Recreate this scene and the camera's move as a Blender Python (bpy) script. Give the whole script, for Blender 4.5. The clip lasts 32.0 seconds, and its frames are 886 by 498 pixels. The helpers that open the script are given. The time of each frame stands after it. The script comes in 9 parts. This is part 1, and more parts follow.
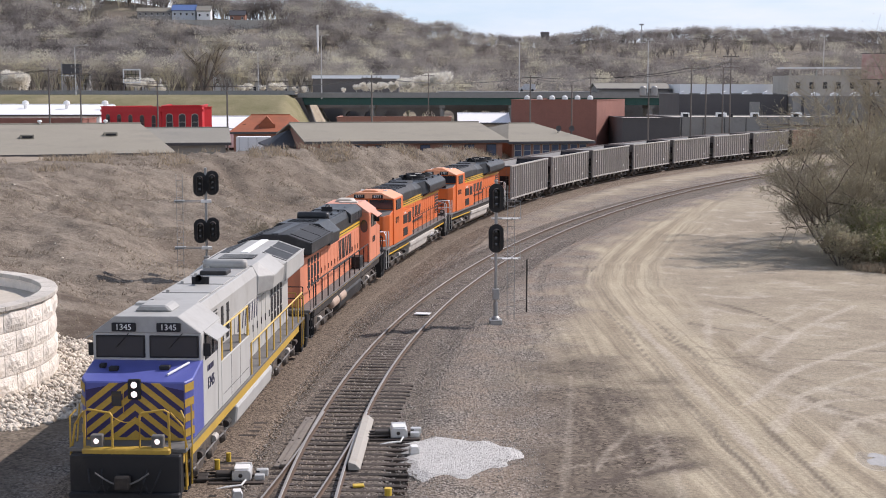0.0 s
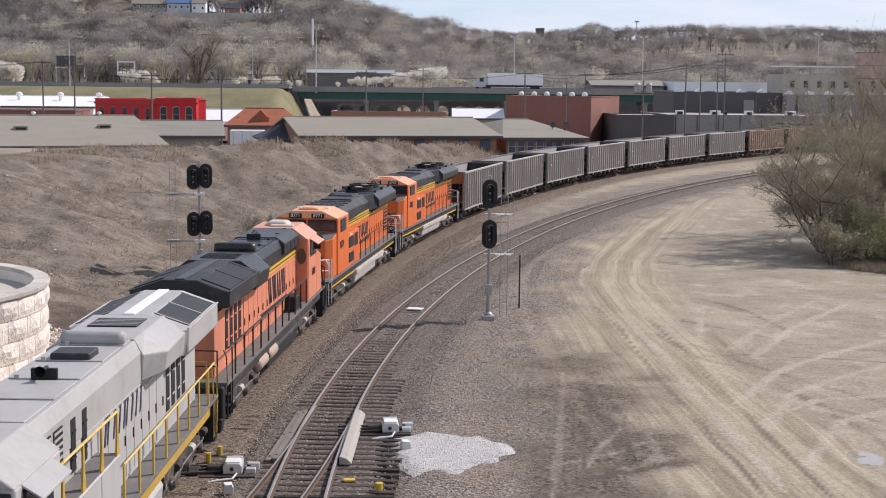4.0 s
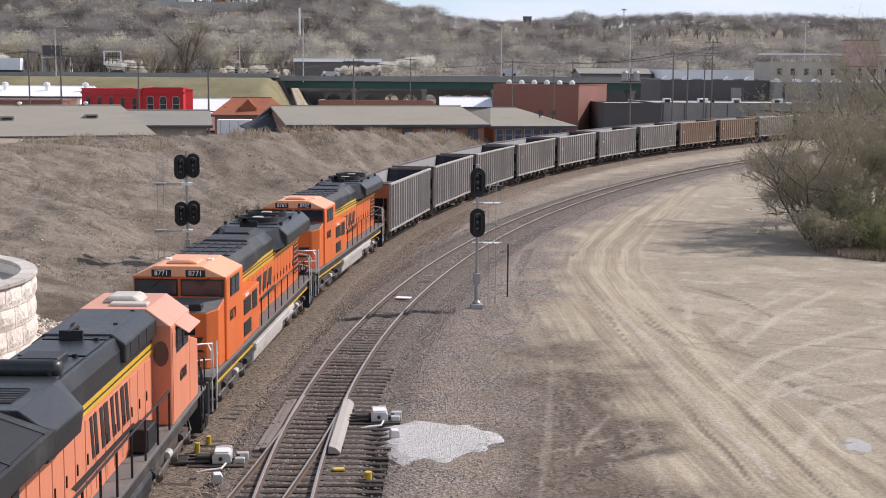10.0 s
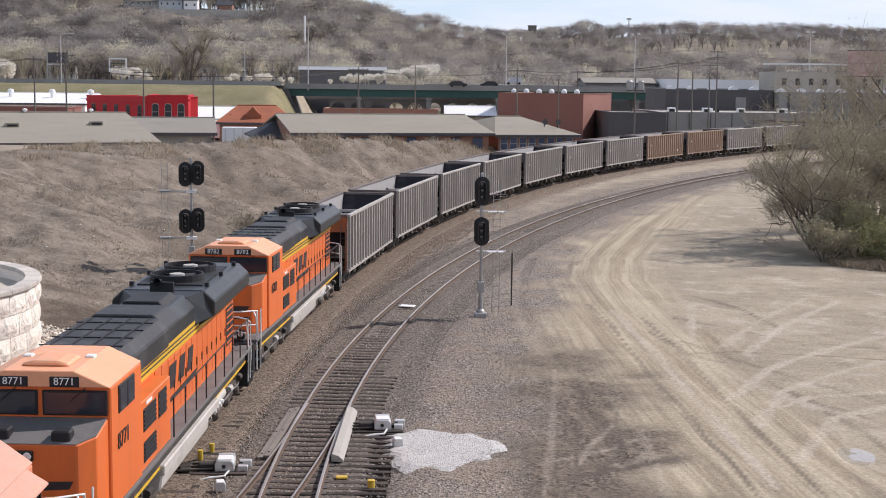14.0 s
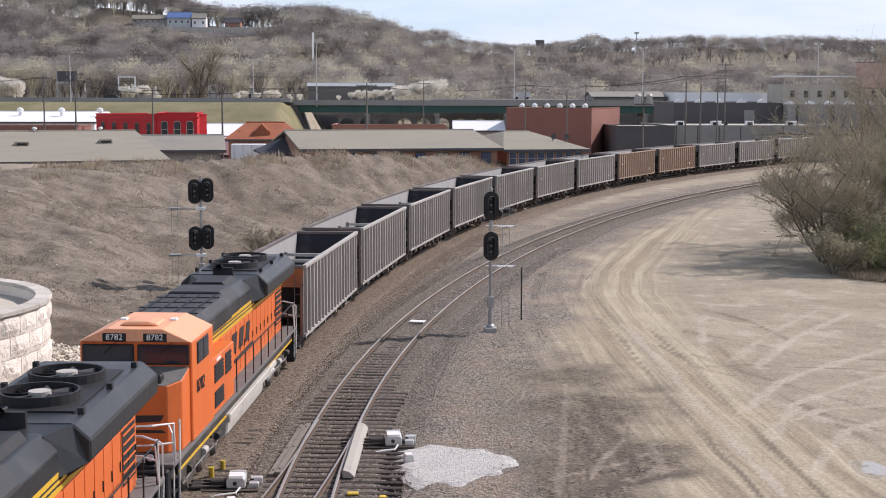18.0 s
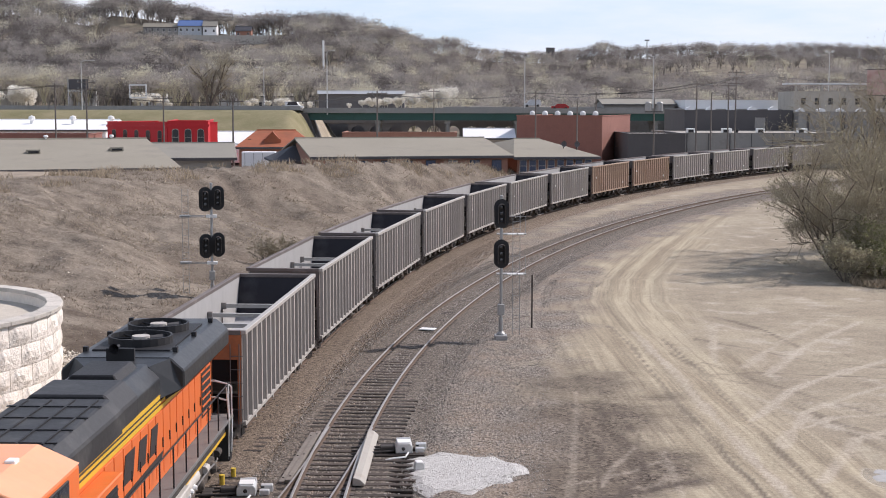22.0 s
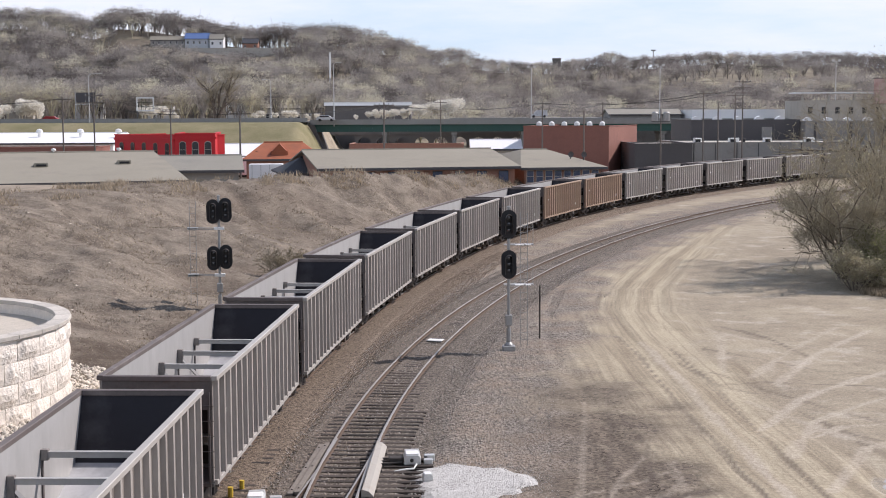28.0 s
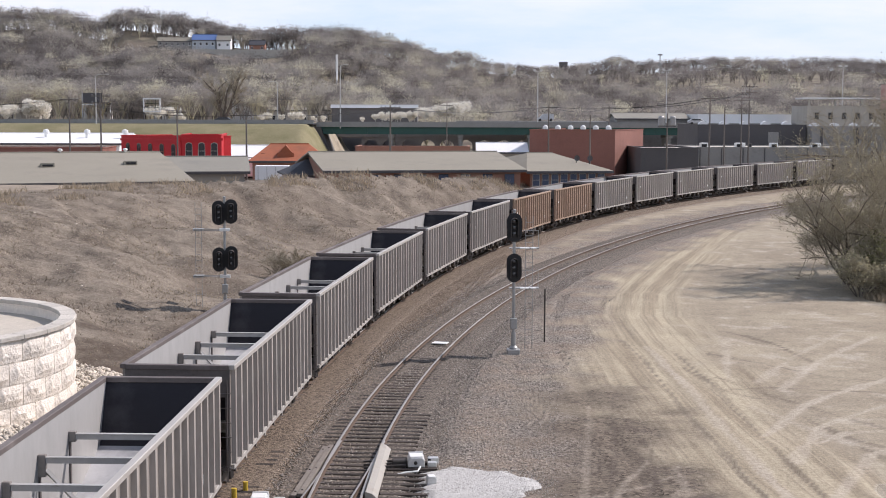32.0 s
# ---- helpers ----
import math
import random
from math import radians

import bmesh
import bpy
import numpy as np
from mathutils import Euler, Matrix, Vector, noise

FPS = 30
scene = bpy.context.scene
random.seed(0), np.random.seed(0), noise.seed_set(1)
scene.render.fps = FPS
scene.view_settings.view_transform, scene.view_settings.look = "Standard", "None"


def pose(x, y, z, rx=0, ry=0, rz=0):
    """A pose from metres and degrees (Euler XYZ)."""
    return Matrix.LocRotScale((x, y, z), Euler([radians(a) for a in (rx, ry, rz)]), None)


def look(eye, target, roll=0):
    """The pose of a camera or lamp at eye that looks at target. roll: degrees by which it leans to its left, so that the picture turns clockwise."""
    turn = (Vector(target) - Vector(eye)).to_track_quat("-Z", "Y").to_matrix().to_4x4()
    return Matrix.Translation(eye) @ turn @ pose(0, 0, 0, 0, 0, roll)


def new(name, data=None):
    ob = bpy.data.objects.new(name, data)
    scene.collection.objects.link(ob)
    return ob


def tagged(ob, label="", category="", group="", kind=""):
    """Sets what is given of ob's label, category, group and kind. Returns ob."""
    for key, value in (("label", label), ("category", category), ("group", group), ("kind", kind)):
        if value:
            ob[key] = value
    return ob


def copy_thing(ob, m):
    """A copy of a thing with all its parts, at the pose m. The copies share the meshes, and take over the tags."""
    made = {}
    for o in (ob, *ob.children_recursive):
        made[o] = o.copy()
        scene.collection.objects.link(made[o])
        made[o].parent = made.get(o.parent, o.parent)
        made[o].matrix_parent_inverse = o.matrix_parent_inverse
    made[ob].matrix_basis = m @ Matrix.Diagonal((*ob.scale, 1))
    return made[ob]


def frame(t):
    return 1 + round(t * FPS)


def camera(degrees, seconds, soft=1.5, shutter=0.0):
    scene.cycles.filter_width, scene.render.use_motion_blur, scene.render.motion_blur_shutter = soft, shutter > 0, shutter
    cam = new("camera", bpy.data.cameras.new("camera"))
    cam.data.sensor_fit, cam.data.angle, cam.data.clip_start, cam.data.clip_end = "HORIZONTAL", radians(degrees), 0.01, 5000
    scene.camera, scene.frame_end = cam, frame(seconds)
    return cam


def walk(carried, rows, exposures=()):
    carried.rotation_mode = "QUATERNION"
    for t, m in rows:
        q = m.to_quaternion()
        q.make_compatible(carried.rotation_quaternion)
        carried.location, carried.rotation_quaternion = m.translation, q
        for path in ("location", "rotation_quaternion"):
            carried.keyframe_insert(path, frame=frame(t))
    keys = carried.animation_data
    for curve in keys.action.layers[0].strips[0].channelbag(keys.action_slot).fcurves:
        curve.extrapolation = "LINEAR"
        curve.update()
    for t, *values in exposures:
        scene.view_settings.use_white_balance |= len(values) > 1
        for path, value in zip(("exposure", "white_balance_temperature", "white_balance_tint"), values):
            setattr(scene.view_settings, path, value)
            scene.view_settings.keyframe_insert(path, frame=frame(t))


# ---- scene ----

# camera: stands on a road bridge over the tracks and sways a little
EYE_Z = 11.213
cam = camera(34.86, 32.0, soft=1.0)


def aim(yaw, down, roll):
    """Pose of the camera from its turn to the right, its tilt down and its lean, in degrees."""
    return pose(0, 0, EYE_Z, 90 - down, 0, -yaw) @ pose(0, 0, 0, 0, 0, roll)


walk(cam, [(t, aim(a, b, c)) for t, a, b, c in [
        (0, 0.212, 6.627, 0.055), (0.5, 0.203, 6.614, -0.023), (1, 0.230, 6.622, 0.093), (1.5, 0.232, 6.636, 0.289),
        (2, 0.267, 6.668, 0.317), (2.5, 0.251, 6.705, 0.405), (3, 0.324, 6.748, 0.427), (3.5, 0.416, 6.783, 0.497),
        (5.5, 0.583, 6.913, 0.941), (6, 0.586, 6.938, 0.988), (6.5, 0.637, 6.968, 1.081), (7, 0.767, 7.072, 1.253),
        (7.5, 0.817, 7.202, 1.259), (8, 0.848, 7.229, 1.015), (8.5, 0.865, 7.243, 0.693), (9, 0.910, 7.281, 0.538),
        (9.5, 0.986, 7.296, 0.452), (10, 0.982, 7.265, 0.424), (10.5, 0.981, 7.207, 0.113), (11, 0.989, 7.176, 0.101),
        (11.5, 0.922, 7.156, 0.270), (12, 0.931, 7.165, 0.593), (12.5, 0.934, 7.146, 0.843), (13, 0.887, 7.061, 0.593),
        (13.5, 0.819, 7.001, 0.515), (14, 0.813, 6.925, 0.653), (14.5, 0.788, 6.860, 0.207), (16.5, 0.712, 6.575, 0.439),
        (17, 0.644, 6.513, 0.386), (17.5, 0.545, 6.392, 0.366), (18, 0.422, 6.313, 0.163), (18.5, 0.377, 6.262, 0.209),
        (19, 0.249, 6.239, 0.281), (19.5, 0.211, 6.211, 0.243), (20, 0.121, 6.202, 0.139), (20.5, 0.034, 6.182, -0.063),
        (21, -0.006, 6.138, -0.362), (21.5, -0.012, 6.080, -0.172), (22, -0.004, 6.006, 0.108), (22.5, -0.030, 5.973, 0.249),
        (23, -0.000, 5.949, 0.168), (23.5, -0.004, 5.866, 0.004), (24, 0.005, 5.807, 0.046), (24.5, -0.040, 5.745, 0.104),
        (25, -0.126, 5.746, 0.145), (25.5, -0.207, 5.729, -0.010), (27.5, -0.275, 5.603, -0.424), (28, -0.306, 5.557, -0.218),
        (28.5, -0.329, 5.540, -0.380), (29, -0.364, 5.494, -0.426), (29.5, -0.449, 5.474, -0.504), (30, -0.490, 5.452, -0.734),
        (30.5, -0.549, 5.444, -0.790), (31, -0.588, 5.464, -0.540), (31.5, -0.593, 5.483, -0.113), (32, -0.524, 5.440, 0.177)]],
     exposures=[(0, -0.10, 6400, 19), (3, -0.18, 6400, 19), (6.5, -0.18, 6400, 19), (9, -0.12, 6400, 19), (14, -0.10, 6400, 19), (20, -0.08, 6400, 19), (32, -0.07, 6400, 19)])

# ---- light ----
SUN_AZ = (0.869, 0.495)
SUN_ELEV = radians(42.5)
sun_dir = Vector((SUN_AZ[0] * math.cos(SUN_ELEV), SUN_AZ[1] * math.cos(SUN_ELEV), math.sin(SUN_ELEV)))
world = bpy.data.worlds.new("world")
scene.world = world
world.use_nodes = True
wn, wl = world.node_tree.nodes, world.node_tree.links
sky = wn.new("ShaderNodeTexSky")
sky.sky_type = 'NISHITA'
sky.sun_disc = False
sky.sun_elevation = SUN_ELEV
sky.sun_rotation = math.atan2(SUN_AZ[0], SUN_AZ[1])
sky.air_density, sky.dust_density, sky.ozone_density = 1.0, 0.7, 1.5
bg = wn["Background"]
bg.inputs[1].default_value = 0.108
# thin high cloud
wtc = wn.new("ShaderNodeTexCoord")
wmap = wn.new("ShaderNodeMapping")
wmap.inputs["Scale"].default_value = (1.0, 1.0, 5.0)
wno = wn.new("ShaderNodeTexNoise")
wno.inputs["Scale"].default_value, wno.inputs["Detail"].default_value, wno.inputs["Roughness"].default_value = 2.6, 8, 0.6
wra = wn.new("ShaderNodeValToRGB")
wra.color_ramp.elements[0].position, wra.color_ramp.elements[1].position = 0.36, 0.62
wra.color_ramp.elements[0].color = (0.05, 0.05, 0.05, 1)
wmx = wn.new("ShaderNodeMixRGB")
wmx.inputs[2].default_value = (9.2, 9.7, 10.2, 1)
wl.new(wtc.outputs["Generated"], wmap.inputs[0])
wl.new(wmap.outputs[0], wno.inputs["Vector"])
wl.new(wno.outputs[0], wra.inputs[0])
wsc = wn.new("ShaderNodeMath")
wsc.operation = 'MULTIPLY'
# the cloud veil is thick low over the horizon and opens towards the zenith
wsep = wn.new("ShaderNodeSeparateXYZ")
wl.new(wtc.outputs["Generated"], wsep.inputs[0])
wfall = wn.new("ShaderNodeMapRange")
wfall.inputs[1].default_value, wfall.inputs[2].default_value, wfall.inputs[3].default_value, wfall.inputs[4].default_value = 0.10, 0.75, 1.0, 0.12
wl.new(wsep.outputs[2], wfall.inputs[0])
wl.new(wra.outputs[0], wsc.inputs[0])
wl.new(wfall.outputs[0], wsc.inputs[1])
wl.new(wsc.outputs[0], wmx.inputs[0])
wbl = wn.new("ShaderNodeMixRGB")
wbl.inputs[2].default_value = (6.7, 8.7, 10.4, 1)
wlow = wn.new("ShaderNodeMath")
wlow.operation = 'MULTIPLY'
wlow.inputs[1].default_value = 0.75
wl.new(wfall.outputs[0], wlow.inputs[0])
wl.new(wlow.outputs[0], wbl.inputs[0])
wl.new(sky.outputs[0], wbl.inputs[1])
wl.new(wbl.outputs[0], wmx.inputs[1])
wl.new(wmx.outputs[0], bg.inputs[0])
sun = new("sun", bpy.data.lights.new("sun", 'SUN'))
sun.data.energy, sun.data.angle, sun.data.color = 5.0, radians(0.53), (1.0, 0.95, 0.87)
sun.matrix_world = look(sun_dir * 200, (0, 0, 0))


# ---- materials ----
def mat(name, col, rough=0.7, metal=0.0, var=0.15, scale=1.5, fine=12.0, bump=0.15, bscale=30.0, stain=None, amount=0.3, sscale=0.8, streak=1.0, island=0.0, rnd=0.0, spec=0.4):
    """A surface with two scales of variation, an optional stain colour, fine relief and, for pieces, a shade of their own."""
    m = bpy.data.materials.new(name)
    m.use_nodes = True
    n, l = m.node_tree.nodes, m.node_tree.links
    b = n["Principled BSDF"]
    b.inputs["Metallic"].default_value, b.inputs["Specular IOR Level"].default_value = metal, spec
    tc = n.new("ShaderNodeTexCoord")
    mp = n.new("ShaderNodeMapping")
    mp.inputs["Scale"].default_value = (1, 1, 1 / streak)
    l.new(tc.outputs["Object"], mp.inputs[0])

    def tex(s, d=5.0, r=0.6, vec=mp):
        t = n.new("ShaderNodeTexNoise")
        t.inputs["Scale"].default_value, t.inputs["Detail"].default_value, t.inputs["Roughness"].default_value = s, d, r
        l.new(vec.outputs[0], t.inputs["Vector"])
        return t

    big, small = tex(scale), tex(fine)
    add = n.new("ShaderNodeMath")
    add.operation = 'ADD'
    l.new(big.outputs[0], add.inputs[0])
    l.new(small.outputs[0], add.inputs[1])
    last = add
    if island or rnd:
        src = n.new("ShaderNodeNewGeometry") if island else n.new("ShaderNodeObjectInfo")
        k = n.new("ShaderNodeMath")
        k.operation = 'MULTIPLY_ADD'
        k.inputs[1].default_value = island or rnd
        l.new(src.outputs["Random Per Island" if island else "Random"], k.inputs[0])
        l.new(add.outputs[0], k.inputs[2])
        k2 = n.new("ShaderNodeMath")
        k2.operation = 'SUBTRACT'
        k2.inputs[1].default_value = (island or rnd) / 2
        l.new(k.outputs[0], k2.inputs[0])
        last = k2
    ra = n.new("ShaderNodeMapRange")
    ra.inputs[1].default_value, ra.inputs[2].default_value = 0.6, 1.4
    ra.inputs[3].default_value, ra.inputs[4].default_value = 1 - var, 1 + var
    l.new(last.outputs[0], ra.inputs[0])
    mul = n.new("ShaderNodeMixRGB")
    mul.blend_type = 'MULTIPLY'
    mul.inputs[0].default_value = 1
    mul.inputs[1].default_value = (*col, 1)
    l.new(ra.outputs[0], mul.inputs[2])
    out = mul
    if stain:
        sn = tex(sscale, 7.0, 0.65)
        sr = n.new("ShaderNodeMapRange")
        sr.inputs[1].default_value, sr.inputs[2].default_value = 0.62 - amount * 0.35, 0.72
        sr.inputs[4].default_value = min(1.0, amount * 1.8)
        l.new(sn.outputs[0], sr.inputs[0])
        mx = n.new("ShaderNodeMixRGB")
        mx.inputs[2].default_value = (*stain, 1)
        l.new(sr.outputs[0], mx.inputs[0])
        l.new(mul.outputs[0], mx.inputs[1])
        out = mx
    l.new(out.outputs[0], b.inputs["Base Color"])
    rr = n.new("ShaderNodeMapRange")
    rr.inputs[3].default_value, rr.inputs[4].default_value = max(0.03, rough - 0.12), min(1, rough + 0.12)
    l.new(small.outputs[0], rr.inputs[0])
    l.new(rr.outputs[0], b.inputs["Roughness"])
    if bump:
        bt = tex(bscale, 4.0)
        bp = n.new("ShaderNodeBump")
        bp.inputs["Strength"].default_value, bp.inputs["Distance"].default_value = bump, 0.6 / bscale
        l.new(bt.outputs[0], bp.inputs["Height"])
        l.new(bp.outputs[0], b.inputs["Normal"])
    return m


def glow(name, col, strength):
    m = mat(name, col, 0.3, bump=0)
    b = m.node_tree.nodes["Principled BSDF"]
    b.inputs["Emission Color"].default_value, b.inputs["Emission Strength"].default_value = (*col, 1), strength
    return m


M = {
    "rail_side": mat("rail_side", (0.115, 0.078, 0.056), 0.8, 0.2, 0.25, 3, 30),
    "rail_top": mat("rail_top", (0.42, 0.395, 0.37), 0.55, 0.8, 0.1, 4, 20, bump=0.05),
    "tie": mat("tie", (0.044, 0.034, 0.028), 0.9, 0, 0.5, 2, 18, bump=0.5, bscale=14, stain=(0.115, 0.092, 0.075), amount=0.32, sscale=3, rnd=1.3),
    "steel_plate": mat("steel_plate", (0.12, 0.10, 0.09), 0.6, 0.6, 0.2, 4, 20),
    "cream": mat("cream", (0.36, 0.335, 0.295), 0.6, 0, 0.12, 2, 14, stain=(0.22, 0.18, 0.14), amount=0.3, sscale=2),
    "silver": mat("silver", (0.58, 0.58, 0.57), 0.35, 0.35, 0.12, 4, 20, stain=(0.3, 0.28, 0.26), amount=0.2),
    "white": mat("white", (0.78, 0.78, 0.76), 0.45, 0, 0.06, 2, 10, bump=0.03),
    "yellow": mat("yellow", (0.62, 0.42, 0.05), 0.5, 0, 0.12, 3, 20),
    "black": mat("black", (0.016, 0.016, 0.018), 0.6, 0, 0.25, 3, 20, stain=(0.07, 0.06, 0.05), amount=0.2),
    "under": mat("under", (0.035, 0.030, 0.027), 0.8, 0, 0.3, 2, 12, stain=(0.11, 0.085, 0.065), amount=0.35, sscale=2),
    "truck": mat("truck", (0.075, 0.062, 0.052), 0.8, 0.1, 0.3, 3, 14, stain=(0.17, 0.13, 0.10), amount=0.4, sscale=3),
    "wheel": mat("wheel", (0.10, 0.075, 0.06), 0.6, 0.4, 0.2, 3, 20),
    # panels darker, ribs lighter: the ribs' shadow strips are put into these colours
    "car_side": mat("car_side", (0.240, 0.213, 0.192), 0.62, 0.15, 0.16, 0.35, 5, bump=0.1, bscale=6, stain=(0.15, 0.13, 0.12), amount=0.38, sscale=0.9, streak=5, rnd=0.5),
    "car_rib": mat("car_rib", (0.345, 0.315, 0.288), 0.55, 0.2, 0.16, 0.5, 6, stain=(0.20, 0.175, 0.16), amount=0.35, sscale=1.2, streak=4, rnd=0.6),
    "car_rail": mat("car_rail", (0.42, 0.395, 0.365), 0.5, 0.2, 0.12, 0.6, 8, stain=(0.35, 0.31, 0.28), amount=0.25),
    "car_in": mat("car_in", (0.42, 0.412, 0.40), 0.55, 0.15, 0.12, 0.5, 5, stain=(0.30, 0.29, 0.28), amount=0.3, sscale=0.7, streak=3, rnd=0.4),
    "car_floor": mat("car_floor", (0.50, 0.50, 0.51), 0.45, 0.3, 0.15, 0.5, 5, stain=(0.22, 0.22, 0.23), amount=0.4, sscale=0.6),
    "car_end": mat("car_end", (0.12, 0.105, 0.10), 0.65, 0.1, 0.25, 1, 8, stain=(0.2, 0.15, 0.12), amount=0.3),
    "shaded_sheet": mat("shaded_sheet", (0.022, 0.020, 0.025), 0.75, 0.05, 0.3, 0.7, 6, stain=(0.07, 0.065, 0.07), amount=0.3),
    "gusset_grey": mat("gusset_grey", (0.235, 0.215, 0.20), 0.65, 0.1, 0.2, 0.8, 8, stain=(0.14, 0.12, 0.11), amount=0.3),
    "dark_chord": mat("dark_chord", (0.135, 0.112, 0.104), 0.65, 0.1, 0.25, 0.8, 8, stain=(0.28, 0.25, 0.23), amount=0.25),
    "oxide": mat("oxide", (0.40, 0.13, 0.05), 0.7, 0, 0.2, 1.2, 10, stain=(0.2, 0.09, 0.05), amount=0.4, sscale=2),
    "brown_side": mat("brown_side", (0.205, 0.122, 0.082), 0.7, 0.05, 0.22, 0.5, 6, stain=(0.28, 0.20, 0.15), amount=0.35, sscale=0.9, streak=4),
    "brown_rib": mat("brown_rib", (0.33, 0.235, 0.17), 0.7, 0.05, 0.22, 0.6, 6, stain=(0.22, 0.15, 0.11), amount=0.35, sscale=1.2, streak=4),
}


# ---- mesh tools ----
class Geo:
    """Collects faces for one mesh."""

    def __init__(self):
        self.v, self.f, self.mi, self.cur = [], [], [], 0

    def add(self, vs, fs):
        o = len(self.v)
        self.v.extend(tuple(p) for p in vs)
        for q in fs:
            self.f.append(tuple(o + i for i in q))
            self.mi.append(self.cur)
        return self

    def box(self, x0, x1, y0, y1, z0, z1, taper=(0, 0)):
        tx, ty = taper
        return self.add([(x0, y0, z0), (x1, y0, z0), (x1, y1, z0), (x0, y1, z0), (x0 + tx, y0 + ty, z1), (x1 - tx, y0 + ty, z1), (x1 - tx, y1 - ty, z1), (x0 + tx, y1 - ty, z1)],
                        [(3, 2, 1, 0), (4, 5, 6, 7), (0, 1, 5, 4), (1, 2, 6, 5), (2, 3, 7, 6), (3, 0, 4, 7)])

    def slab(self, c, size, rot=None):
        m = Matrix.Translation(c) @ (rot.to_4x4() if rot else Matrix.Identity(4))
        sx, sy, sz = size[0] / 2, size[1] / 2, size[2] / 2
        vs = [m @ Vector((a * sx, b * sy, d * sz)) for d in (-1, 1) for a, b in ((-1, -1), (1, -1), (1, 1), (-1, 1))]
        return self.add(vs, [(3, 2, 1, 0), (4, 5, 6, 7), (0, 1, 5, 4), (1, 2, 6, 5), (2, 3, 7, 6), (3, 0, 4, 7)])

    def prism(self, prof, axis, a, b):
        """Profile of 2D points, counter-clockwise, pushed along an axis from a to b. x: prof (y, z); y: prof (x, z); z: prof (x, y)."""
        k = len(prof)

        def put(p, t):
            return (t, p[0], p[1]) if axis == "x" else (p[0], t, p[1]) if axis == "y" else (p[0], p[1], t)
        vs = [put(p, a) for p in prof] + [put(p, b) for p in prof]
        side = [(i, (i + 1) % k, k + (i + 1) % k, k + i) for i in range(k)]
        caps = [tuple(range(k - 1, -1, -1)), tuple(range(k, 2 * k))]
        fs = side + caps
        if axis == "y":
            fs = [tuple(reversed(q)) for q in fs]
        return self.add(vs, fs)

    def tube(self, pts, r, k=6, close=True, r1=None):
        """A round bar along points."""
        pts = [Vector(p) for p in pts]
        rings = []
        up = Vector((0, 0, 1))
        for i, p in enumerate(pts):
            d = (pts[min(i + 1, len(pts) - 1)] - pts[max(i - 1, 0)]).normalized()
            a = d.cross(up)
            if a.length < 1e-3:
                a = d.cross(Vector((1, 0, 0)))
            a.normalize()
            b = d.cross(a)
            rr = r if r1 is None else r + (r1 - r) * i / (len(pts) - 1)
            rings.append([p + (a * math.cos(t) + b * math.sin(t)) * rr for t in [2 * math.pi * j / k for j in range(k)]])
        fs = []
        for i in range(len(pts) - 1):
            for j in range(k):
                fs.append((i * k + j, i * k + (j + 1) % k, (i + 1) * k + (j + 1) % k, (i + 1) * k + j))
        if close:
            fs += [tuple(range(k - 1, -1, -1)), tuple(range((len(pts) - 1) * k, len(pts) * k))]
        return self.add([q for ring in rings for q in ring], fs)

    def lathe(self, c, axis, prof, k=16):
        """prof of (r, t) spun about an axis through c."""
        vs, n = [], len(prof)
        for j in range(k):
            a = 2 * math.pi * j / k
            for r, t in prof:
                u, w = r * math.cos(a), r * math.sin(a)
                p = (t, u, w) if axis == "x" else (u, t, w) if axis == "y" else (u, w, t)
                vs.append((c[0] + p[0], c[1] + p[1], c[2] + p[2]))
        fs = [(j * n + i, ((j + 1) % k) * n + i, ((j + 1) % k) * n + i + 1, j * n + i + 1) for j in range(k) for i in range(n - 1)]
        return self.add(vs, fs)

    def mesh(self, name, mats, bevel=0.0, smooth=False):
        me = bpy.data.meshes.new(name)
        me.from_pydata(self.v, [], self.f)
        for m in mats if isinstance(mats, (list, tuple)) else [mats]:
            me.materials.append(m)
        if max(self.mi, default=0):
            me.polygons.foreach_set("material_index", self.mi)
        bm = bmesh.new()
        bm.from_mesh(me)
        bmesh.ops.recalc_face_normals(bm, faces=bm.faces)
        if bevel:
            bmesh.ops.bevel(bm, geom=[e for e in bm.edges if len(e.link_faces) == 2 and e.calc_face_angle(0) > 0.5], offset=bevel, segments=1, affect='EDGES', clamp_overlap=True)
        if smooth:
            for q in bm.faces:
                q.smooth = True
        bm.to_mesh(me)
        bm.free()
        return me


def part(name, geo, material, parent, label="", bevel=0.0, smooth=False, at=None):
    """Links a Geo, or a ready mesh, as one mesh object under a thing or a part."""
    me = geo if isinstance(geo, bpy.types.Mesh) else geo.mesh(name, material, bevel, smooth)
    ob = new(name, me)
    ob.parent = parent
    if at:
        ob.location = at
    if label:
        tagged(ob, label)
    return ob


def thing(name, geo, material, label, category, group="", kind="", bevel=0.0, smooth=False, at=None):
    ob = new(name, geo.mesh(name, material, bevel, smooth) if geo else None)
    if at:
        ob.matrix_basis = at if isinstance(at, Matrix) else Matrix.Translation(at)
    return tagged(ob, label, category, group, kind)


def lettering(parent, text, size, m, material, name="lettering", depth=0.006):
    """Raised writing with the built-in font, turned into a mesh part at the pose m."""
    cu = bpy.data.curves.new("w", 'FONT')
    cu.body, cu.size, cu.extrude, cu.align_x, cu.align_y, cu.resolution_u = text, size, depth, 'CENTER', 'CENTER', 3
    tmp = bpy.data.objects.new("w", cu)
    scene.collection.objects.link(tmp)
    me = bpy.data.meshes.new_from_object(tmp)
    bpy.data.objects.remove(tmp)
    me.transform(m)
    me.materials.clear()
    me.materials.append(material)
    return part(name, me, material, parent)


# ---- the two tracks in plan ----
RAIL_Z = 0.20


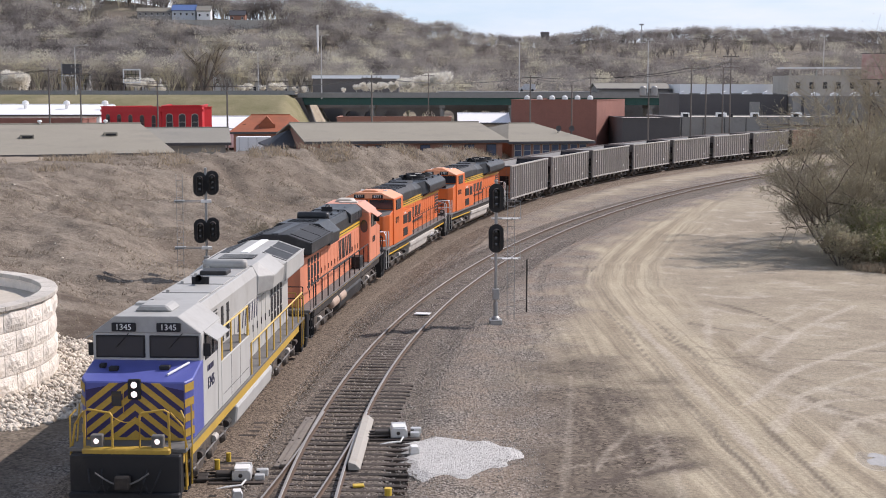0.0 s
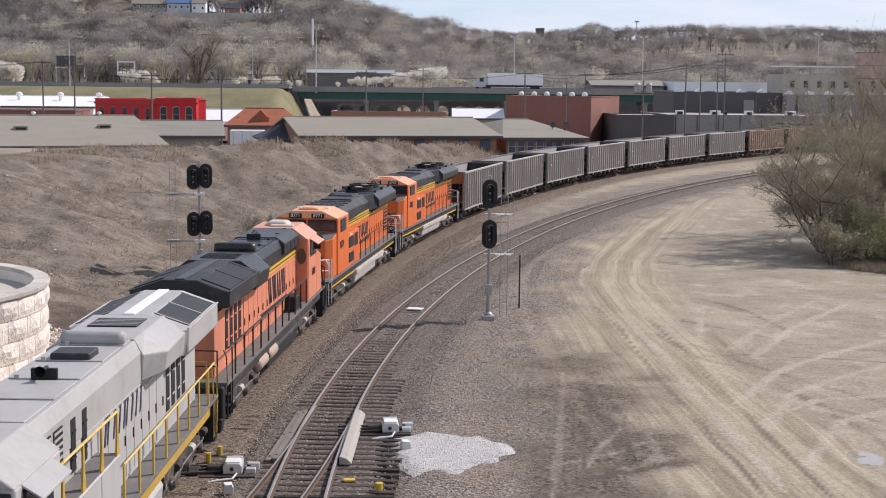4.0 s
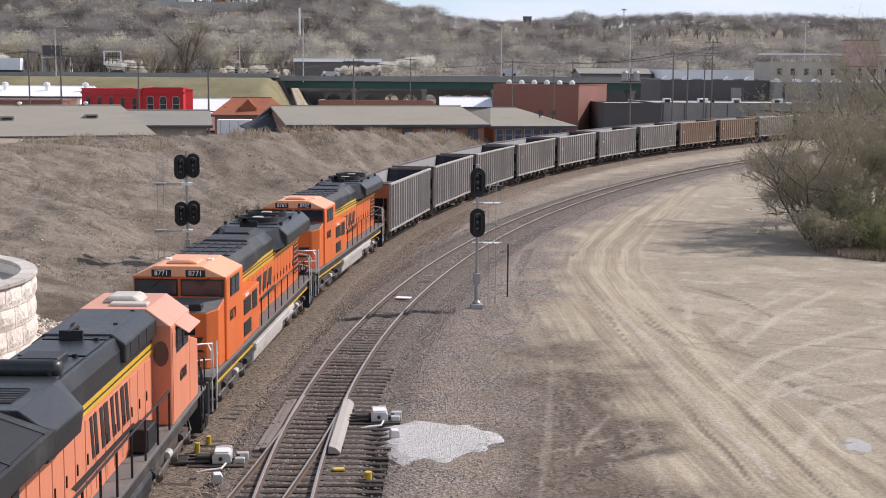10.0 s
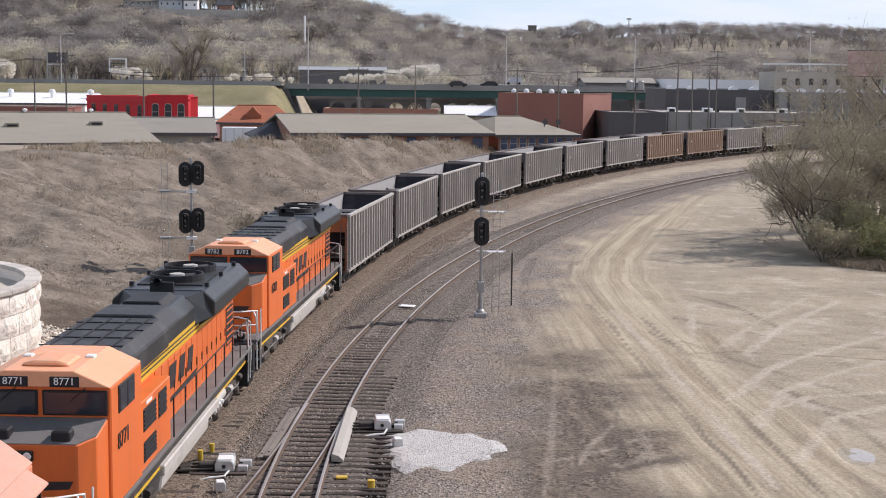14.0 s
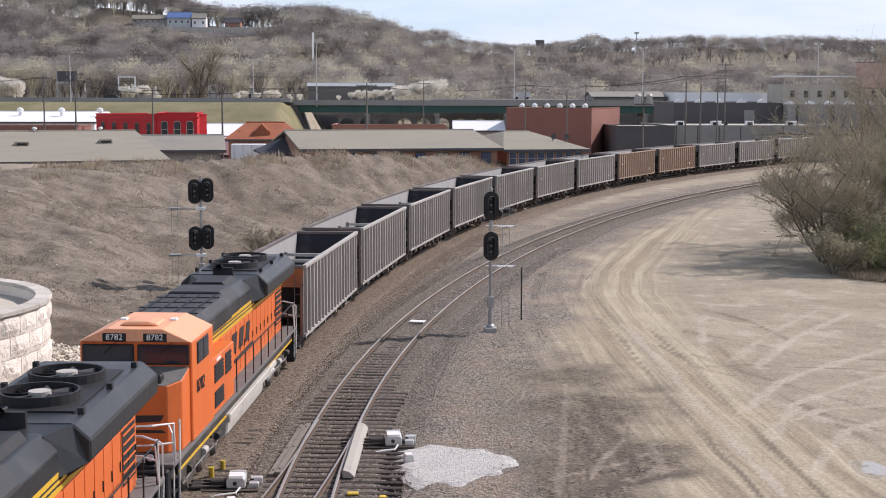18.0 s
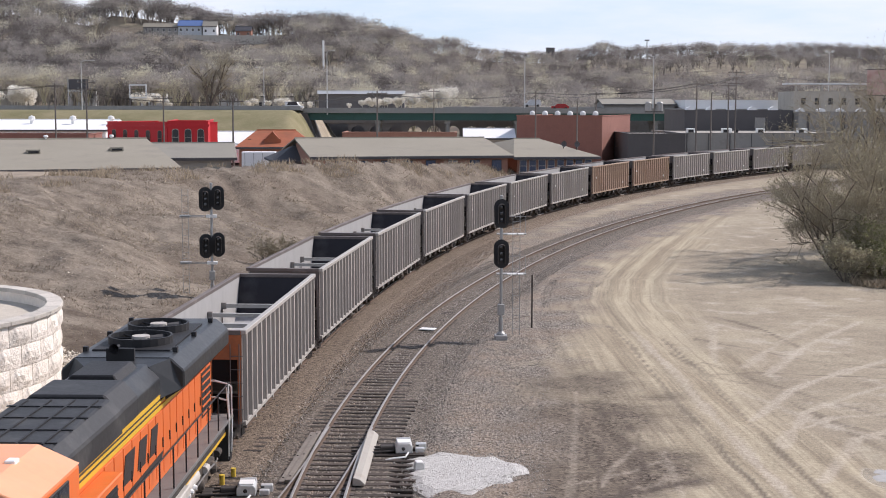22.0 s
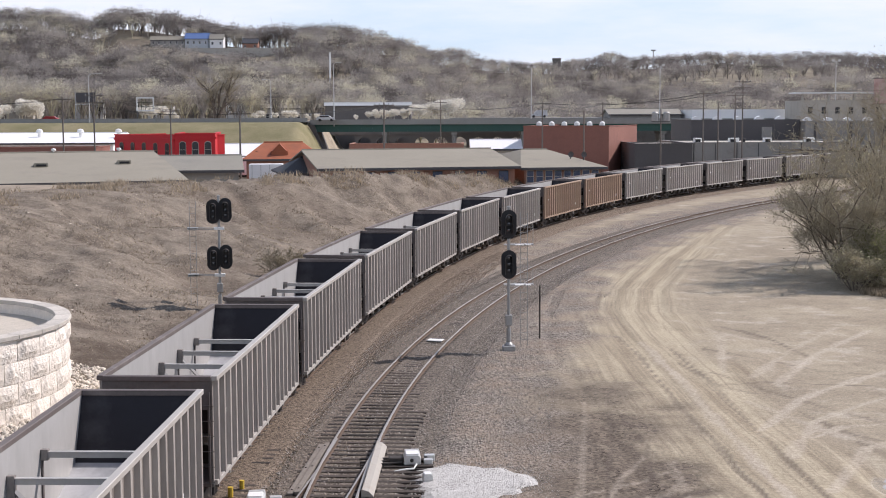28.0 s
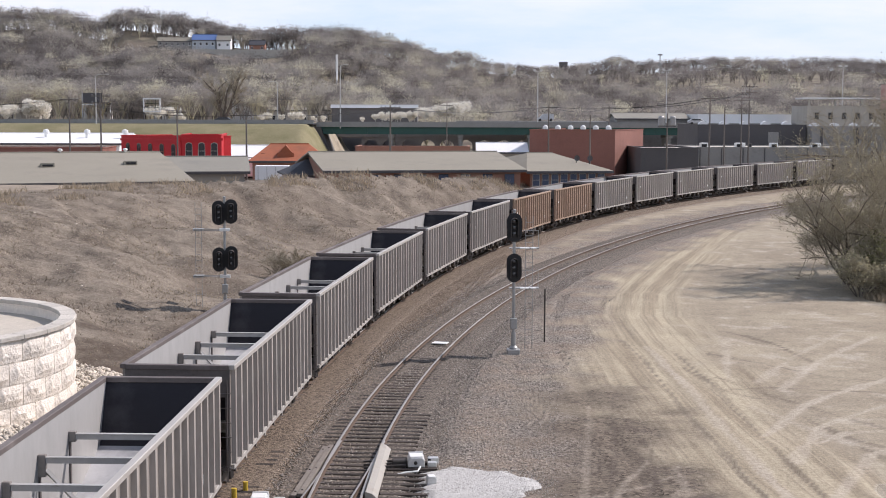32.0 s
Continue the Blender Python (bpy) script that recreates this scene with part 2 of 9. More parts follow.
def track_line(x0, y0, h0, k0, k1, k2, lo, hi):
    """Samples of a track centre line every 0.5 m: s, x, y, heading from +y to the right."""
    s = np.arange(-150, 480, 0.5)
    c = np.clip(s, lo, hi)
    k = k0 + k1 * c + k2 * c * c / 2
    i0 = 300
    h = np.cumsum(k) * 0.5
    h += h0 - h[i0]
    x, y = np.cumsum(np.sin(h)) * 0.5, np.cumsum(np.cos(h)) * 0.5
    return s, x - x[i0] + x0, y - y[i0] + y0, h


MAIN = track_line(-7.4707, 48.3383, 0.0549, 0.002159, 0.2488e-4, -0.2585e-6, -45, 235)
SIDE = track_line(-3.3362, 44.0033, 0.0414, 0.005571, -0.5403e-4, 0.6115e-6, -8, 135)


def on_track(tr, s, off=0.0):
    x, y, h = np.interp(s, tr[0], tr[1]), np.interp(s, tr[0], tr[2]), np.interp(s, tr[0], tr[3])
    return x + np.cos(h) * off, y - np.sin(h) * off, h


def lateral(tr, x, y):
    """Signed distance to the right of a track and the way along it, for arrays."""
    j = np.arange(0, len(tr[0]), 8)
    tx, ty, th, ts = tr[1][j], tr[2][j], tr[3][j], tr[0][j]
    d, s = np.empty_like(x), np.empty_like(x)
    for a in range(0, len(x), 20000):
        q = slice(a, a + 20000)
        dx, dy = x[q, None] - tx[None], y[q, None] - ty[None]
        i = np.argmin(dx * dx + dy * dy, 1)
        r = np.arange(len(i))
        d[q] = dx[r, i] * np.cos(th[i]) - dy[r, i] * np.sin(th[i])
        s[q] = ts[i] + dx[r, i] * np.sin(th[i]) + dy[r, i] * np.cos(th[i])
    return d, s


# ---- ground ----
def vnoise(x, y, scale, seed=0):
    """Smooth value noise on arrays, 0 to 1."""
    rs = np.random.RandomState(seed)
    tab = rs.rand(256, 256)
    u, v = x / scale, y / scale
    i, j = np.floor(u).astype(int), np.floor(v).astype(int)
    a, b = u - i, v - j
    a, b = a * a * (3 - 2 * a), b * b * (3 - 2 * b)
    i0, j0, i1, j1 = i % 256, j % 256, (i + 1) % 256, (j + 1) % 256
    return (tab[i0, j0] * (1 - a) + tab[i1, j0] * a) * (1 - b) + (tab[i0, j1] * (1 - a) + tab[i1, j1] * a) * b


def smooth(a, b, t):
    t = np.clip((t - a) / (b - a), 0, 1)
    return t * t * (3 - 2 * t)


# the skyline as slope above the eye, by the tangent of the bearing
SKY_A = np.array([-0.60, -0.32, -0.282, -0.261, -0.249, -0.233, -0.197, -0.177, -0.153, -0.133, -0.098, -0.082, -0.062, -0.042, -0.026, -0.009, 0.009, 0.021, 0.045, 0.073, 0.089, 0.112, 0.128, 0.148, 0.16, 0.192, 0.207, 0.255, 0.301, 0.6])
SKY_E = np.array([0.062, 0.0676, 0.0669, 0.0625, 0.0605, 0.0676, 0.0650, 0.0630, 0.0590, 0.0585, 0.0610, 0.0612, 0.0578, 0.0518, 0.0460, 0.0412, 0.0412, 0.0352, 0.0330, 0.0325, 0.0343, 0.0390, 0.0348, 0.0352, 0.0378, 0.0410, 0.0392, 0.0396, 0.0385, 0.038])


def hill_far(a):
    return 780 + 520 * smooth(-0.06, 0.06, a)


def ground_z(x, y):
    """Height of the ground, for arrays."""
    z = np.zeros_like(x)
    lat, s = lateral(MAIN, x, y)
    left = -lat
    # earth bank beside the main track
    crest = np.interp(s, [-60, 45, 62, 85, 105, 130], [30, 30, 26, 16.5, 12, 9])
    foot = np.interp(s, [-60, 10, 40, 130], [8.0, 8.0, 6.5, 5.0])
    top = np.interp(s, [-60, 60, 85, 105, 128, 142], [5.5, 5.5, 5.4, 4.5, 1.9, 0.3])
    u = np.clip((left - foot) / (crest - foot), 0, 1)
    bank = top * (u * 0.35 + 0.65 * u * u * (3 - 2 * u))
    bank += (u > 0) * (u < 1) * ((vnoise(x, y, 5, 3) - 0.5) * 1.5 + (vnoise(x, y, 2.1, 5) - 0.5) * 0.7 + (vnoise(x, y, 0.85, 6) - 0.5) * 0.24 - 0.5 * np.clip(1 - np.abs(vnoise(x + 0.6 * y, y * 0.35, 7, 7) - 0.5) * 9, 0, 1)) * np.sin(np.pi * u) + (u > 0.6) * (vnoise(x, y, 9, 4) - 0.5) * 0.5
    back = smooth(112, 150, y) * (left > crest)
    bank = bank * (1 - back) + 0.4 * back
    z = np.where((left > 0) & (y < 240) & (y > -80), np.maximum(bank, 0), z)
    # highway fill and the hills
    a = x / np.maximum(y, 1)
    fill = 8.9 * smooth(300, 335, y) * (1 - smooth(-36, -28.5, x)) * (y < 470)
    far = hill_far(a)
    ridge = (np.interp(a, SKY_A, SKY_E) * far + EYE_Z - 9.5)
    t = np.clip((y - 400) / (far - 400), 0, 1.6)
    hill = np.where(t < 1, ridge * (0.08 * t + 0.92 * t ** 1.35), ridge * (1 - 0.5 * (t - 1)))
    hill = hill * (y > 400) + (y > 420) * (vnoise(x, y, 90, 8) - 0.5) * 9 * np.clip(t, 0, 1)
    z = np.maximum(z, np.maximum(fill, hill))
    # slight unevenness, and the bed of the tracks a little deeper
    lat2, s2 = lateral(SIDE, x, y)
    bed = np.maximum(1 - smooth(2.6, 4.4, np.abs(lat)), 1 - smooth(2.4, 3.6, np.abs(lat2))) * (y < 420)
    z += (vnoise(x, y, 3.1, 1) - 0.5) * 0.14 * (1 - bed) * (y < 300) + (vnoise(x, y, 0.9, 2) - 0.5) * 0.05 * (1 - bed) * (y < 200)
    z -= 0.16 * np.exp(-((x - 14.0) / 1.7) ** 2 - ((y - 42.4) / 1.6) ** 2)
    return z - 0.14 * bed - 0.02


ROAD = np.array([(60, 215), (46, 188), (33, 160), (23.7, 136), (14.8, 106), (10.4, 89), (9.0, 79), (8.8, 70), (9.0, 58), (9.4, 48), (9.7, 42), (10.2, 36), (11.5, 14)], float)


def road_uv(x, y):
    """Distance across and along the dirt road, for arrays."""
    best, u, v, run = np.full_like(x, 1e9), np.zeros_like(x), np.zeros_like(x), 0.0
    for (ax, ay), (bx, by) in zip(ROAD[:-1], ROAD[1:]):
        L = math.hypot(bx - ax, by - ay)
        dx, dy = (bx - ax) / L, (by - ay) / L
        t = np.clip((x - ax) * dx + (y - ay) * dy, 0, L)
        ex, ey = x - ax - dx * t, y - ay - dy * t
        d = np.hypot(ex, ey)
        w = d < best
        best = np.where(w, d, best)
        u = np.where(w, np.sign(ex * -dy + ey * dx) * d, u)
        v = np.where(w, run + t, v)
        run += L
    return u, v


# wheel marks across the yard: line, half width, and dark (below 0) or pale
ROAD_RUTS = [
    ([(7.1, 81.5), (6.9, 73.4), (7.2, 68.4)], 0.16, -0.7),
    ([(8.3, 70.2), (8.7, 63.6), (8.7, 54.2), (8.9, 48.3), (9.2, 38.8), (9.4, 30)], 0.17, -0.75),
    ([(10.4, 66.8), (10.7, 59.8), (10.8, 52.0), (10.8, 45.0), (11.0, 40.0), (11.3, 30)], 0.15, -0.6),
    ([(9.3, 68), (9.6, 58), (9.7, 48), (9.9, 38)], 0.3, 0.7),
]
VERGE_MARKS = [
    ([(4.6, 40.4), (5.4, 43.0), (6.4, 45.5)], 0.18, 0.3),
    ([(2.6, 37.7), (3.3, 42.6), (3.5, 47.0), (3.6, 50.1), (4.2, 56.4)], 0.14, -0.4),
    ([(4.3, 37.7), (4.8, 42.6), (5.5, 47.1), (6.1, 54.2), (7.0, 58.9)], 0.14, -0.4),
    ([(3.2, 36), (4.0, 42.4), (4.6, 48), (5.2, 54)], 0.18, 0.25),
    ([(4.1, 38.8), (5.7, 40.0), (7.7, 41.2)], 0.16, -0.7),
    ([(7.0, 44.5), (7.0, 41.2), (6.6, 36)], 0.18, 0.3),
    ([(5.5, 40.4), (6.5, 40.8), (7.0, 42.1), (7.2, 45.0)], 0.15, 0.3),
    ([(5.0, 39), (6.2, 42.5), (6.6, 47), (6.3, 51)], 0.13, -0.5),
    ([(3.6, 40.5), (5.2, 41.6), (6.9, 43.4)], 0.14, 0.35),
]
YARD_MARKS = [
    ([(10.6, 57.3), (13.3, 57.7), (15.8, 57.3), (19, 56)], 0.2, -0.6),
    ([(13.4, 57.3), (16.9, 64.6), (21.4, 71.5)], 0.35, 0.7),
    ([(12.6, 58.5), (15.9, 65.6), (20.0, 72.5)], 0.3, 0.55),
    ([(14.2, 72.8), (15.8, 68.5), (16.4, 63.6)], 0.22, -0.65),
    ([(11.6, 47.1), (13.9, 49.5), (18.0, 50.6)], 0.25, 0.6),
    ([(13.1, 52.0), (13.9, 48.3), (15.0, 46.0)], 0.2, -0.5),
    ([(13.5, 70.2), (11.7, 59.8)], 0.3, 0.5),
    ([(10.2, 62.6), (10.9, 57.3), (12.1, 55.7)], 0.18, -0.5),
]
TURN_MARKS = [
    ([(13.8, 47.1), (14.6, 42.0)], 0.2, -0.5),
    ([(11.5, 54), (14.0, 47), (17, 42)], 0.3, 0.5),
    ([(10.9, 49), (13.5, 54), (17.0, 58.5), (22, 63)], 0.45, 0.7),
    ([(11.0, 45), (13.2, 50.5), (16.5, 54), (20, 57)], 0.4, 0.6),
    ([(11.2, 60), (14.5, 52), (18, 46)], 0.18, -0.5),
    ([(12, 66), (16, 60.5), (21, 58)], 0.2, -0.5),
    ([(11.3, 41), (13.8, 46), (17, 48.5)], 0.35, 0.6),
    ([(12, 75), (14.5, 69), (18.5, 65)], 0.3, 0.5),
]


def build_ground():
    ang = np.concatenate([np.arange(-180, -27, 5.0), np.arange(-27, 27, 0.16), np.arange(27, 180, 5.0)])
    rad = np.concatenate([[0.5, 6, 14, 22], np.arange(28, 36, 0.42), np.arange(36, 76, 0.26), np.arange(76, 100, 0.42), np.arange(100, 190, 1.1), np.geomspace(190, 460, 70), np.geomspace(465, 1700, 75), [2100, 2800, 3900]])
    A, Rr = np.meshgrid(np.radians(ang), rad)
    x, y = (np.sin(A) * Rr).ravel(), (np.cos(A) * Rr).ravel()
    z = ground_z(x, y)
    n, m = len(ang), len(rad)
    i, j = np.meshgrid(np.arange(m - 1), np.arange(n), indexing="ij")
    j2 = (j + 1) % n
    f = np.stack([i * n + j, i * n + j2, (i + 1) * n + j2, (i + 1) * n + j], -1).reshape(-1, 4)
    me = bpy.data.meshes.new("ground")
    me.vertices.add(len(x))
    u, v = road_uv(x, y)
    rut = (vnoise(u, v * 0.02, 0.55, 21) - 0.5) * 0.09 * (1 - smooth(4.5, 7.5, np.abs(u)))
    z = z + rut * (y < 200)
    me.vertices.foreach_set("co", np.stack([x, y, z], 1).ravel())
    me.loops.add(len(f) * 4)
    me.loops.foreach_set("vertex_index", f.ravel())
    me.polygons.add(len(f))
    me.polygons.foreach_set("loop_start", np.arange(0, len(f) * 4, 4))
    lat, s = lateral(MAIN, x, y)
    lat2, s2 = lateral(SIDE, x, y)
    rm = (1 - smooth(2.2, 5.2, np.abs(u) + (vnoise(x, y, 4, 31) - 0.5) * 3)) * (y < 230)
    dry = smooth(5.5, 8.5, -lat) * (y < 200)
    grass = smooth(296, 302, y) * (x < -24) * (y < 345)
    gravel = np.maximum(1 - smooth(3.0, 5.2, np.abs(lat) + (vnoise(x, y, 2, 33) - 0.5) * 1.5), 1 - smooth(4.0, 6.6, np.where(lat2 > 0, lat2 * np.interp(y, [20, 50, 70, 95], [1.0, 0.85, 0.68, 1.0]), -lat2) + (vnoise(x, y, 2, 34) - 0.5) * 2.6 + (vnoise(x, y, 6, 35) - 0.5) * 2.2)) * (y < 420)
    wood = smooth(400, 440, y)
    # darker stony soil between the gravel and the road, wheel marks, a drying puddle
    wob = (vnoise(x, y, 2.3, 41) - 0.5) * 2.2 + (vnoise(x, y, 0.8, 42) - 0.5) * 0.9
    soil = smooth(-0.6, 1.6, x + 0.9 * wob) * (1 - smooth(6.2, 8.6, x + 1.3 * wob + (vnoise(x, y, 6, 45) - 0.5) * 2.5)) * (1 - smooth(48, 66, y + 5 * wob)) * (y > 10)
    soil = np.maximum(soil, smooth(2.2, 3.6, -lat) * (x > -24) * (y < 64) * (y > 10) * (0.75 + 0.25 * vnoise(x, y, 3, 47)))
    dark_spots = np.zeros_like(x)
    # darker ellipses in the yard and at the foot of the bank
    for cx, cy, rx, ry in ((0.5, 49.2, 0.9, 0.7), (2.4, 47.9, 1.0, 0.8), (3.7, 55.5, 0.7, 3.5), (3.2, 45.0, 0.5, 5.0), (1.6, 52.4, 1.8, 0.5), (-15.6, 63.5, 2.6, 4.5), (-13.8, 70.5, 1.7, 5.0), (-17.5, 69.0, 2.2, 2.5)):
        dark_spots = np.maximum(dark_spots, (1 - smooth(0.3, 1.2, np.hypot((x - cx) / rx, (y - cy) / ry) + 0.4 * wob)) * (0.3 if rx < 0.8 else 0.95 if cx < -10 else 0.65))
    wet = 1 - smooth(0.6, 1.0, np.hypot((x - 13.3 - 0.15 * (y - 42)) / 1.0, (y - 42.0) / 2.0) + 0.22 * wob)
    trk = np.zeros_like(x)
    for pts, wide, deep in ROAD_RUTS + VERGE_MARKS + YARD_MARKS + TURN_MARKS:
        best = np.full_like(x, 1e9)
        for (ax, ay), (bx, by) in zip(pts[:-1], pts[1:]):
            L = math.hypot(bx - ax, by - ay)
            q = np.clip(((x - ax) * (bx - ax) + (y - ay) * (by - ay)) / L ** 2, 0, 1)
            best = np.minimum(best, np.hypot(x - ax - (bx - ax) * q, y - ay - (by - ay) * q))
        amt = (1 - smooth(wide * 0.35, wide * 0.8, best + (vnoise(x, y, 1.7, 43) - 0.5) * wide * 0.8)) * deep * (0.6 + 0.8 * vnoise(x, y, 2.6, 44))
        trk = np.where(np.abs(amt) > np.abs(trk), amt, trk)
    marks = np.stack([soil, np.maximum(dark_spots, np.maximum(-trk, 0)), np.maximum(trk, 0)], 1)
    for nm, vals in (("lane", np.stack([u, v, rm], 1)), ("cover", np.stack([dry, grass, gravel], 1)), ("wood", np.stack([wood, wet * (y < 60), smooth(0.5, 2.0, -lat - np.interp(s, [-60, 45, 62, 85, 105, 130], [30, 30, 26, 16.5, 12, 9]) - 1.5 + 2 * vnoise(x, y, 3, 51)) * (y < 121) * (y > 20)], 1)), ("marks", marks)):
        at = me.attributes.new(nm, 'FLOAT_VECTOR', 'POINT')
        at.data.foreach_set("vector", vals.ravel())
    me.update()
    me.validate()
    me.polygons.foreach_set("use_smooth", np.ones(len(f), bool))
    me.materials.append(ground_material())
    return tagged(new("ground", me), "tan dirt yard with wheel ruts, dry grass bank and wooded hills", "ground", kind="structure")


def ground_material():
    m = bpy.data.materials.new("earth")
    m.use_nodes = True
    n, l = m.node_tree.nodes, m.node_tree.links
    b = n["Principled BSDF"]
    b.inputs["Specular IOR Level"].default_value = 0.15
    b.inputs["Roughness"].default_value = 0.95
    tc = n.new("ShaderNodeTexCoord")

    def attr(nm):
        q = n.new("ShaderNodeAttribute")
        q.attribute_name = nm
        sp = n.new("ShaderNodeSeparateXYZ")
        l.new(q.outputs["Vector"], sp.inputs[0])
        return q, sp

    def noise(vec, scale, detail=6.0, rough=0.62):
        t = n.new("ShaderNodeTexNoise")
        t.inputs["Scale"].default_value, t.inputs["Detail"].default_value, t.inputs["Roughness"].default_value = scale, detail, rough
        l.new(vec, t.inputs["Vector"])
        return t.outputs[0]

    def ramp(val, lo, hi, a=0.0, c=1.0):
        r = n.new("ShaderNodeMapRange")
        for k, w in zip((1, 2, 3, 4), (lo, hi, a, c)):
            r.inputs[k].default_value = w
        l.new(val, r.inputs[0])
        return r.outputs[0]

    def mix(fac, a, c, mode='MIX'):
        x = n.new("ShaderNodeMixRGB")
        x.blend_type = mode
        for k, w in enumerate((fac, a, c)):
            if hasattr(w, "links"):
                l.new(w, x.inputs[k])
            else:
                x.inputs[k].default_value = w if k == 0 else (*w, 1)
        return x.outputs[0]

    def times(a, c):
        x = n.new("ShaderNodeMath")
        x.operation = 'MULTIPLY'
        for k, w in enumerate((a, c)):
            if hasattr(w, "links"):
                l.new(w, x.inputs[k])
            else:
                x.inputs[k].default_value = w
        return x.outputs[0]

    P = tc.outputs["Object"]
    lane, ls = attr("lane")
    cov, cs = attr("cover")
    wd, ws = attr("wood")
    mk, ms = attr("marks")
    # bare yard earth: grey-tan with darker damp and coarse patches
    big, mid, fine = noise(P, 0.13), noise(P, 0.9), noise(P, 7.0)
    yard = mix(ramp(big, 0.35, 0.65), (0.285, 0.240, 0.181), (0.388, 0.335, 0.250))
    yard = mix(ramp(mid, 0.50, 0.72, 0, 0.6), yard, (0.205, 0.168, 0.132))
    yard = mix(ramp(noise(P, 0.42), 0.54, 0.64, 0, 0.65), yard, (0.47, 0.415, 0.34))
    # the dirt road with ruts drawn out along it
    st = n.new("ShaderNodeMapping")
    st.inputs["Scale"].default_value = (1.0, 0.022, 0.0)
    l.new(lane.outputs["Vector"], st.inputs[0])
    ruts = noise(st.outputs[0], 1.3, 4.0)
    ruts2 = noise(st.outputs[0], 4.2, 3.0)
    road = mix(ramp(ruts, 0.38, 0.58), (0.285, 0.236, 0.170), (0.432, 0.372, 0.270))
    road = mix(ramp(ruts2, 0.53, 0.62, 0, 0.4), road, (0.205, 0.165, 0.125))
    road = mix(ramp(mid, 0.55, 0.8, 0, 0.4), road, (0.50, 0.435, 0.335))
    col = mix(ls.outputs[2], yard, road)
    # stony soil, wheel marks and dark spots
    pebble = n.new("ShaderNodeTexVoronoi")
    pebble.inputs["Scale"].default_value = 9.0
    l.new(P, pebble.inputs["Vector"])
    stony = mix(ramp(pebble.outputs["Color"], 0.1, 0.9), (0.045, 0.035, 0.028), (0.225, 0.184, 0.144))
    stony = mix(ramp(noise(P, 0.55), 0.42, 0.62, 0, 0.7), stony, (0.150, 0.121, 0.094))
    col = mix(times(ms.outputs[0], ramp(noise(P, 0.8), 0.25, 0.5, 0.7, 1.0)), col, stony)
    col = mix(times(ms.outputs[2], ramp(fine, 0.2, 0.6, 0.5, 0.9)), col, (0.470, 0.410, 0.335))
    col = mix(times(ms.outputs[1], ramp(fine, 0.2, 0.6, 0.6, 0.95)), col, (0.105, 0.084, 0.070))
    speck = noise(P, 16.0, 3.0, 0.8)
    col = mix(ramp(speck, 0.62, 0.72, 0, 0.45), col, (0.120, 0.098, 0.082))
    col = mix(ramp(speck, 0.36, 0.28, 0, 0.3), col, (0.52, 0.47, 0.41))
    # ballast soil: grey-brown stones
    vor = n.new("ShaderNodeTexVoronoi")
    vor.inputs["Scale"].default_value = 15.0
    l.new(P, vor.inputs["Vector"])
    grav = mix(ramp(vor.outputs["Color"], 0.15, 0.85), (0.062, 0.052, 0.044), (0.370, 0.326, 0.280))
    grav = mix(ramp(noise(P, 0.35), 0.42, 0.62), grav, mix(0.5, grav, (0.300, 0.228, 0.168)))
    col = mix(cs.outputs[2], col, grav)
    # bank: dead grass, clods and bare earth
    g1 = mix(ramp(noise(P, 0.42, 8.0, 0.7), 0.40, 0.60), (0.108, 0.088, 0.070), (0.248, 0.209, 0.166))
    g1 = mix(ramp(noise(P, 3.2), 0.52, 0.75, 0, 0.6), g1, (0.300, 0.256, 0.208))
    g1 = mix(ramp(noise(P, 1.1), 0.58, 0.70, 0, 0.8), g1, (0.070, 0.052, 0.042))
    g1 = mix(ramp(noise(P, 0.11), 0.50, 0.62, 0, 0.5), g1, (0.125, 0.096, 0.074))
    g1 = mix(ramp(noise(P, 11.0, 4.0, 0.75), 0.52, 0.66, 0, 0.75), g1, (0.375, 0.325, 0.262))
    g1 = mix(ramp(noise(P, 8.0, 4.0, 0.75), 0.55, 0.68, 0, 0.75), g1, (0.062, 0.048, 0.038))
    g1 = mix(times(ws.outputs[2], ramp(noise(P, 0.7), 0.3, 0.6, 0.4, 0.95)), g1, (0.345, 0.288, 0.225))
    col = mix(cs.outputs[0], col, g1)
    col = mix(times(times(ms.outputs[1], cs.outputs[0]), ramp(noise(P, 1.3), 0.3, 0.6, 0.4, 1.0)), col, (0.092, 0.070, 0.054))
    gr = mix(ramp(noise(P, 0.12), 0.35, 0.65), (0.175, 0.162, 0.085), (0.265, 0.232, 0.140))
    col = mix(cs.outputs[1], col, gr)
    wl_ = mix(ramp(noise(P, 0.035), 0.4, 0.62), (0.150, 0.128, 0.106), (0.250, 0.218, 0.158))
    col = mix(ws.outputs[0], col, wl_)
    col = mix(1.0, col, mix(ramp(fine, 0.3, 0.7), (0.76, 0.76, 0.76), (1.18, 1.18, 1.18)), 'MULTIPLY')
    l.new(col, b.inputs["Base Color"])
    bp = n.new("ShaderNodeBump")
    bp.inputs["Strength"].default_value, bp.inputs["Distance"].default_value = 0.6, 0.08
    hsum = n.new("ShaderNodeMath")
    hsum.operation = 'MULTIPLY_ADD'
    hsum.inputs[1].default_value = 0.7
    l.new(times(vor.outputs["Distance"], cs.outputs[2]), hsum.inputs[0])
    l.new(noise(P, 4.0, 8.0, 0.7), hsum.inputs[2])
    l.new(hsum.outputs[0], bp.inputs["Height"])
    l.new(bp.outputs[0], b.inputs["Normal"])
    l.new(ramp(ws.outputs[1], 0.55, 0.9, 0.95, 0.22), b.inputs["Roughness"])
    return m


ground = build_ground()


def ground_at(x, y):
    return float(ground_z(np.array([float(x)]), np.array([float(y)]))[0])


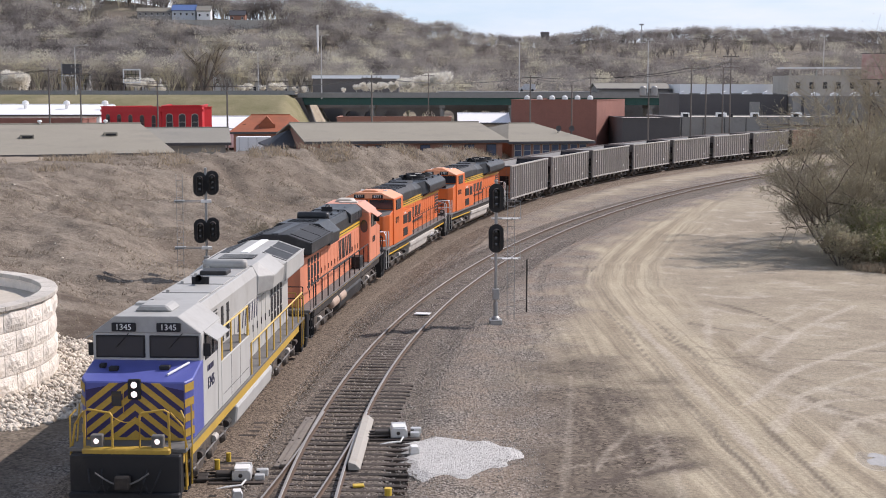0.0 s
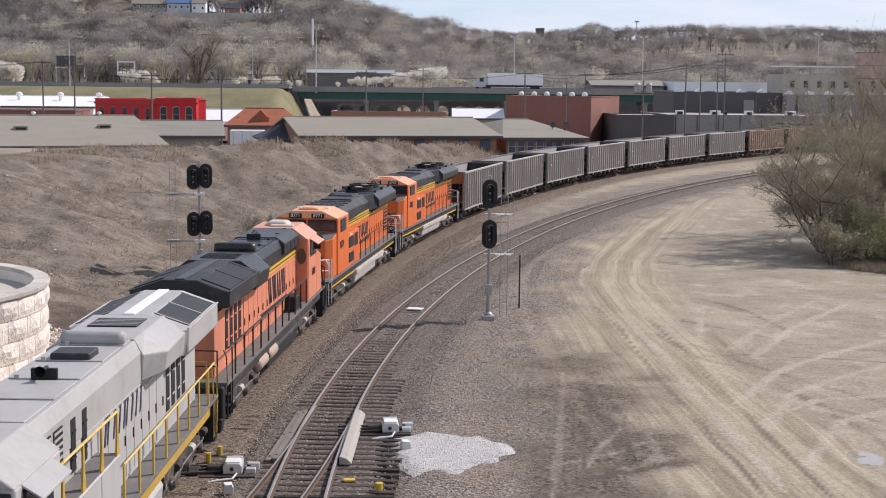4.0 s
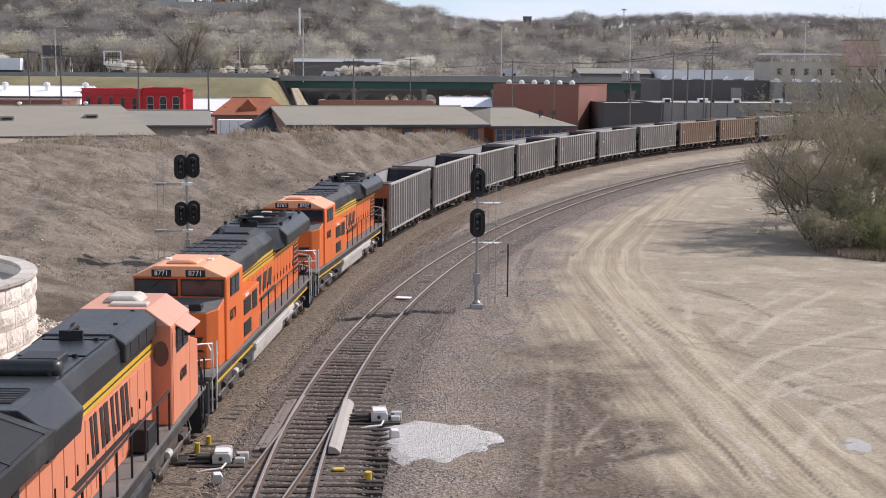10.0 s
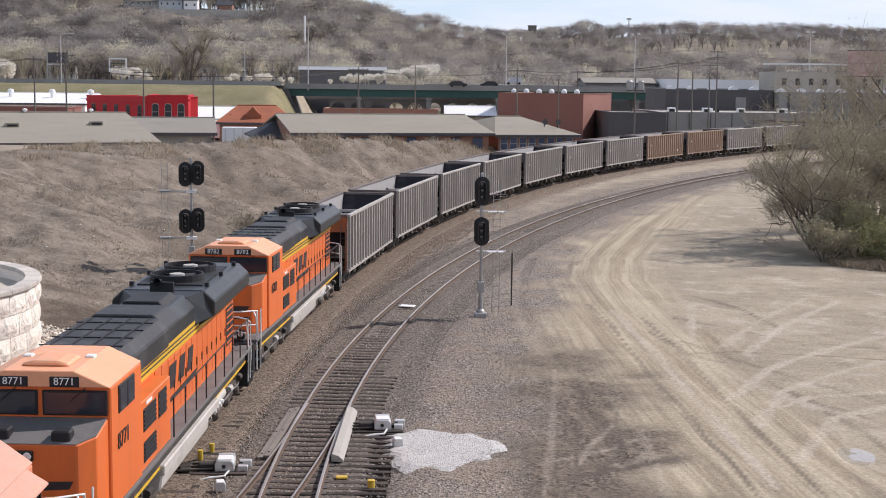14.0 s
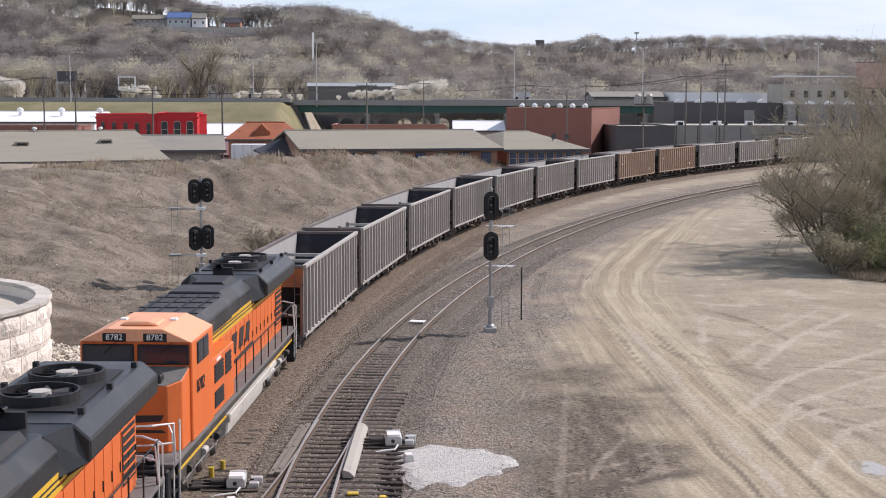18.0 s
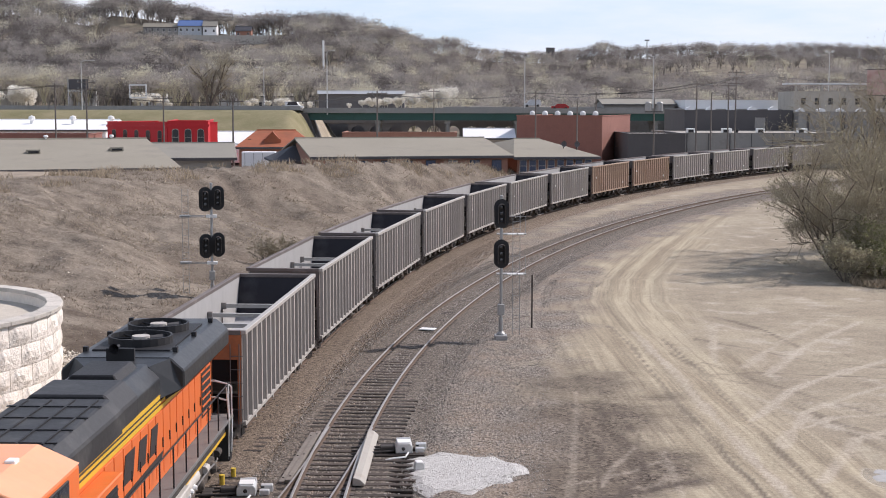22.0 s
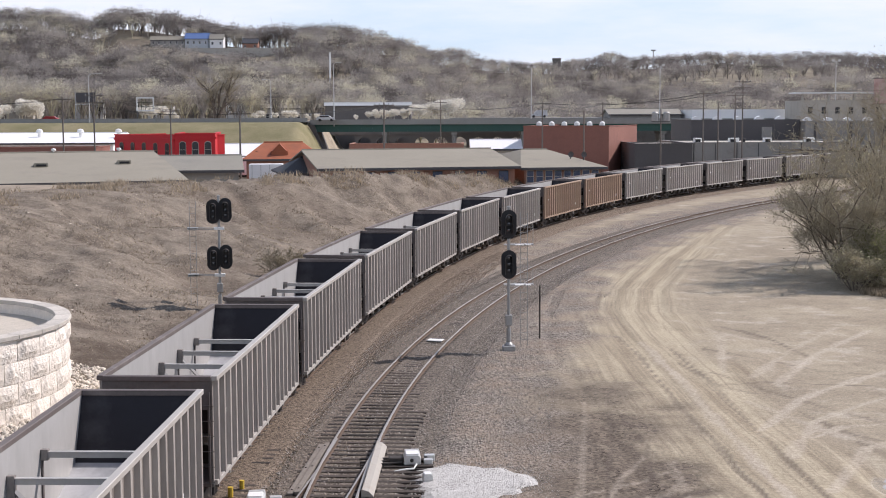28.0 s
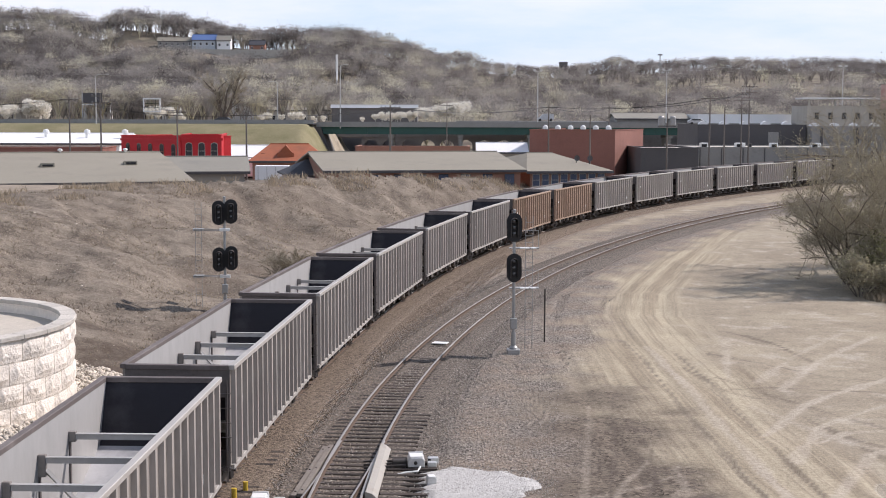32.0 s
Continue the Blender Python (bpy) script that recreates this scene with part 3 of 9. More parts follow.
pud = Geo()
rim = [(a, 1.0 + 0.30 * math.sin(3 * a + 1) + 0.22 * math.sin(5 * a + 2) + 0.14 * math.sin(9 * a)) for a in [2 * math.pi * k / 48 for k in range(48)]]
edge = [(14.1 + 1.35 * q * math.cos(a), 42.4 + 1.25 * q * math.sin(a)) for a, q in rim]
pud.add([(x, y, -0.16) for x, y in edge], [tuple(range(48))])
thing("puddle", pud, mat("puddle_water", (0.36, 0.335, 0.30), 0.12, 0, 0.2, 1, 6, bump=0.02, bscale=6, spec=0.6), "shallow muddy puddle in the dirt yard", "puddle", kind="structure")

# ---- ballast beds, rails and ties ----
def ballast_material(name, dark, light, scale):
    m = mat(name, dark, 0.95, 0, 0.2, 0.3, 3, bump=0, spec=0.2)
    n, l = m.node_tree.nodes, m.node_tree.links
    b = n["Principled BSDF"]
    tc = n.new("ShaderNodeTexCoord")
    vo = n.new("ShaderNodeTexVoronoi")
    vo.inputs["Scale"].default_value = scale
    l.new(tc.outputs["Object"], vo.inputs["Vector"])
    sp = n.new("ShaderNodeSeparateColor")
    l.new(vo.outputs["Color"], sp.inputs[0])
    mx = n.new("ShaderNodeMixRGB")
    mx.inputs[2].default_value = (*light, 1)
    old = b.inputs["Base Color"].links[0].from_socket
    l.new(old, mx.inputs[1])
    l.new(sp.outputs[0], mx.inputs[0])
    l.new(mx.outputs[0], b.inputs["Base Color"])
    bp = n.new("ShaderNodeBump")
    bp.inputs["Strength"].default_value, bp.inputs["Distance"].default_value, bp.invert = 0.9, 0.03, True
    l.new(vo.outputs["Distance"], bp.inputs["Height"])
    l.new(bp.outputs[0], b.inputs["Normal"])
    return m


M["ballast"] = ballast_material("ballast", (0.036, 0.029, 0.023), (0.245, 0.208, 0.174), 19.0)
M["pink_ballast"] = ballast_material("pink_ballast", (0.044, 0.032, 0.024), (0.300, 0.238, 0.182), 19.0)
M["white_gravel"] = ballast_material("white_gravel", (0.40, 0.39, 0.37), (0.60, 0.585, 0.56), 24.0)


def sweep(tr, s0, s1, prof, step=1.0):
    """A profile of (offset to the right, z) drawn along a track."""
    g, ss = Geo(), np.arange(s0, s1 + 0.01, step)
    k = len(prof)
    vs = []
    for s in ss:
        for o, z in prof:
            x, y, h = on_track(tr, s, o)
            vs.append((x, y, z))
    fs = [(i * k + j, i * k + j + 1, (i + 1) * k + j + 1, (i + 1) * k + j) for i in range(len(ss) - 1) for j in range(k - 1)]
    return g.add(vs, fs)


def bed_profile(hw, shoulder, top):
    return [(-hw - shoulder, -0.20), (-hw - 0.3, top - 0.05), (-hw, top), (-0.9, top + 0.01), (0.0, top - 0.015), (0.9, top + 0.01), (hw, top), (hw + 0.3, top - 0.05), (hw + shoulder, -0.20)]


main_bed = thing("ballast_bed", sweep(MAIN, -60, 400, bed_profile(1.9, 1.5, 0.03)), M["pink_ballast"], "brown-grey crushed stone bed of the main track", "ballast", kind="structure")
side_bed = thing("ballast_bed", sweep(SIDE, -20, 330, bed_profile(1.75, 1.3, 0.012)), M["ballast"], "dark grey-brown crushed stone bed of the curved side track", "ballast", kind="structure")


def rail_profile(c, z=RAIL_Z):
    return [(c - 0.07, z - 0.17), (c - 0.07, z - 0.155), (c - 0.012, z - 0.135), (c - 0.012, z - 0.045), (c - 0.042, z - 0.035), (c - 0.042, z - 0.006), (c - 0.034, z),
            (c + 0.034, z), (c + 0.042, z - 0.006), (c + 0.042, z - 0.035), (c + 0.012, z - 0.045), (c + 0.012, z - 0.135), (c + 0.07, z - 0.155), (c + 0.07, z - 0.17)]


def rail(name, tr, s0, s1, c, label):
    ob = thing(name, sweep(tr, s0, s1, rail_profile(c), 1.0), [M["rail_side"], M["rail_top"]], label, "rail", kind="structure")
    me = ob.data
    top = [i for i, p in enumerate(me.polygons) if all(me.vertices[v].co.z > RAIL_Z - 0.02 for v in p.vertices)]
    for i in top:
        me.polygons[i].material_index = 1
    return ob


for c in (-0.7525, 0.7525):
    rail("rail", MAIN, -60, 400, c, "rusty steel rail of the main track with a polished head")
    rail("rail", SIDE, -20, 330, c, "rusty steel rail of the curved side track with a polished head")


# ---- the train ----
def axle_mesh(r, gauge=1.435):
    g = Geo()
    g.lathe((0, 0, 0), "x", [(0.0, -1.0), (0.075, -1.0), (0.085, -0.8), (0.085, 0.8), (0.075, 1.0), (0.0, 1.0)], 8)
    for sgn in (-1, 1):
        a = gauge / 2
        g.lathe((0, 0, 0), "x", [(0.08, sgn * a), (r * 0.75, sgn * (a + 0.03)), (r + 0.03, sgn * (a - 0.01)), (r + 0.02, sgn * (a + 0.03)), (r, sgn * (a + 0.05)), (r - 0.01, sgn * (a + 0.13)), (r * 0.8, sgn * (a + 0.12)), (r * 0.7, sgn * (a + 0.07)), (0.12, sgn * (a + 0.13)), (0.08, sgn * (a + 0.2))], 18)
        for k in range(3):
            t = k * 2 * math.pi / 3
            g.slab((sgn * (a + 0.11), r * 0.5 * math.cos(t), r * 0.5 * math.sin(t)), (0.03, 0.1, 0.1))
    return g.mesh("wheelset", M["wheel"])


AXLE_CAR, AXLE_LOCO = axle_mesh(0.42), axle_mesh(0.53)
ROLLING = []


def wheelset(parent, mesh, y, r):
    ob = part("wheelset", mesh, None, parent, at=(0, y, r))
    ROLLING.append((ob, y, r))
    return ob


def car_truck(parent, yc):
    """Two-axle freight truck: side frames, bolster, springs."""
    tr = part("bolster", Geo().box(-1.05, 1.05, yc - 0.2, yc + 0.2, 0.45, 0.72), M["truck"], parent, bevel=0.03)
    for sx in (-1, 1):
        g = Geo()
        x0, x1 = (0.93 * sx, 1.13 * sx) if sx > 0 else (1.13 * sx, 0.93 * sx)
        g.prism([(yc - 1.25, 0.38), (yc - 0.7, 0.34), (yc - 0.45, 0.18), (yc + 0.45, 0.18), (yc + 0.7, 0.34), (yc + 1.25, 0.38), (yc + 1.25, 0.56), (yc + 0.75, 0.6), (yc + 0.4, 0.78), (yc - 0.4, 0.78), (yc - 0.75, 0.6), (yc - 1.25, 0.56)], "x", x0, x1)
        part("side_frame", g, M["truck"], parent, bevel=0.02)
        for q in (-0.16, 0.0, 0.16):
            part("spring", Geo().lathe((1.15 * sx, yc + q, 0), "z", [(0.0, 0.25), (0.06, 0.25), (0.06, 0.5), (0.0, 0.5)], 8), M["under"], parent)
    return tr


CAR_L, CAR_HW, CAR_TOP, CAR_SILL = 14.40, 1.60, 3.93, 0.97
CAR_PITCH = 16.206


def hopper_car(label, side, rib, railm, endm, group):
    """Open-top coal hopper with ribbed sides, sloped ends and cross braces inside."""
    h, T, B, W = CAR_L / 2, CAR_TOP, CAR_SILL, CAR_HW
    ob = thing("hopper_car", None, None, label, "hopper car", group)
    inner = M["car_in"]
    for sx in (-1, 1):
        xo, xi = sx * (W - 0.09), sx * (W - 0.12)
        wall = Geo()
        wall.cur = 0
        a, b2 = sorted((xo, xi))
        wall.box(a, b2, -h + 0.02, h - 0.02, B + 0.05, T - 0.05)
        me = wall.mesh("side_wall", [side, inner])
        for p in me.polygons:
            if p.normal.x * sx < -0.9:
                p.material_index = 1
        part("side_wall", me, None, ob)
        # top chord, bottom sill
        a, b2 = sorted((sx * (W - 0.13), sx * (W + 0.05)))
        # the left chord is dark brown, the right one takes the paler rail colour
        part("top_chord", Geo().box(a, b2, -h, h, T - 0.14, T), railm if sx > 0 else M["dark_chord"], ob, bevel=0.015)
        a, b2 = sorted((sx * (W - 0.14), sx * (W + 0.01)))
        part("side_sill", Geo().box(a, b2, -h + 0.05, h - 0.05, B - 0.06, B + 0.08), railm, ob, bevel=0.01)
        n = 18
        ribm = Geo().prism([(sx * (W - 0.1), -0.125), (sx * (W + 0.03), -0.08), (sx * (W + 0.03), 0.08), (sx * (W - 0.1), 0.125)], "z", B + 0.06, T - 0.12).mesh("rib", rib)
        for i in range(n):
            y = -h + 0.28 + (2 * h - 0.56) * i / (n - 1)
            part("rib", ribm, None, ob, at=(0, y, 0))
    for sy in (-1, 1):
        y0 = sy * h
        ys = sorted((y0, y0 - sy * 0.05))
        part("end_plate", Geo().box(-W + 0.1, W - 0.1, ys[0], ys[1], 3.0, T - 0.03), [endm], ob)
        ys = sorted((y0 + sy * 0.04, y0 - sy * 0.16))
        part("end_chord", Geo().box(-W + 0.12, W - 0.12, ys[0], ys[1], T - 0.15, T - 0.01), M["dark_chord"], ob, bevel=0.012)
        # sloped end sheet down to the hopper
        g = Geo()
        x = W - 0.12
        pr = [(y0 - sy * 0.9, 2.15), (y0 - sy * 3.6, 1.22), (y0 - sy * 3.64, 1.29), (y0 - sy * 0.93, 2.22)]
        g.prism(pr if sy > 0 else pr[::-1], "x", -x, x)
        part("slope_sheet", g, M["car_floor"], ob)
        # near-black end sheets: the shade inside the empty car is put into the colour
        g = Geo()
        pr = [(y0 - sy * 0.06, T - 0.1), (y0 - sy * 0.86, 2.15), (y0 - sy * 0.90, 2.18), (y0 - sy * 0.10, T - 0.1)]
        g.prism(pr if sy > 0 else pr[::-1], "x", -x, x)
        part("end_sheet", g, M["shaded_sheet"], ob)
        # end posts and platform
        for xx in (-1.42, -0.5, 0.5, 1.42):
            ys = sorted((y0 - sy * 0.02, y0 - sy * 0.12))
            part("end_post", Geo().box(xx - 0.05, xx + 0.05, ys[0], ys[1], 0.95, 3.02), endm, ob)
        ys = sorted((y0, y0 - sy * 2.2))
        part("end_platform", Geo().box(-W + 0.1, W - 0.1, ys[0], ys[1], 0.86, 0.96), M["car_end"], ob)
        for xx in (-1.5, 1.5):
            lad = Geo()
            for dx in (-0.06, 0.34):
                lad.tube([(xx - math.copysign(dx, xx), y0 + sy * 0.06, 0.55), (xx - math.copysign(dx, xx), y0 + sy * 0.06, 3.5)], 0.016, 4)
            for k in range(7):
                z = 0.6 + 0.42 * k
                lad.tube([(xx + math.copysign(0.06, xx), y0 + sy * 0.06, z), (xx - math.copysign(0.34, xx), y0 + sy * 0.06, z)], 0.012, 4)
            part("ladder", lad, M["car_end"], ob)
        cp = Geo().box(-0.12, 0.12, *sorted((y0 - sy * 0.2, y0 + sy * 0.62)), 0.72, 0.98)
        cp.box(-0.19, 0.19, *sorted((y0 + sy * 0.5, y0 + sy * 0.9)), 0.70, 1.0)
        part("coupler", cp, M["under"], ob, bevel=0.03)
        wh = Geo().lathe((-0.75, y0 + sy * 0.1, 2.2), "y", [(0.20, -0.015), (0.24, -0.015), (0.24, 0.015), (0.20, 0.015), (0.20, -0.015)], 14)
        part("brake_wheel" if sy < 0 else "brake_reservoir", wh if sy < 0 else Geo().lathe((0.5, y0 - sy * 0.5, 1.25), "x", [(0, -0.5), (0.16, -0.48), (0.2, -0.4), (0.2, 0.4), (0.16, 0.48), (0, 0.5)], 12), M["car_end"], ob)
    # hopper floor, ridges and chutes
    fl = Geo()
    fl.box(-W + 0.12, W - 0.12, -h + 3.5, h - 3.5, 1.18, 1.26)
    for yc in (-1.85, 0.0, 1.85):
        fl.prism([(yc - 0.55, 1.24), (yc + 0.55, 1.24), (yc, 1.75)], "x", -W + 0.13, W - 0.13)
    part("hopper_floor", fl, M["car_floor"], ob)
    for yc in (-2.75, -0.92, 0.92, 2.75):
        ch = Geo().box(-1.35, 1.35, yc - 0.62, yc + 0.62, 0.32, 1.2)
        for q in (0, 1, 2, 3):
            v = ch.v[q]
            ch.v[q] = (v[0] * 0.75, yc + (v[1] - yc) * 0.55, v[2])
        part("hopper_chute", ch, M["under"], ob)
    part("centre_sill", Geo().box(-0.2, 0.2, -h, h, 0.72, 0.98), M["under"], ob)
    # cross braces with bolted gussets, hangers below them and two pairs of diagonal struts
    for yc in (-3.6, -1.2, 1.2, 3.6):
        br = Geo().box(-W + 0.13, W - 0.13, yc - 0.04, yc + 0.04, 3.02, 3.16)
        br.box(-W + 0.13, W - 0.13, yc - 0.07, yc + 0.07, 3.15, 3.17)
        br = part("cross_brace", br, M["car_in"], ob)
        for sx in (-1, 1):
            deep = 2.70 if abs(yc) < 2 else 2.96
            a, b2 = sorted((sx * (W - 0.12), sx * (W - 0.30)))
            gs = part("gusset", Geo().box(a, b2, yc - 0.075, yc + 0.075, deep, 3.22), M["gusset_grey"], br, bevel=0.01)
            part("hanger", Geo().box(*sorted((sx * (W - 0.12), sx * (W - 0.16))), yc - 0.05, yc + 0.05, 1.3, deep), M["car_end"], br)
            if abs(yc) < 2:
                part("strut", Geo().tube([(sx * (W - 0.28), yc, 2.86), (sx * 0.1, yc, 1.60)], 0.06, 4), M["car_in"], br)
    part("centre_ridge", Geo().prism([(-0.16, 1.24), (0.16, 1.24), (0.0, 1.66)], "y", -h + 3.6, h - 3.6), M["car_floor"], ob)
    for sx in (-1, 1):
        part("stencil", Geo().box(*sorted((sx * (W - 0.092), sx * (W - 0.086))), -h + 1.25, -h + 1.75, 2.55, 2.72), M["white"], ob)
        part("stencil", Geo().box(*sorted((sx * (W - 0.092), sx * (W - 0.086))), h - 2.3, h - 2.0, 1.5, 1.75), M["white"], ob)
    # row of small hopper gear below the side sill
    for sx in (-1, 1):
        for i in range(9):
            y = -h + 1.0 + (2 * h - 2) * i / 8
            part("door_lever", Geo().prism([(y - 0.16, 0.93), (y + 0.16, 0.93), (y + 0.05, 0.62), (y - 0.05, 0.62)], "x", *sorted((sx * 1.35, sx * 1.45))), M["car_rail"] if i % 2 else M["car_end"], ob)
    for yc in (-5.55, 5.55):
        car_truck(ob, yc)
        for q in (-0.89, 0.89):
            wheelset(ob, AXLE_CAR, yc + q, 0.42)
    return ob


TRAIN = []
GREY_LABEL = "empty grey aluminium coal hopper with ribbed sides on the main track"
BROWN_LABEL = "empty rust-brown coal hopper with ribbed sides on the main track"
first = hopper_car("empty grey coal hopper with a rust-orange end plate", M["car_side"], M["car_rib"], M["car_rail"], M["oxide"], "coal train cars")
grey = hopper_car(GREY_LABEL, M["car_side"], M["car_rib"], M["car_rail"], M["car_end"], "coal train cars")
brown = hopper_car(BROWN_LABEL, M["brown_side"], M["brown_rib"], M["brown_rib"], M["car_end"], "coal train cars")
used_grey = used_brown = False
for i in range(24):
    if i == 0:
        c = first
    elif i in (7, 8):
        c = copy_thing(brown, Matrix()) if used_brown else brown
        used_brown = True
    else:
        c = copy_thing(grey, Matrix()) if used_grey else grey
        used_grey = True
    TRAIN.append((c, i * CAR_PITCH, 5.55, False))


# ---- locomotives (front towards -y) ----
M.update({
    "loco_grey": mat("loco_grey", (0.445, 0.44, 0.42), 0.45, 0, 0.08, 0.5, 6, bump=0.05, stain=(0.33, 0.31, 0.29), amount=0.28, sscale=0.7, streak=4),
    "loco_roof": mat("loco_roof", (0.385, 0.38, 0.362), 0.55, 0, 0.12, 0.6, 6, bump=0.08, stain=(0.26, 0.24, 0.22), amount=0.3, sscale=0.8),
    "violet": mat("violet", (0.10, 0.115, 0.36), 0.35, 0, 0.12, 0.8, 8, bump=0.03),
    "navy": mat("navy", (0.035, 0.028, 0.11), 0.4, 0, 0.15, 0.8, 8, bump=0.03),
    "gold": mat("gold", (0.50, 0.32, 0.055), 0.45, 0, 0.15, 1.0, 8, bump=0.04, stain=(0.3, 0.2, 0.09), amount=0.25),
    "orange": mat("orange", (0.70, 0.155, 0.036), 0.38, 0, 0.10, 0.5, 6, bump=0.04, stain=(0.45, 0.12, 0.04), amount=0.22, sscale=0.7, streak=4),
    "orange_old": mat("orange_old", (0.66, 0.235, 0.130), 0.6, 0, 0.12, 0.5, 6, bump=0.06, stain=(0.42, 0.17, 0.11), amount=0.35, sscale=0.7, streak=4),
    "salmon": mat("salmon", (0.62, 0.30, 0.215), 0.7, 0, 0.12, 0.6, 6, bump=0.05, stain=(0.45, 0.30, 0.24), amount=0.35, sscale=0.8),
    # paler copy of the orange: sunlight on the cab roof is put into the colour
    "sunlit_orange": mat("sunlit_orange", (0.78, 0.36, 0.20), 0.5, 0, 0.12, 0.6, 6, bump=0.05, stain=(0.55, 0.36, 0.22), amount=0.3, sscale=0.8),
    "dark_green": mat("dark_green", (0.022, 0.024, 0.027), 0.40, 0, 0.2, 0.6, 7, bump=0.05, stain=(0.075, 0.072, 0.07), amount=0.28, sscale=0.9),
    "dusty_black": mat("dusty_black", (0.024, 0.024, 0.026), 0.55, 0, 0.25, 0.6, 7, bump=0.06, stain=(0.10, 0.097, 0.094), amount=0.32, sscale=0.8),
    "deck_grey": mat("deck_grey", (0.14, 0.135, 0.13), 0.75, 0, 0.2, 0.8, 10, stain=(0.24, 0.20, 0.16), amount=0.3),
    "rail_gold": mat("rail_gold", (0.66, 0.48, 0.16), 0.45, 0, 0.12, 1.0, 8, bump=0.03),
    "stripe": mat("stripe", (0.66, 0.40, 0.03), 0.42, 0, 0.1, 1.0, 8, bump=0.03),
    "mark": mat("mark", (0.035, 0.028, 0.028), 0.5, 0, 0.15, 2, 10, bump=0.03),
    "blue_mark": mat("blue_mark", (0.035, 0.035, 0.075), 0.45, 0, 0.12, 2, 10, bump=0.03),
    "tank_grey": mat("tank_grey", (0.47, 0.44, 0.40), 0.6, 0, 0.15, 0.7, 8, stain=(0.24, 0.20, 0.165), amount=0.35, sscale=1.0),
    "tank_brown": mat("tank_brown", (0.42, 0.31, 0.24), 0.6, 0, 0.15, 1, 8, stain=(0.18, 0.12, 0.09), amount=0.3),
    "grille": mat("grille", (0.018, 0.018, 0.02), 0.6, 0, 0.2, 2, 12, bump=0.1),
    "chrome": mat("chrome", (0.74, 0.73, 0.71), 0.4, 0.3, 0.08, 2, 10, bump=0.02),
    "cooler": mat("cooler", (0.52, 0.48, 0.42), 0.6, 0, 0.12, 1, 8, stain=(0.32, 0.28, 0.24), amount=0.3),
    "lamp": glow("lamp", (1.0, 0.86, 0.80), 1.6),
})


def glass_material():
    m = mat("cab_glass", (0.024, 0.030, 0.042), 0.05, 0, 0.1, 1, 6, bump=0, spec=0.8)
    return m


M["cab_glass"] = glass_material()


def clip_poly(poly, x0, x1, z0, z1):
    """A convex polygon of (x, z), cut to a rectangle."""
    for ax, lim, sgn in ((0, x0, 1), (0, x1, -1), (1, z0, 1), (1, z1, -1)):
        res = []
        for i, p in enumerate(poly):
            q = poly[(i + 1) % len(poly)]
            a, b = (p[ax] - lim) * sgn, (q[ax] - lim) * sgn
            if a >= 0:
                res.append(p)
            if (a >= 0) != (b >= 0):
                t = a / (a - b)
                res.append((p[0] + (q[0] - p[0]) * t, p[1] + (q[1] - p[1]) * t))
        poly = res
        if len(poly) < 3:
            return []
    return poly


def loft(levels):
    """Closed rings of 3D points, bottom to top, joined into a shell with caps."""
    k = len(levels[0])
    vs = [p for r in levels for p in r]
    fs = [(i * k + j, i * k + (j + 1) % k, (i + 1) * k + (j + 1) % k, (i + 1) * k + j) for i in range(len(levels) - 1) for j in range(k)]
    fs += [tuple(range(k - 1, -1, -1)), tuple(range((len(levels) - 1) * k, len(levels) * k))]
    return Geo().add(vs, fs)


def roofed(hw, z0, z1, top_hw, z2):
    return [(-hw, z0), (hw, z0), (hw, z1), (top_hw, z2), (-top_hw, z2), (-hw, z1)]


def railing(ob, name, mtl, pts, z0, z1, posts, r=0.022, mid=False):
    """Handrail along points of the deck, with one post mesh each."""
    part(name, Geo().tube([(x, y, z1) for x, y in pts], r, 6), mtl, ob)
    if mid:
        part(name, Geo().tube([(x, y, (z0 + z1) / 2) for x, y in pts], r, 6), mtl, ob)
    for x, y in posts:
        part("stanchion", Geo().tube([(x, y, z0), (x, y, z1)], r * 1.1, 6), mtl, ob)


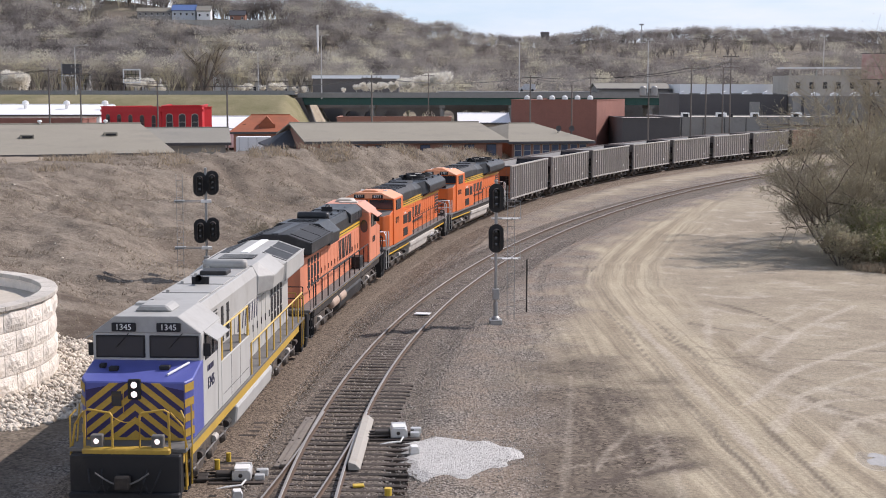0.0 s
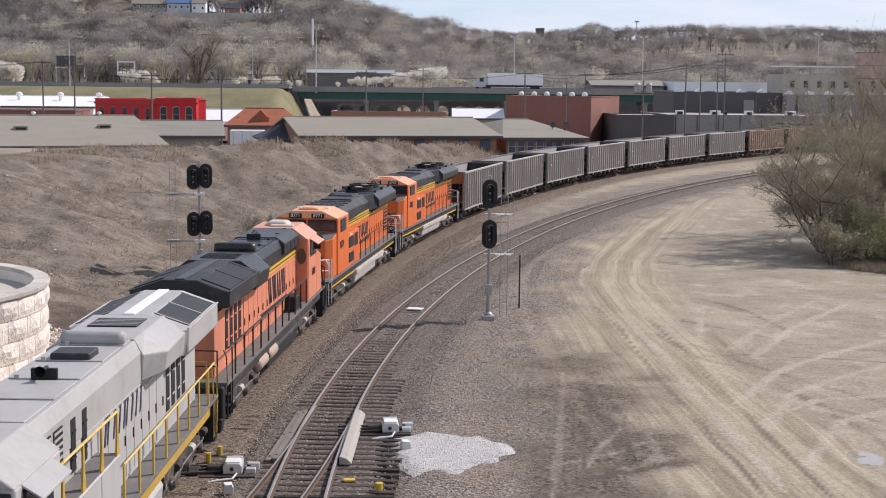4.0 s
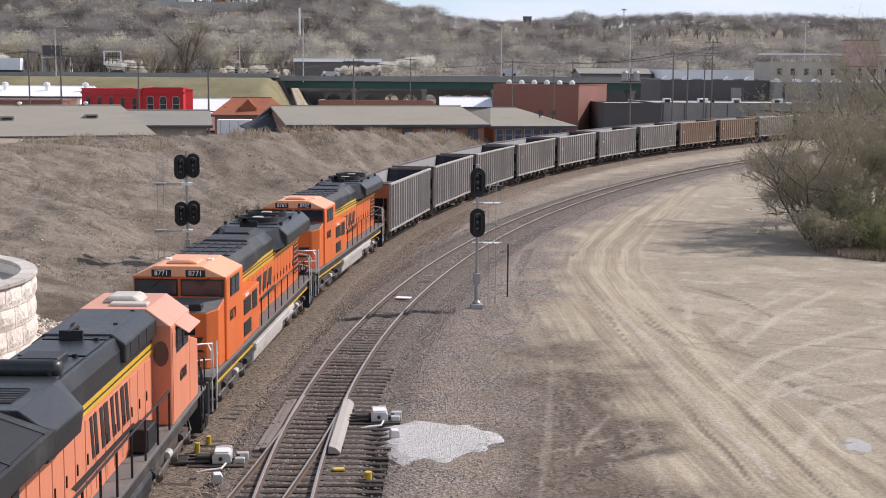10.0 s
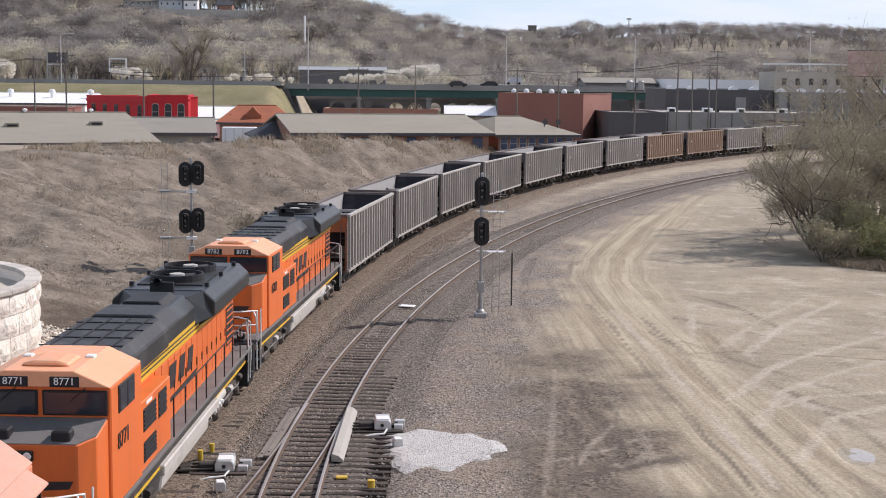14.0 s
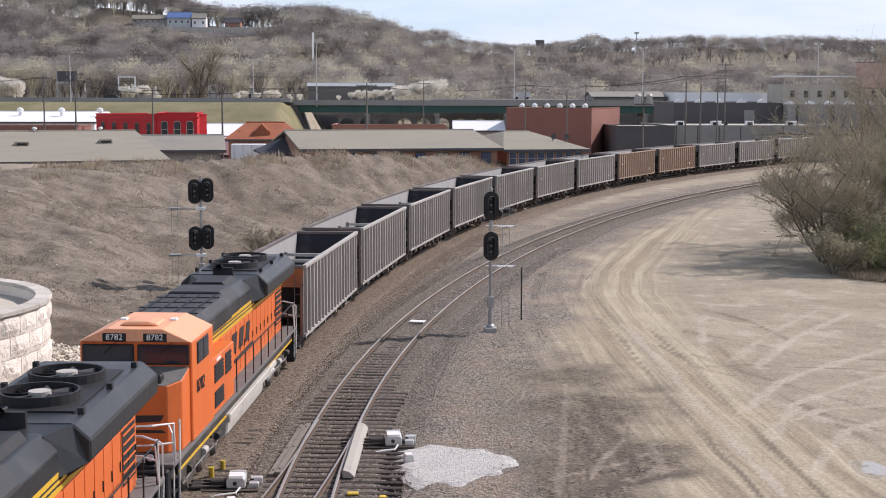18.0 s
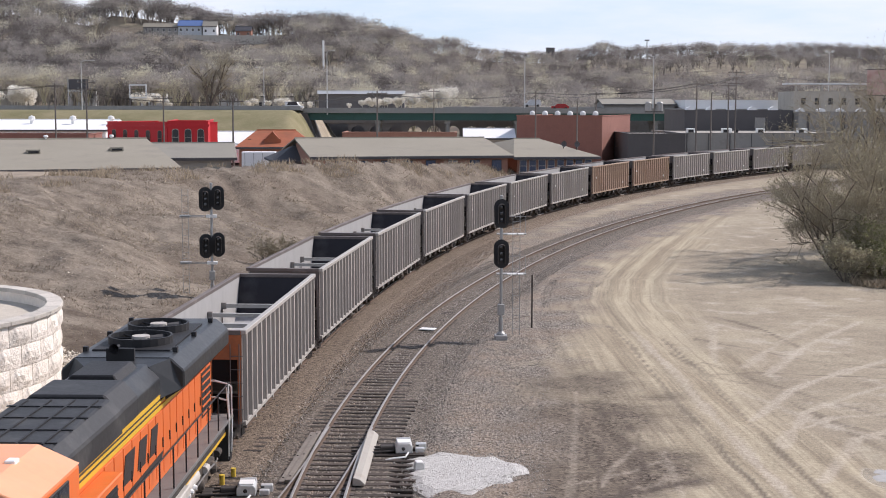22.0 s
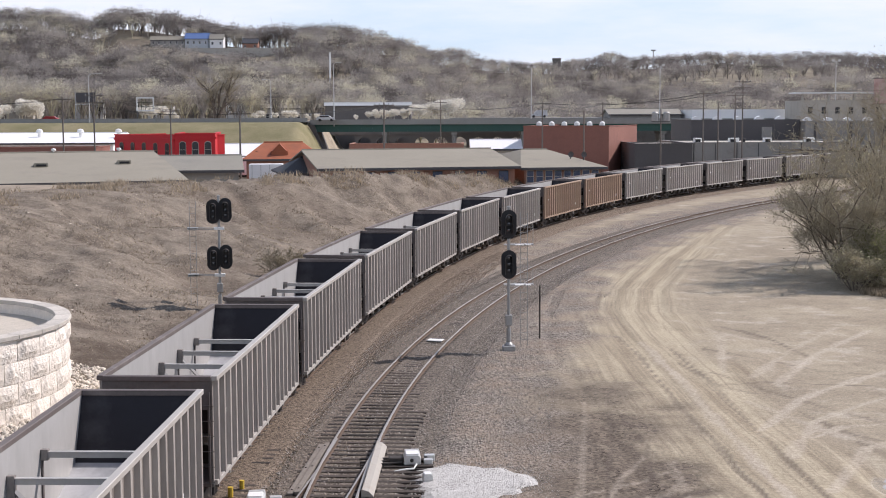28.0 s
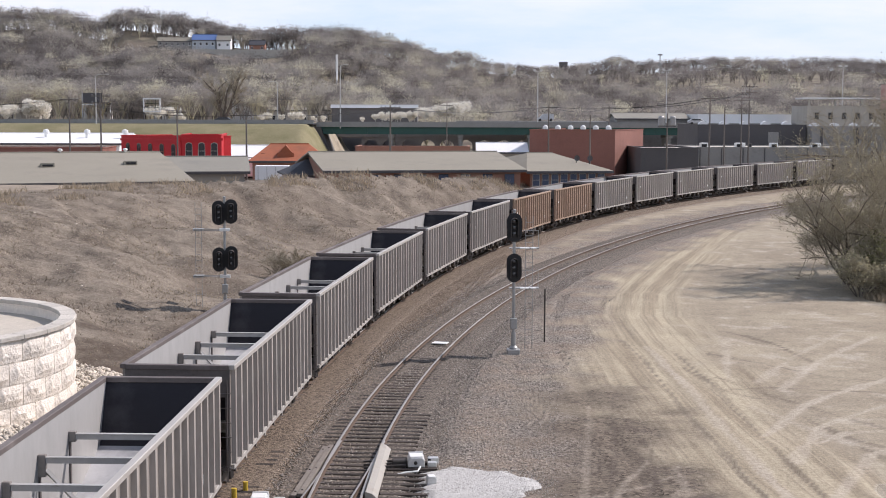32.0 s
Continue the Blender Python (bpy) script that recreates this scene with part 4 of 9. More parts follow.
def loco_truck(ob, yc):
    for sx in (-1, 1):
        g = Geo()
        x0, x1 = sorted((sx * 1.02, sx * 1.26))
        g.prism([(yc - 2.35, 0.42), (yc - 1.4, 0.40), (yc - 1.2, 0.28), (yc - 0.6, 0.28), (yc - 0.4, 0.42), (yc + 0.4, 0.42), (yc + 0.6, 0.28), (yc + 1.2, 0.28), (yc + 1.4, 0.40), (yc + 2.35, 0.42), (yc + 2.45, 0.70), (yc + 1.5, 0.95), (yc - 1.5, 0.95), (yc - 2.45, 0.70)], "x", x0, x1)
        sf = part("truck_frame", g, M["truck"], ob, bevel=0.03)
        for q in (-1.85, 0.0, 1.85):
            part("journal_box", Geo().lathe((sx * 1.26, yc + q, 0.53), "x", [(0.0, sx * 0.16), (0.12, sx * 0.15), (0.19, sx * 0.06), (0.21, 0.0), (0.0, 0.0)], 12), M["truck"], sf)
            part("brake_cylinder", Geo().lathe((sx * 1.3, yc + q + 0.75, 0.78), "y", [(0, -0.2), (0.11, -0.2), (0.11, 0.2), (0, 0.2)], 10), M["tank_grey" if q == 0.0 else "under"], sf)
            for d in (-0.42, 0.42):
                part("spring", Geo().lathe((sx * 1.16, yc + q + d, 0.0), "z", [(0, 0.5), (0.09, 0.5), (0.1, 0.62), (0.09, 0.72), (0.1, 0.85), (0, 0.95)], 8), M["under"], sf)
        part("brake_rod", Geo().tube([(sx * 1.34, yc - 2.2, 0.62), (sx * 1.36, yc - 0.9, 0.70), (sx * 1.36, yc + 0.9, 0.70), (sx * 1.34, yc + 2.2, 0.62)], 0.03, 5), M["deck_grey"], sf)
        part("sand_pipe", Geo().tube([(sx * 1.22, yc - 2.5, 1.1), (sx * 1.3, yc - 2.55, 0.6), (sx * 1.1, yc - 2.5, 0.2)], 0.03, 5), M["tank_grey"], sf)
        part("sand_pipe", Geo().tube([(sx * 1.22, yc + 2.5, 1.1), (sx * 1.3, yc + 2.55, 0.6), (sx * 1.1, yc + 2.5, 0.2)], 0.03, 5), M["tank_grey"], sf)
    part("traction_motor", Geo().box(-0.55, 0.55, yc - 2.1, yc + 2.1, 0.35, 1.0), M["under"], ob, bevel=0.05)
    for q in (-1.85, 0.0, 1.85):
        wheelset(ob, AXLE_LOCO, yc + q, 0.53)


def loco_base(ob, half, sill, deckm, tank, railm, stepm):
    """Frame, deck, pilots, couplers, steps, tank and trucks, alike on every engine."""
    part("frame", Geo().box(-1.42, 1.42, -half + 0.5, half - 0.5, 1.12, 1.52), sill, ob, bevel=0.02)
    part("deck", Geo().box(-1.54, 1.54, -half + 0.42, half - 0.42, 1.52, 1.62), deckm, ob, bevel=0.01)
    for sy in (-1, 1):
        y = sy * half
        ys = sorted((y - sy * 0.55, y - sy * 0.15))
        part("pilot", Geo().box(-1.45, 1.45, ys[0], ys[1], 0.45, 1.52), M["black"], ob, bevel=0.04)
        pl = Geo().prism([(-1.4, 0.12), (0.0, 0.10), (1.4, 0.12), (1.45, 0.55), (-1.45, 0.55)], "y", *sorted((y - sy * 0.35, y + sy * 0.02)))
        part("snow_plow", pl, M["black"], ob, bevel=0.03)
        cp = Geo().box(-0.14, 0.14, *sorted((y - sy * 0.5, y + sy * 0.1)), 0.72, 1.0)
        cp.box(-0.2, 0.2, *sorted((y - sy * 0.02, y + sy * 0.22)), 0.68, 1.04)
        part("coupler", cp, M["under"], ob, bevel=0.04)
        for hx in (-0.95, -0.6, 0.6, 0.95):
            part("air_hose", Geo().tube([(hx, y - sy * 0.12, 1.15), (hx * 0.9, y + sy * 0.12, 0.85), (hx * 0.75, y + sy * 0.1, 0.55), (hx * 0.6, y + sy * 0.02, 0.75)], 0.025, 6), M["black"], ob)
        part("cable", Geo().tube([(-0.7 + 0.14 * k, y + sy * 0.14, 1.12 - 0.32 * math.sin(math.pi * k / 10)) for k in range(11)], 0.025, 5), M["deck_grey"], ob)
        for sx in (-1, 1):
            st = Geo()
            for k in range(3):
                z = 0.42 + 0.36 * k
                st.box(*sorted((sx * 1.05, sx * 1.5)), *sorted((y - sy * 0.62, y - sy * 1.05)), z, z + 0.05)
            st.box(*sorted((sx * 1.02, sx * 1.5)), *sorted((y - sy * 1.06, y - sy * 1.12)), 0.4, 1.55)
            part("steps", st, stepm, ob)
            part("grab_rail", Geo().tube([(sx * 1.5, y - sy * 0.58, 0.5), (sx * 1.52, y - sy * 0.5, 1.4), (sx * 1.5, y - sy * 0.45, 2.45), (sx * 1.38, y - sy * 0.62, 2.6)], 0.025, 6), railm, ob)
            part("grab_rail", Geo().tube([(sx * 1.52, y - sy * 1.14, 0.5), (sx * 1.54, y - sy * 1.14, 1.6), (sx * 1.5, y - sy * 1.3, 2.6)], 0.025, 6), railm, ob)
    tk = Geo().prism([(-1.05, 0.28), (1.05, 0.28), (1.42, 0.55), (1.48, 1.08), (1.3, 1.18), (-1.3, 1.18), (-1.48, 1.08), (-1.42, 0.55)], "y", -3.3, 3.1)
    part("fuel_tank", tk, tank, ob, bevel=0.05)
    for yc in (-6.75, 6.75):
        loco_truck(ob, yc)


def windows_front(ob, y, z0, z1, edges, slope=0.0):
    for x0, x1 in edges:
        fr = part("window", Geo().box(x0 - 0.05, x1 + 0.05, y - 0.03, y + 0.02, z0 - 0.05, z1 + 0.05), M["black"], ob, bevel=0.02)
        part("pane", Geo().box(x0, x1, y - 0.045, y - 0.01, z0, z1), M["cab_glass"], fr)
        part("wiper", Geo().tube([((x0 + x1) / 2 + 0.25, y - 0.07, z1 + 0.12), ((x0 + x1) / 2 - 0.1, y - 0.07, z0 + 0.25)], 0.012, 4), M["black"], fr)


def window_side(ob, x, y0, y1, z0, z1):
    xs = sorted((x - math.copysign(0.02, x), x + math.copysign(0.03, x)))
    fr = part("window", Geo().box(xs[0], xs[1], y0 - 0.05, y1 + 0.05, z0 - 0.05, z1 + 0.05), M["black"], ob, bevel=0.015)
    xs = sorted((x, x + math.copysign(0.04, x)))
    part("pane", Geo().box(xs[0], xs[1], y0, y1, z0, z1), M["cab_glass"], fr)


def louvres(ob, x, y0, y1, z0, z1, mtl, n=5, name="louvre_panel"):
    """A recessed dark panel with upright slats on a hood side."""
    sg = math.copysign(1, x)
    pn = part(name, Geo().box(*sorted((x, x + sg * 0.012)), y0, y1, z0, z1), M["grille"], ob)
    for i in range(n):
        z = z0 + (z1 - z0) * (i + 0.5) / n
        part("slat", Geo().box(*sorted((x + sg * 0.01, x + sg * 0.035)), y0 + 0.03, y1 - 0.03, z - 0.02, z + 0.02), mtl, pn)


def hood_doors(ob, x, y0, y1, z0, z1, step, mtl):
    sg = math.copysign(1, x)
    n = max(1, round((y1 - y0) / step))
    w = (y1 - y0) / n
    me = Geo().box(*sorted((x, x + sg * 0.022)), 0.03, w - 0.03, z0, z1).mesh("hood_door", mtl, 0.008)
    ha = Geo().box(*sorted((x + sg * 0.02, x + sg * 0.05)), w - 0.14, w - 0.1, (z0 + z1) / 2 - 0.12, (z0 + z1) / 2 + 0.12).mesh("latch", M["black"])
    for i in range(n):
        d = part("hood_door", me, None, ob, at=(0, y0 + i * w, 0))
        part("latch", ha, None, d)


def fan(ob, x, y, z, r):
    g = Geo().lathe((x, y, z), "z", [(r, 0.0), (r + 0.06, 0.0), (r + 0.06, 0.24), (r, 0.24), (r, 0.05), (0.0, 0.05)], 24)
    f = part("cooling_fan", g, M["black"], ob)
    hub = Geo().lathe((x, y, z), "z", [(0.0, 0.22), (r * 0.3, 0.22), (r * 0.3, 0.06), (0, 0.06)], 16)
    part("hub", hub, M["tank_grey"], f)
    for k in range(8):
        a = k * math.pi / 4
        part("blade", Geo().slab((x + math.cos(a) * r * 0.64, y + math.sin(a) * r * 0.64, z + 0.13), (r * 0.66, 0.16, 0.02), Euler((0.5, 0, a)).to_matrix()), M["dusty_black"], f)


def number_board(ob, x, y, z, text):
    b = part("number_board", Geo().box(x - 0.33, x + 0.33, y - 0.05, y + 0.04, z - 0.12, z + 0.12), M["black"], ob, bevel=0.02)
    lettering(b, text, 0.23, pose(x, y - 0.055, z, 90, 0, 0), M["white"])
    return b


def side_text(ob, text, size, x, y, z, mtl):
    return lettering(ob, text, size, pose(x, y, z, 90, 0, 90 if x > 0 else -90), mtl)


def bars(ob, name, x, spans, z0, z1, mtl, lean=0.0):
    """Upright bars on a hood side in place of a lettered emblem."""
    sg = math.copysign(1, x)
    for a, b in spans:
        part(name, Geo().prism([(a, z0), (b, z0), (b + lean, z1), (a + lean, z1)], "x", *sorted((x, x + sg * 0.012))), mtl, ob)


def gevo(label, s):
    """Wide-cab engine with a tall radiator wing at the rear."""
    ob = thing("locomotive", None, None, label, "locomotive", "engines of the coal train")
    half = 11.0
    loco_base(ob, half, s["sill"], s["deck"], s["tank"], s["rail"], s["step"])
    body, roof, nose = s["body"], s["roof"], s["nose"]
    ring = [(-1.51, -8.2), (-1.51, -9.45), (-1.33, -9.72), (1.33, -9.72), (1.51, -9.45), (1.51, -8.2)]
    zt = [3.56, 3.26, 3.20, 3.20, 3.26, 3.56]
    part("nose", loft([[(x, y, 1.62) for x, y in ring], [(x, y, z) for (x, y), z in zip(ring, zt)]]), nose, ob, bevel=0.03)
    if s["chevrons"]:
        part("nose_panel", Geo().prism([(-1.31, 1.66), (1.31, 1.66), (1.31, 2.98), (0.3, 3.19), (-0.3, 3.19), (-1.31, 2.98)], "y", -9.728, -9.70), M["navy"], ob, "dark navy front panel")
        for i in range(9):
            for sx in (-1, 1):
                z = 3.20 + 0.36 * (1.4 - i)
                pl = [(0, z), (0, z - 0.19), (sx * 1.31, z - 0.19 - 1.05), (sx * 1.31, z - 1.05)]
                pl = clip_poly(pl, -1.31, 1.31, 1.66, 3.17)
                if pl:
                    part("chevron", Geo().prism(pl, "y", -9.735, -9.715), M["gold"], ob)
        for i in range(4):
            z = 1.72 + i * 0.40
            for sx in (-1, 1):
                part("chevron", Geo().add([(sx * 1.335, -9.726, z), (sx * 1.515, -9.456, z + 0.06), (sx * 1.515, -9.456, z + 0.27), (sx * 1.335, -9.726, z + 0.21), (sx * 1.345, -9.732, z), (sx * 1.525, -9.462, z + 0.06), (sx * 1.525, -9.462, z + 0.27), (sx * 1.345, -9.732, z + 0.21)],
                                          [(0, 1, 2, 3), (4, 7, 6, 5), (0, 4, 5, 1), (1, 5, 6, 2), (2, 6, 7, 3), (3, 7, 4, 0)]), M["gold"], ob)
        part("nose_band", Geo().box(-1.31, 1.31, -9.732, -9.712, 1.63, 1.70), M["gold"], ob)
    for x, y, z, w in ((-0.75, -9.0, 3.42, 0.12), (0.62, -8.9, 3.44, 0.14), (-1.1, -8.8, 3.46, 0.08)):
        part("nose_vent", Geo().box(x - w, x + w, y - 0.11, y + 0.11, z - 0.06, z + 0.05), M["black"], ob, bevel=0.015)
    part("nose_lever", Geo().tube([(0.8, -9.35, 3.33), (1.22, -8.65, 3.52)], 0.035, 6), M["white"], ob)
    part("door_window", Geo().box(-0.62, -0.36, -9.752, -9.735, 2.55, 2.95), M["cab_glass"], ob)
    part("nose_grab", Geo().tube([(-0.28, -9.78, 2.35), (-0.28, -9.84, 2.4), (-0.28, -9.84, 2.95), (-0.28, -9.78, 3.0)], 0.018, 5), s["rail"], ob)
    # cab
    cab = Geo().prism(roofed(1.50, 1.62, 4.26, 0.86, 4.70), "y", -8.35, -5.75)
    part("cab", cab, s["cab"], ob, bevel=0.03)
    part("cab_roof", Geo().prism([(-1.51, 4.27), (1.51, 4.27), (0.87, 4.74), (-0.87, 4.74)], "y", -8.38, -5.72), s["cab_roof"], ob, bevel=0.02)
    windows_front(ob, -8.36, 3.64, 4.16, [(-1.36, -0.10), (0.12, 1.38)])
    for sx in (-1, 1):
        window_side(ob, sx * 1.5, -7.9, -7.2, 3.5, 4.1)
        window_side(ob, sx * 1.5, -6.95, -6.35, 3.5, 4.1)
        part("sun_visor", Geo().prism([(sx * 1.46, 4.24), (sx * 1.86, 4.0), (sx * 1.86, 4.03), (sx * 1.46, 4.28)], "y", -8.0, -6.3), s["cab_roof"], ob)
        part("mirror", Geo().box(*sorted((sx * 1.5, sx * 1.7)), -8.12, -8.08, 3.6, 3.95), M["black"], ob)
        part("cab_door_line", Geo().box(*sorted((sx * 1.5, sx * 1.515)), -6.28, -5.85, 1.7, 4.1), s["cab"], ob)
    number_board(ob, -0.62, -8.40, 4.44, s["number"])
    number_board(ob, 0.62, -8.40, 4.44, s["number"])
    side_text(ob, s["number"], 0.46, 1.515, -7.25, 2.72, s["ink"])
    side_text(ob, s["number"], 0.46, -1.515, -7.25, 2.72, s["ink"])
    bars(ob, "mark", 1.505, [(-7.65, -7.48), (-7.42, -7.25), (-7.2, -7.05), (-7.0, -6.88)], 3.08, 3.24, s["ink"])
    for sx in (-1, 1):
        part("rear_door", Geo().prism([(sx * 1.22 + 0.2 * math.cos(a), 3.55 + 0.34 * math.sin(a)) for a in [2 * math.pi * k / 16 for k in range(16)]], "y", -5.75, -5.735), M["cab_glass"], ob)
    if s["band"]:
        part("equipment_box", Geo().box(-1.46, -1.0, -3.9, -2.9, 1.66, 2.25), M["black"], ob, bevel=0.03)
        part("air_filter_box", Geo().prism(roofed(1.12, 4.05, 4.5, 0.8, 4.74), "y", -5.7, -2.2), M["dark_green"], ob, bevel=0.03)
        for y in (-5.2, -4.3, -3.4):
            for sx in (-1, 1):
                part("screen", Geo().box(*sorted((sx * 1.12, sx * 1.13)), y, y + 0.7, 4.08, 4.46), M["grille"], ob)
    # lights
    hb = part("headlight_box", Geo().box(-0.17, 0.17, -9.80, -9.68, 2.74, 3.28), M["black"], ob, bevel=0.02)
    for z in (2.88, 3.13):
        part("headlight", Geo().lathe((0, -9.80, z), "y", [(0.0, -0.02), (0.07, -0.012), (0.085, 0.0), (0.0, 0.03)], 14), M["lamp"] if s["lit"] else M["chrome"], hb)
    for sx in (-1, 1):
        db = part("ditch_light_box", Geo().box(sx * 0.80 - 0.16, sx * 0.80 + 0.16, -10.62, -10.42, 1.64, 1.98), M["deck_grey"], ob, bevel=0.02)
        part("ditch_light", Geo().lathe((sx * 0.80, -10.63, 1.82), "y", [(0.0, -0.02), (0.055, -0.01), (0.07, 0.0), (0, 0.03)], 12), M["lamp"] if s["lit"] else M["chrome"], db)
    if not s["chevrons"]:
        part("nose_door", Geo().box(-0.95, -0.32, -9.738, -9.728, 1.7, 2.6), nose, ob)
    part("anticlimber", Geo().box(-1.15, 1.15, -10.78, -10.45, 1.48, 1.66), s["rail"] if s["chevrons"] else M["black"], ob, bevel=0.04)
    # end railings
    for sx in (-1, 1):
        part("handrail", Geo().tube([(sx * 0.36, -10.66, 1.62), (sx * 0.36, -10.66, 2.50), (sx * 0.42, -10.66, 2.58), (sx * 1.0, -10.62, 2.66), (sx * 1.1, -10.6, 2.60), (sx * 1.12, -10.58, 1.62)], 0.034, 7), s["rail"], ob)
        part("handrail", Geo().tube([(sx * 1.14, -10.56, 2.58), (sx * 1.42, -10.4, 2.2), (sx * 1.52, -10.36, 1.6), (sx * 1.52, -10.38, 0.6), (sx * 1.34, -10.45, 0.45)], 0.03, 6), s["rail"], ob)
    part("chain", Geo().tube([(-0.42 + 0.084 * k, -10.6, 2.5 - 0.18 * math.sin(math.pi * k / 10)) for k in range(11)], 0.014, 4), s["rail"], ob)
    railing(ob, "handrail", s["rail"], [(-1.2, 10.5), (1.2, 10.5)], 1.62, 2.6, [(-1.2, 10.5), (-0.4, 10.5), (0.4, 10.5), (1.2, 10.5)], mid=True)
    # hood
    hood = Geo().prism([(-0.98, 1.62), (0.98, 1.62), (0.98, 3.62), (-0.98, 3.62)], "y", -5.75, 9.9)
    part("hood", hood, body, ob, bevel=0.02)
    part("hood_top", Geo().prism(roofed(1.0, 3.62, 4.36, 0.86, 4.66), "y", -5.72, s["wing_y"] - 1.0), roof, ob, bevel=0.02)
    if s["band"]:
        for sx in (-1, 1):
            a = sx * 1.0
            part("stripe", Geo().box(*sorted((a, a + sx * 0.012)), -5.7, 5.4, 3.62, 3.70), M["stripe"], ob)
            part("stripe", Geo().box(*sorted((a, a + sx * 0.012)), -5.7, 5.4, 3.76, 3.86), M["stripe"], ob)
            part("stripe", Geo().box(*sorted((sx * 1.42, sx * 1.432)), -10.3, 10.3, 1.42, 1.47), M["stripe"], ob)
    for y in (-4.6, -2.7, -0.8, 1.1, 3.0):
        part("roof_hatch", Geo().box(-0.76, 0.76, y - 0.86, y + 0.86, 4.66, 4.695), roof, ob, bevel=0.012)
        part("lift_lug", Geo().box(-0.62, -0.52, y - 0.9, y - 0.8, 4.68, 4.77), roof, ob)
    part("air_conditioner", Geo().prism([(-0.55, 4.73), (0.55, 4.73), (0.36, 4.92), (-0.36, 4.92)], "y", -7.6, -6.6), s["cooler"], ob, bevel=0.05)
    part("antenna_plate", Geo().box(-0.8, 0.2, -6.5, -6.1, 4.73, 4.82), s["cooler"], ob, bevel=0.02)
    part("exhaust_port", Geo().box(-0.45, 0.45, 0.3, 1.1, 4.66, 4.84), M["dusty_black"], ob, bevel=0.03)
    hn = part("horn", Geo().lathe((0.05, -1.9, 4.92), "y", [(0.0, 0.35), (0.04, 0.3), (0.05, 0.0), (0.12, -0.2)], 10), M["black"], ob)
    part("horn_bracket", Geo().box(-0.25, 0.3, -1.75, -1.65, 4.66, 4.92), M["black"], hn)
    # brake grid box and side cabinets
    gy = s["wing_y"] - 0.02
    part("brake_grid_box", loft([[(-1.02, gy - 3.0, 3.66), (1.02, gy - 3.0, 3.66), (1.06, gy - 3.0, 4.30), (0.85, gy - 3.0, 4.70), (-0.85, gy - 3.0, 4.70), (-1.06, gy - 3.0, 4.30)],
                                 [(-1.45, gy - 2.3, 3.78), (1.45, gy - 2.3, 3.78), (1.52, gy - 2.3, 4.28), (0.92, gy - 2.3, 4.76), (-0.92, gy - 2.3, 4.76), (-1.52, gy - 2.3, 4.28)],
                                 [(-1.45, gy, 3.78), (1.45, gy, 3.78), (1.52, gy, 4.34), (0.92, gy, 4.78), (-0.92, gy, 4.78), (-1.52, gy, 4.34)]]), roof, ob, bevel=0.02)
    part("grid_screen", Geo().box(-0.62, 0.62, gy - 1.75, gy - 0.55, 4.77, 4.80), M["grille"], ob)
    for k in range(6):
        part("screen_bar", Geo().box(-0.62, 0.62, gy - 1.7 + 0.2 * k, gy - 1.66 + 0.2 * k, 4.80, 4.815), roof, ob)
    part("silencer", Geo().lathe((0, gy - 3.5, 4.80), "x", [(0, -0.75), (0.17, -0.75), (0.2, -0.6), (0.2, 0.6), (0.17, 0.75), (0, 0.75)], 12), roof, ob, smooth=True)
    ctop = 2.98 if s["chevrons"] else 3.3
    part("inverter_cabinet", Geo().box(0.98, 1.50, -5.72, -1.3, 1.62, ctop), s["cabinet"], ob, bevel=0.02)
    part("cabinet_lid", Geo().box(0.99, 1.46, -5.68, -1.34, ctop, ctop + 0.03), s["deck"], ob)
    part("cabinet_seam", Geo().box(1.50, 1.506, -5.5, -1.5, 1.95, 1.97), s["deck"], ob)
    for y0 in (-4.3, -2.9):
        part("cabinet_seam", Geo().box(1.50, 1.506, y0, y0 + 0.02, 1.66, ctop - 0.05), s["deck"], ob)
    for y0 in (-5.3, -4.5):
        louvres(ob, 1.0, y0, y0 + 0.62, 3.45, 4.25, s["cabinet"], 6)
    for y0 in (-3.3, -2.45):
        louvres(ob, 1.0, y0, y0 + 0.34, 3.1, 4.2, M["grille"], 2)
    if s["chevrons"]:
        railing(ob, "handrail", M["rail_gold"], [(1.46, -5.6), (1.46, -1.35)], ctop, ctop + 0.95, [], r=0.03)
        for y in (-5.5, -4.1, -2.7, -1.4):
            part("stanchion", Geo().prism([(y - 0.13, ctop), (y + 0.13, ctop), (y + 0.05, ctop + 0.5), (y + 0.05, ctop + 0.98), (y - 0.05, ctop + 0.98), (y - 0.05, ctop + 0.5)], "x", 1.44, 1.48), s["rail"], ob)
    hood_doors(ob, 0.98, -1.2, 5.4, 1.75, 3.5, 0.82, body)
    hood_doors(ob, -0.98, -5.6, 5.4, 1.75, 3.5, 0.82, body)
    for y0 in (5.8, 6.5, 7.2, 7.9):
        louvres(ob, 0.985, y0, y0 + 0.42, 2.2, 3.5, body, 2, "intake_slot")
        louvres(ob, -0.985, y0, y0 + 0.42, 2.2, 3.5, body, 2, "intake_slot")
    # radiator wing
    fz, wy = s["fascia"], s["wing_y"]
    ra = Geo().prism([(-1.5, fz), (1.5, fz), (1.58, fz + 0.06), (1.58, 4.42), (0.55, 4.78), (-0.55, 4.78), (-1.58, 4.42), (-1.58, fz + 0.06)], "y", wy, 10.35)
    part("radiator_wing", ra, s["wing"], ob, bevel=0.03)
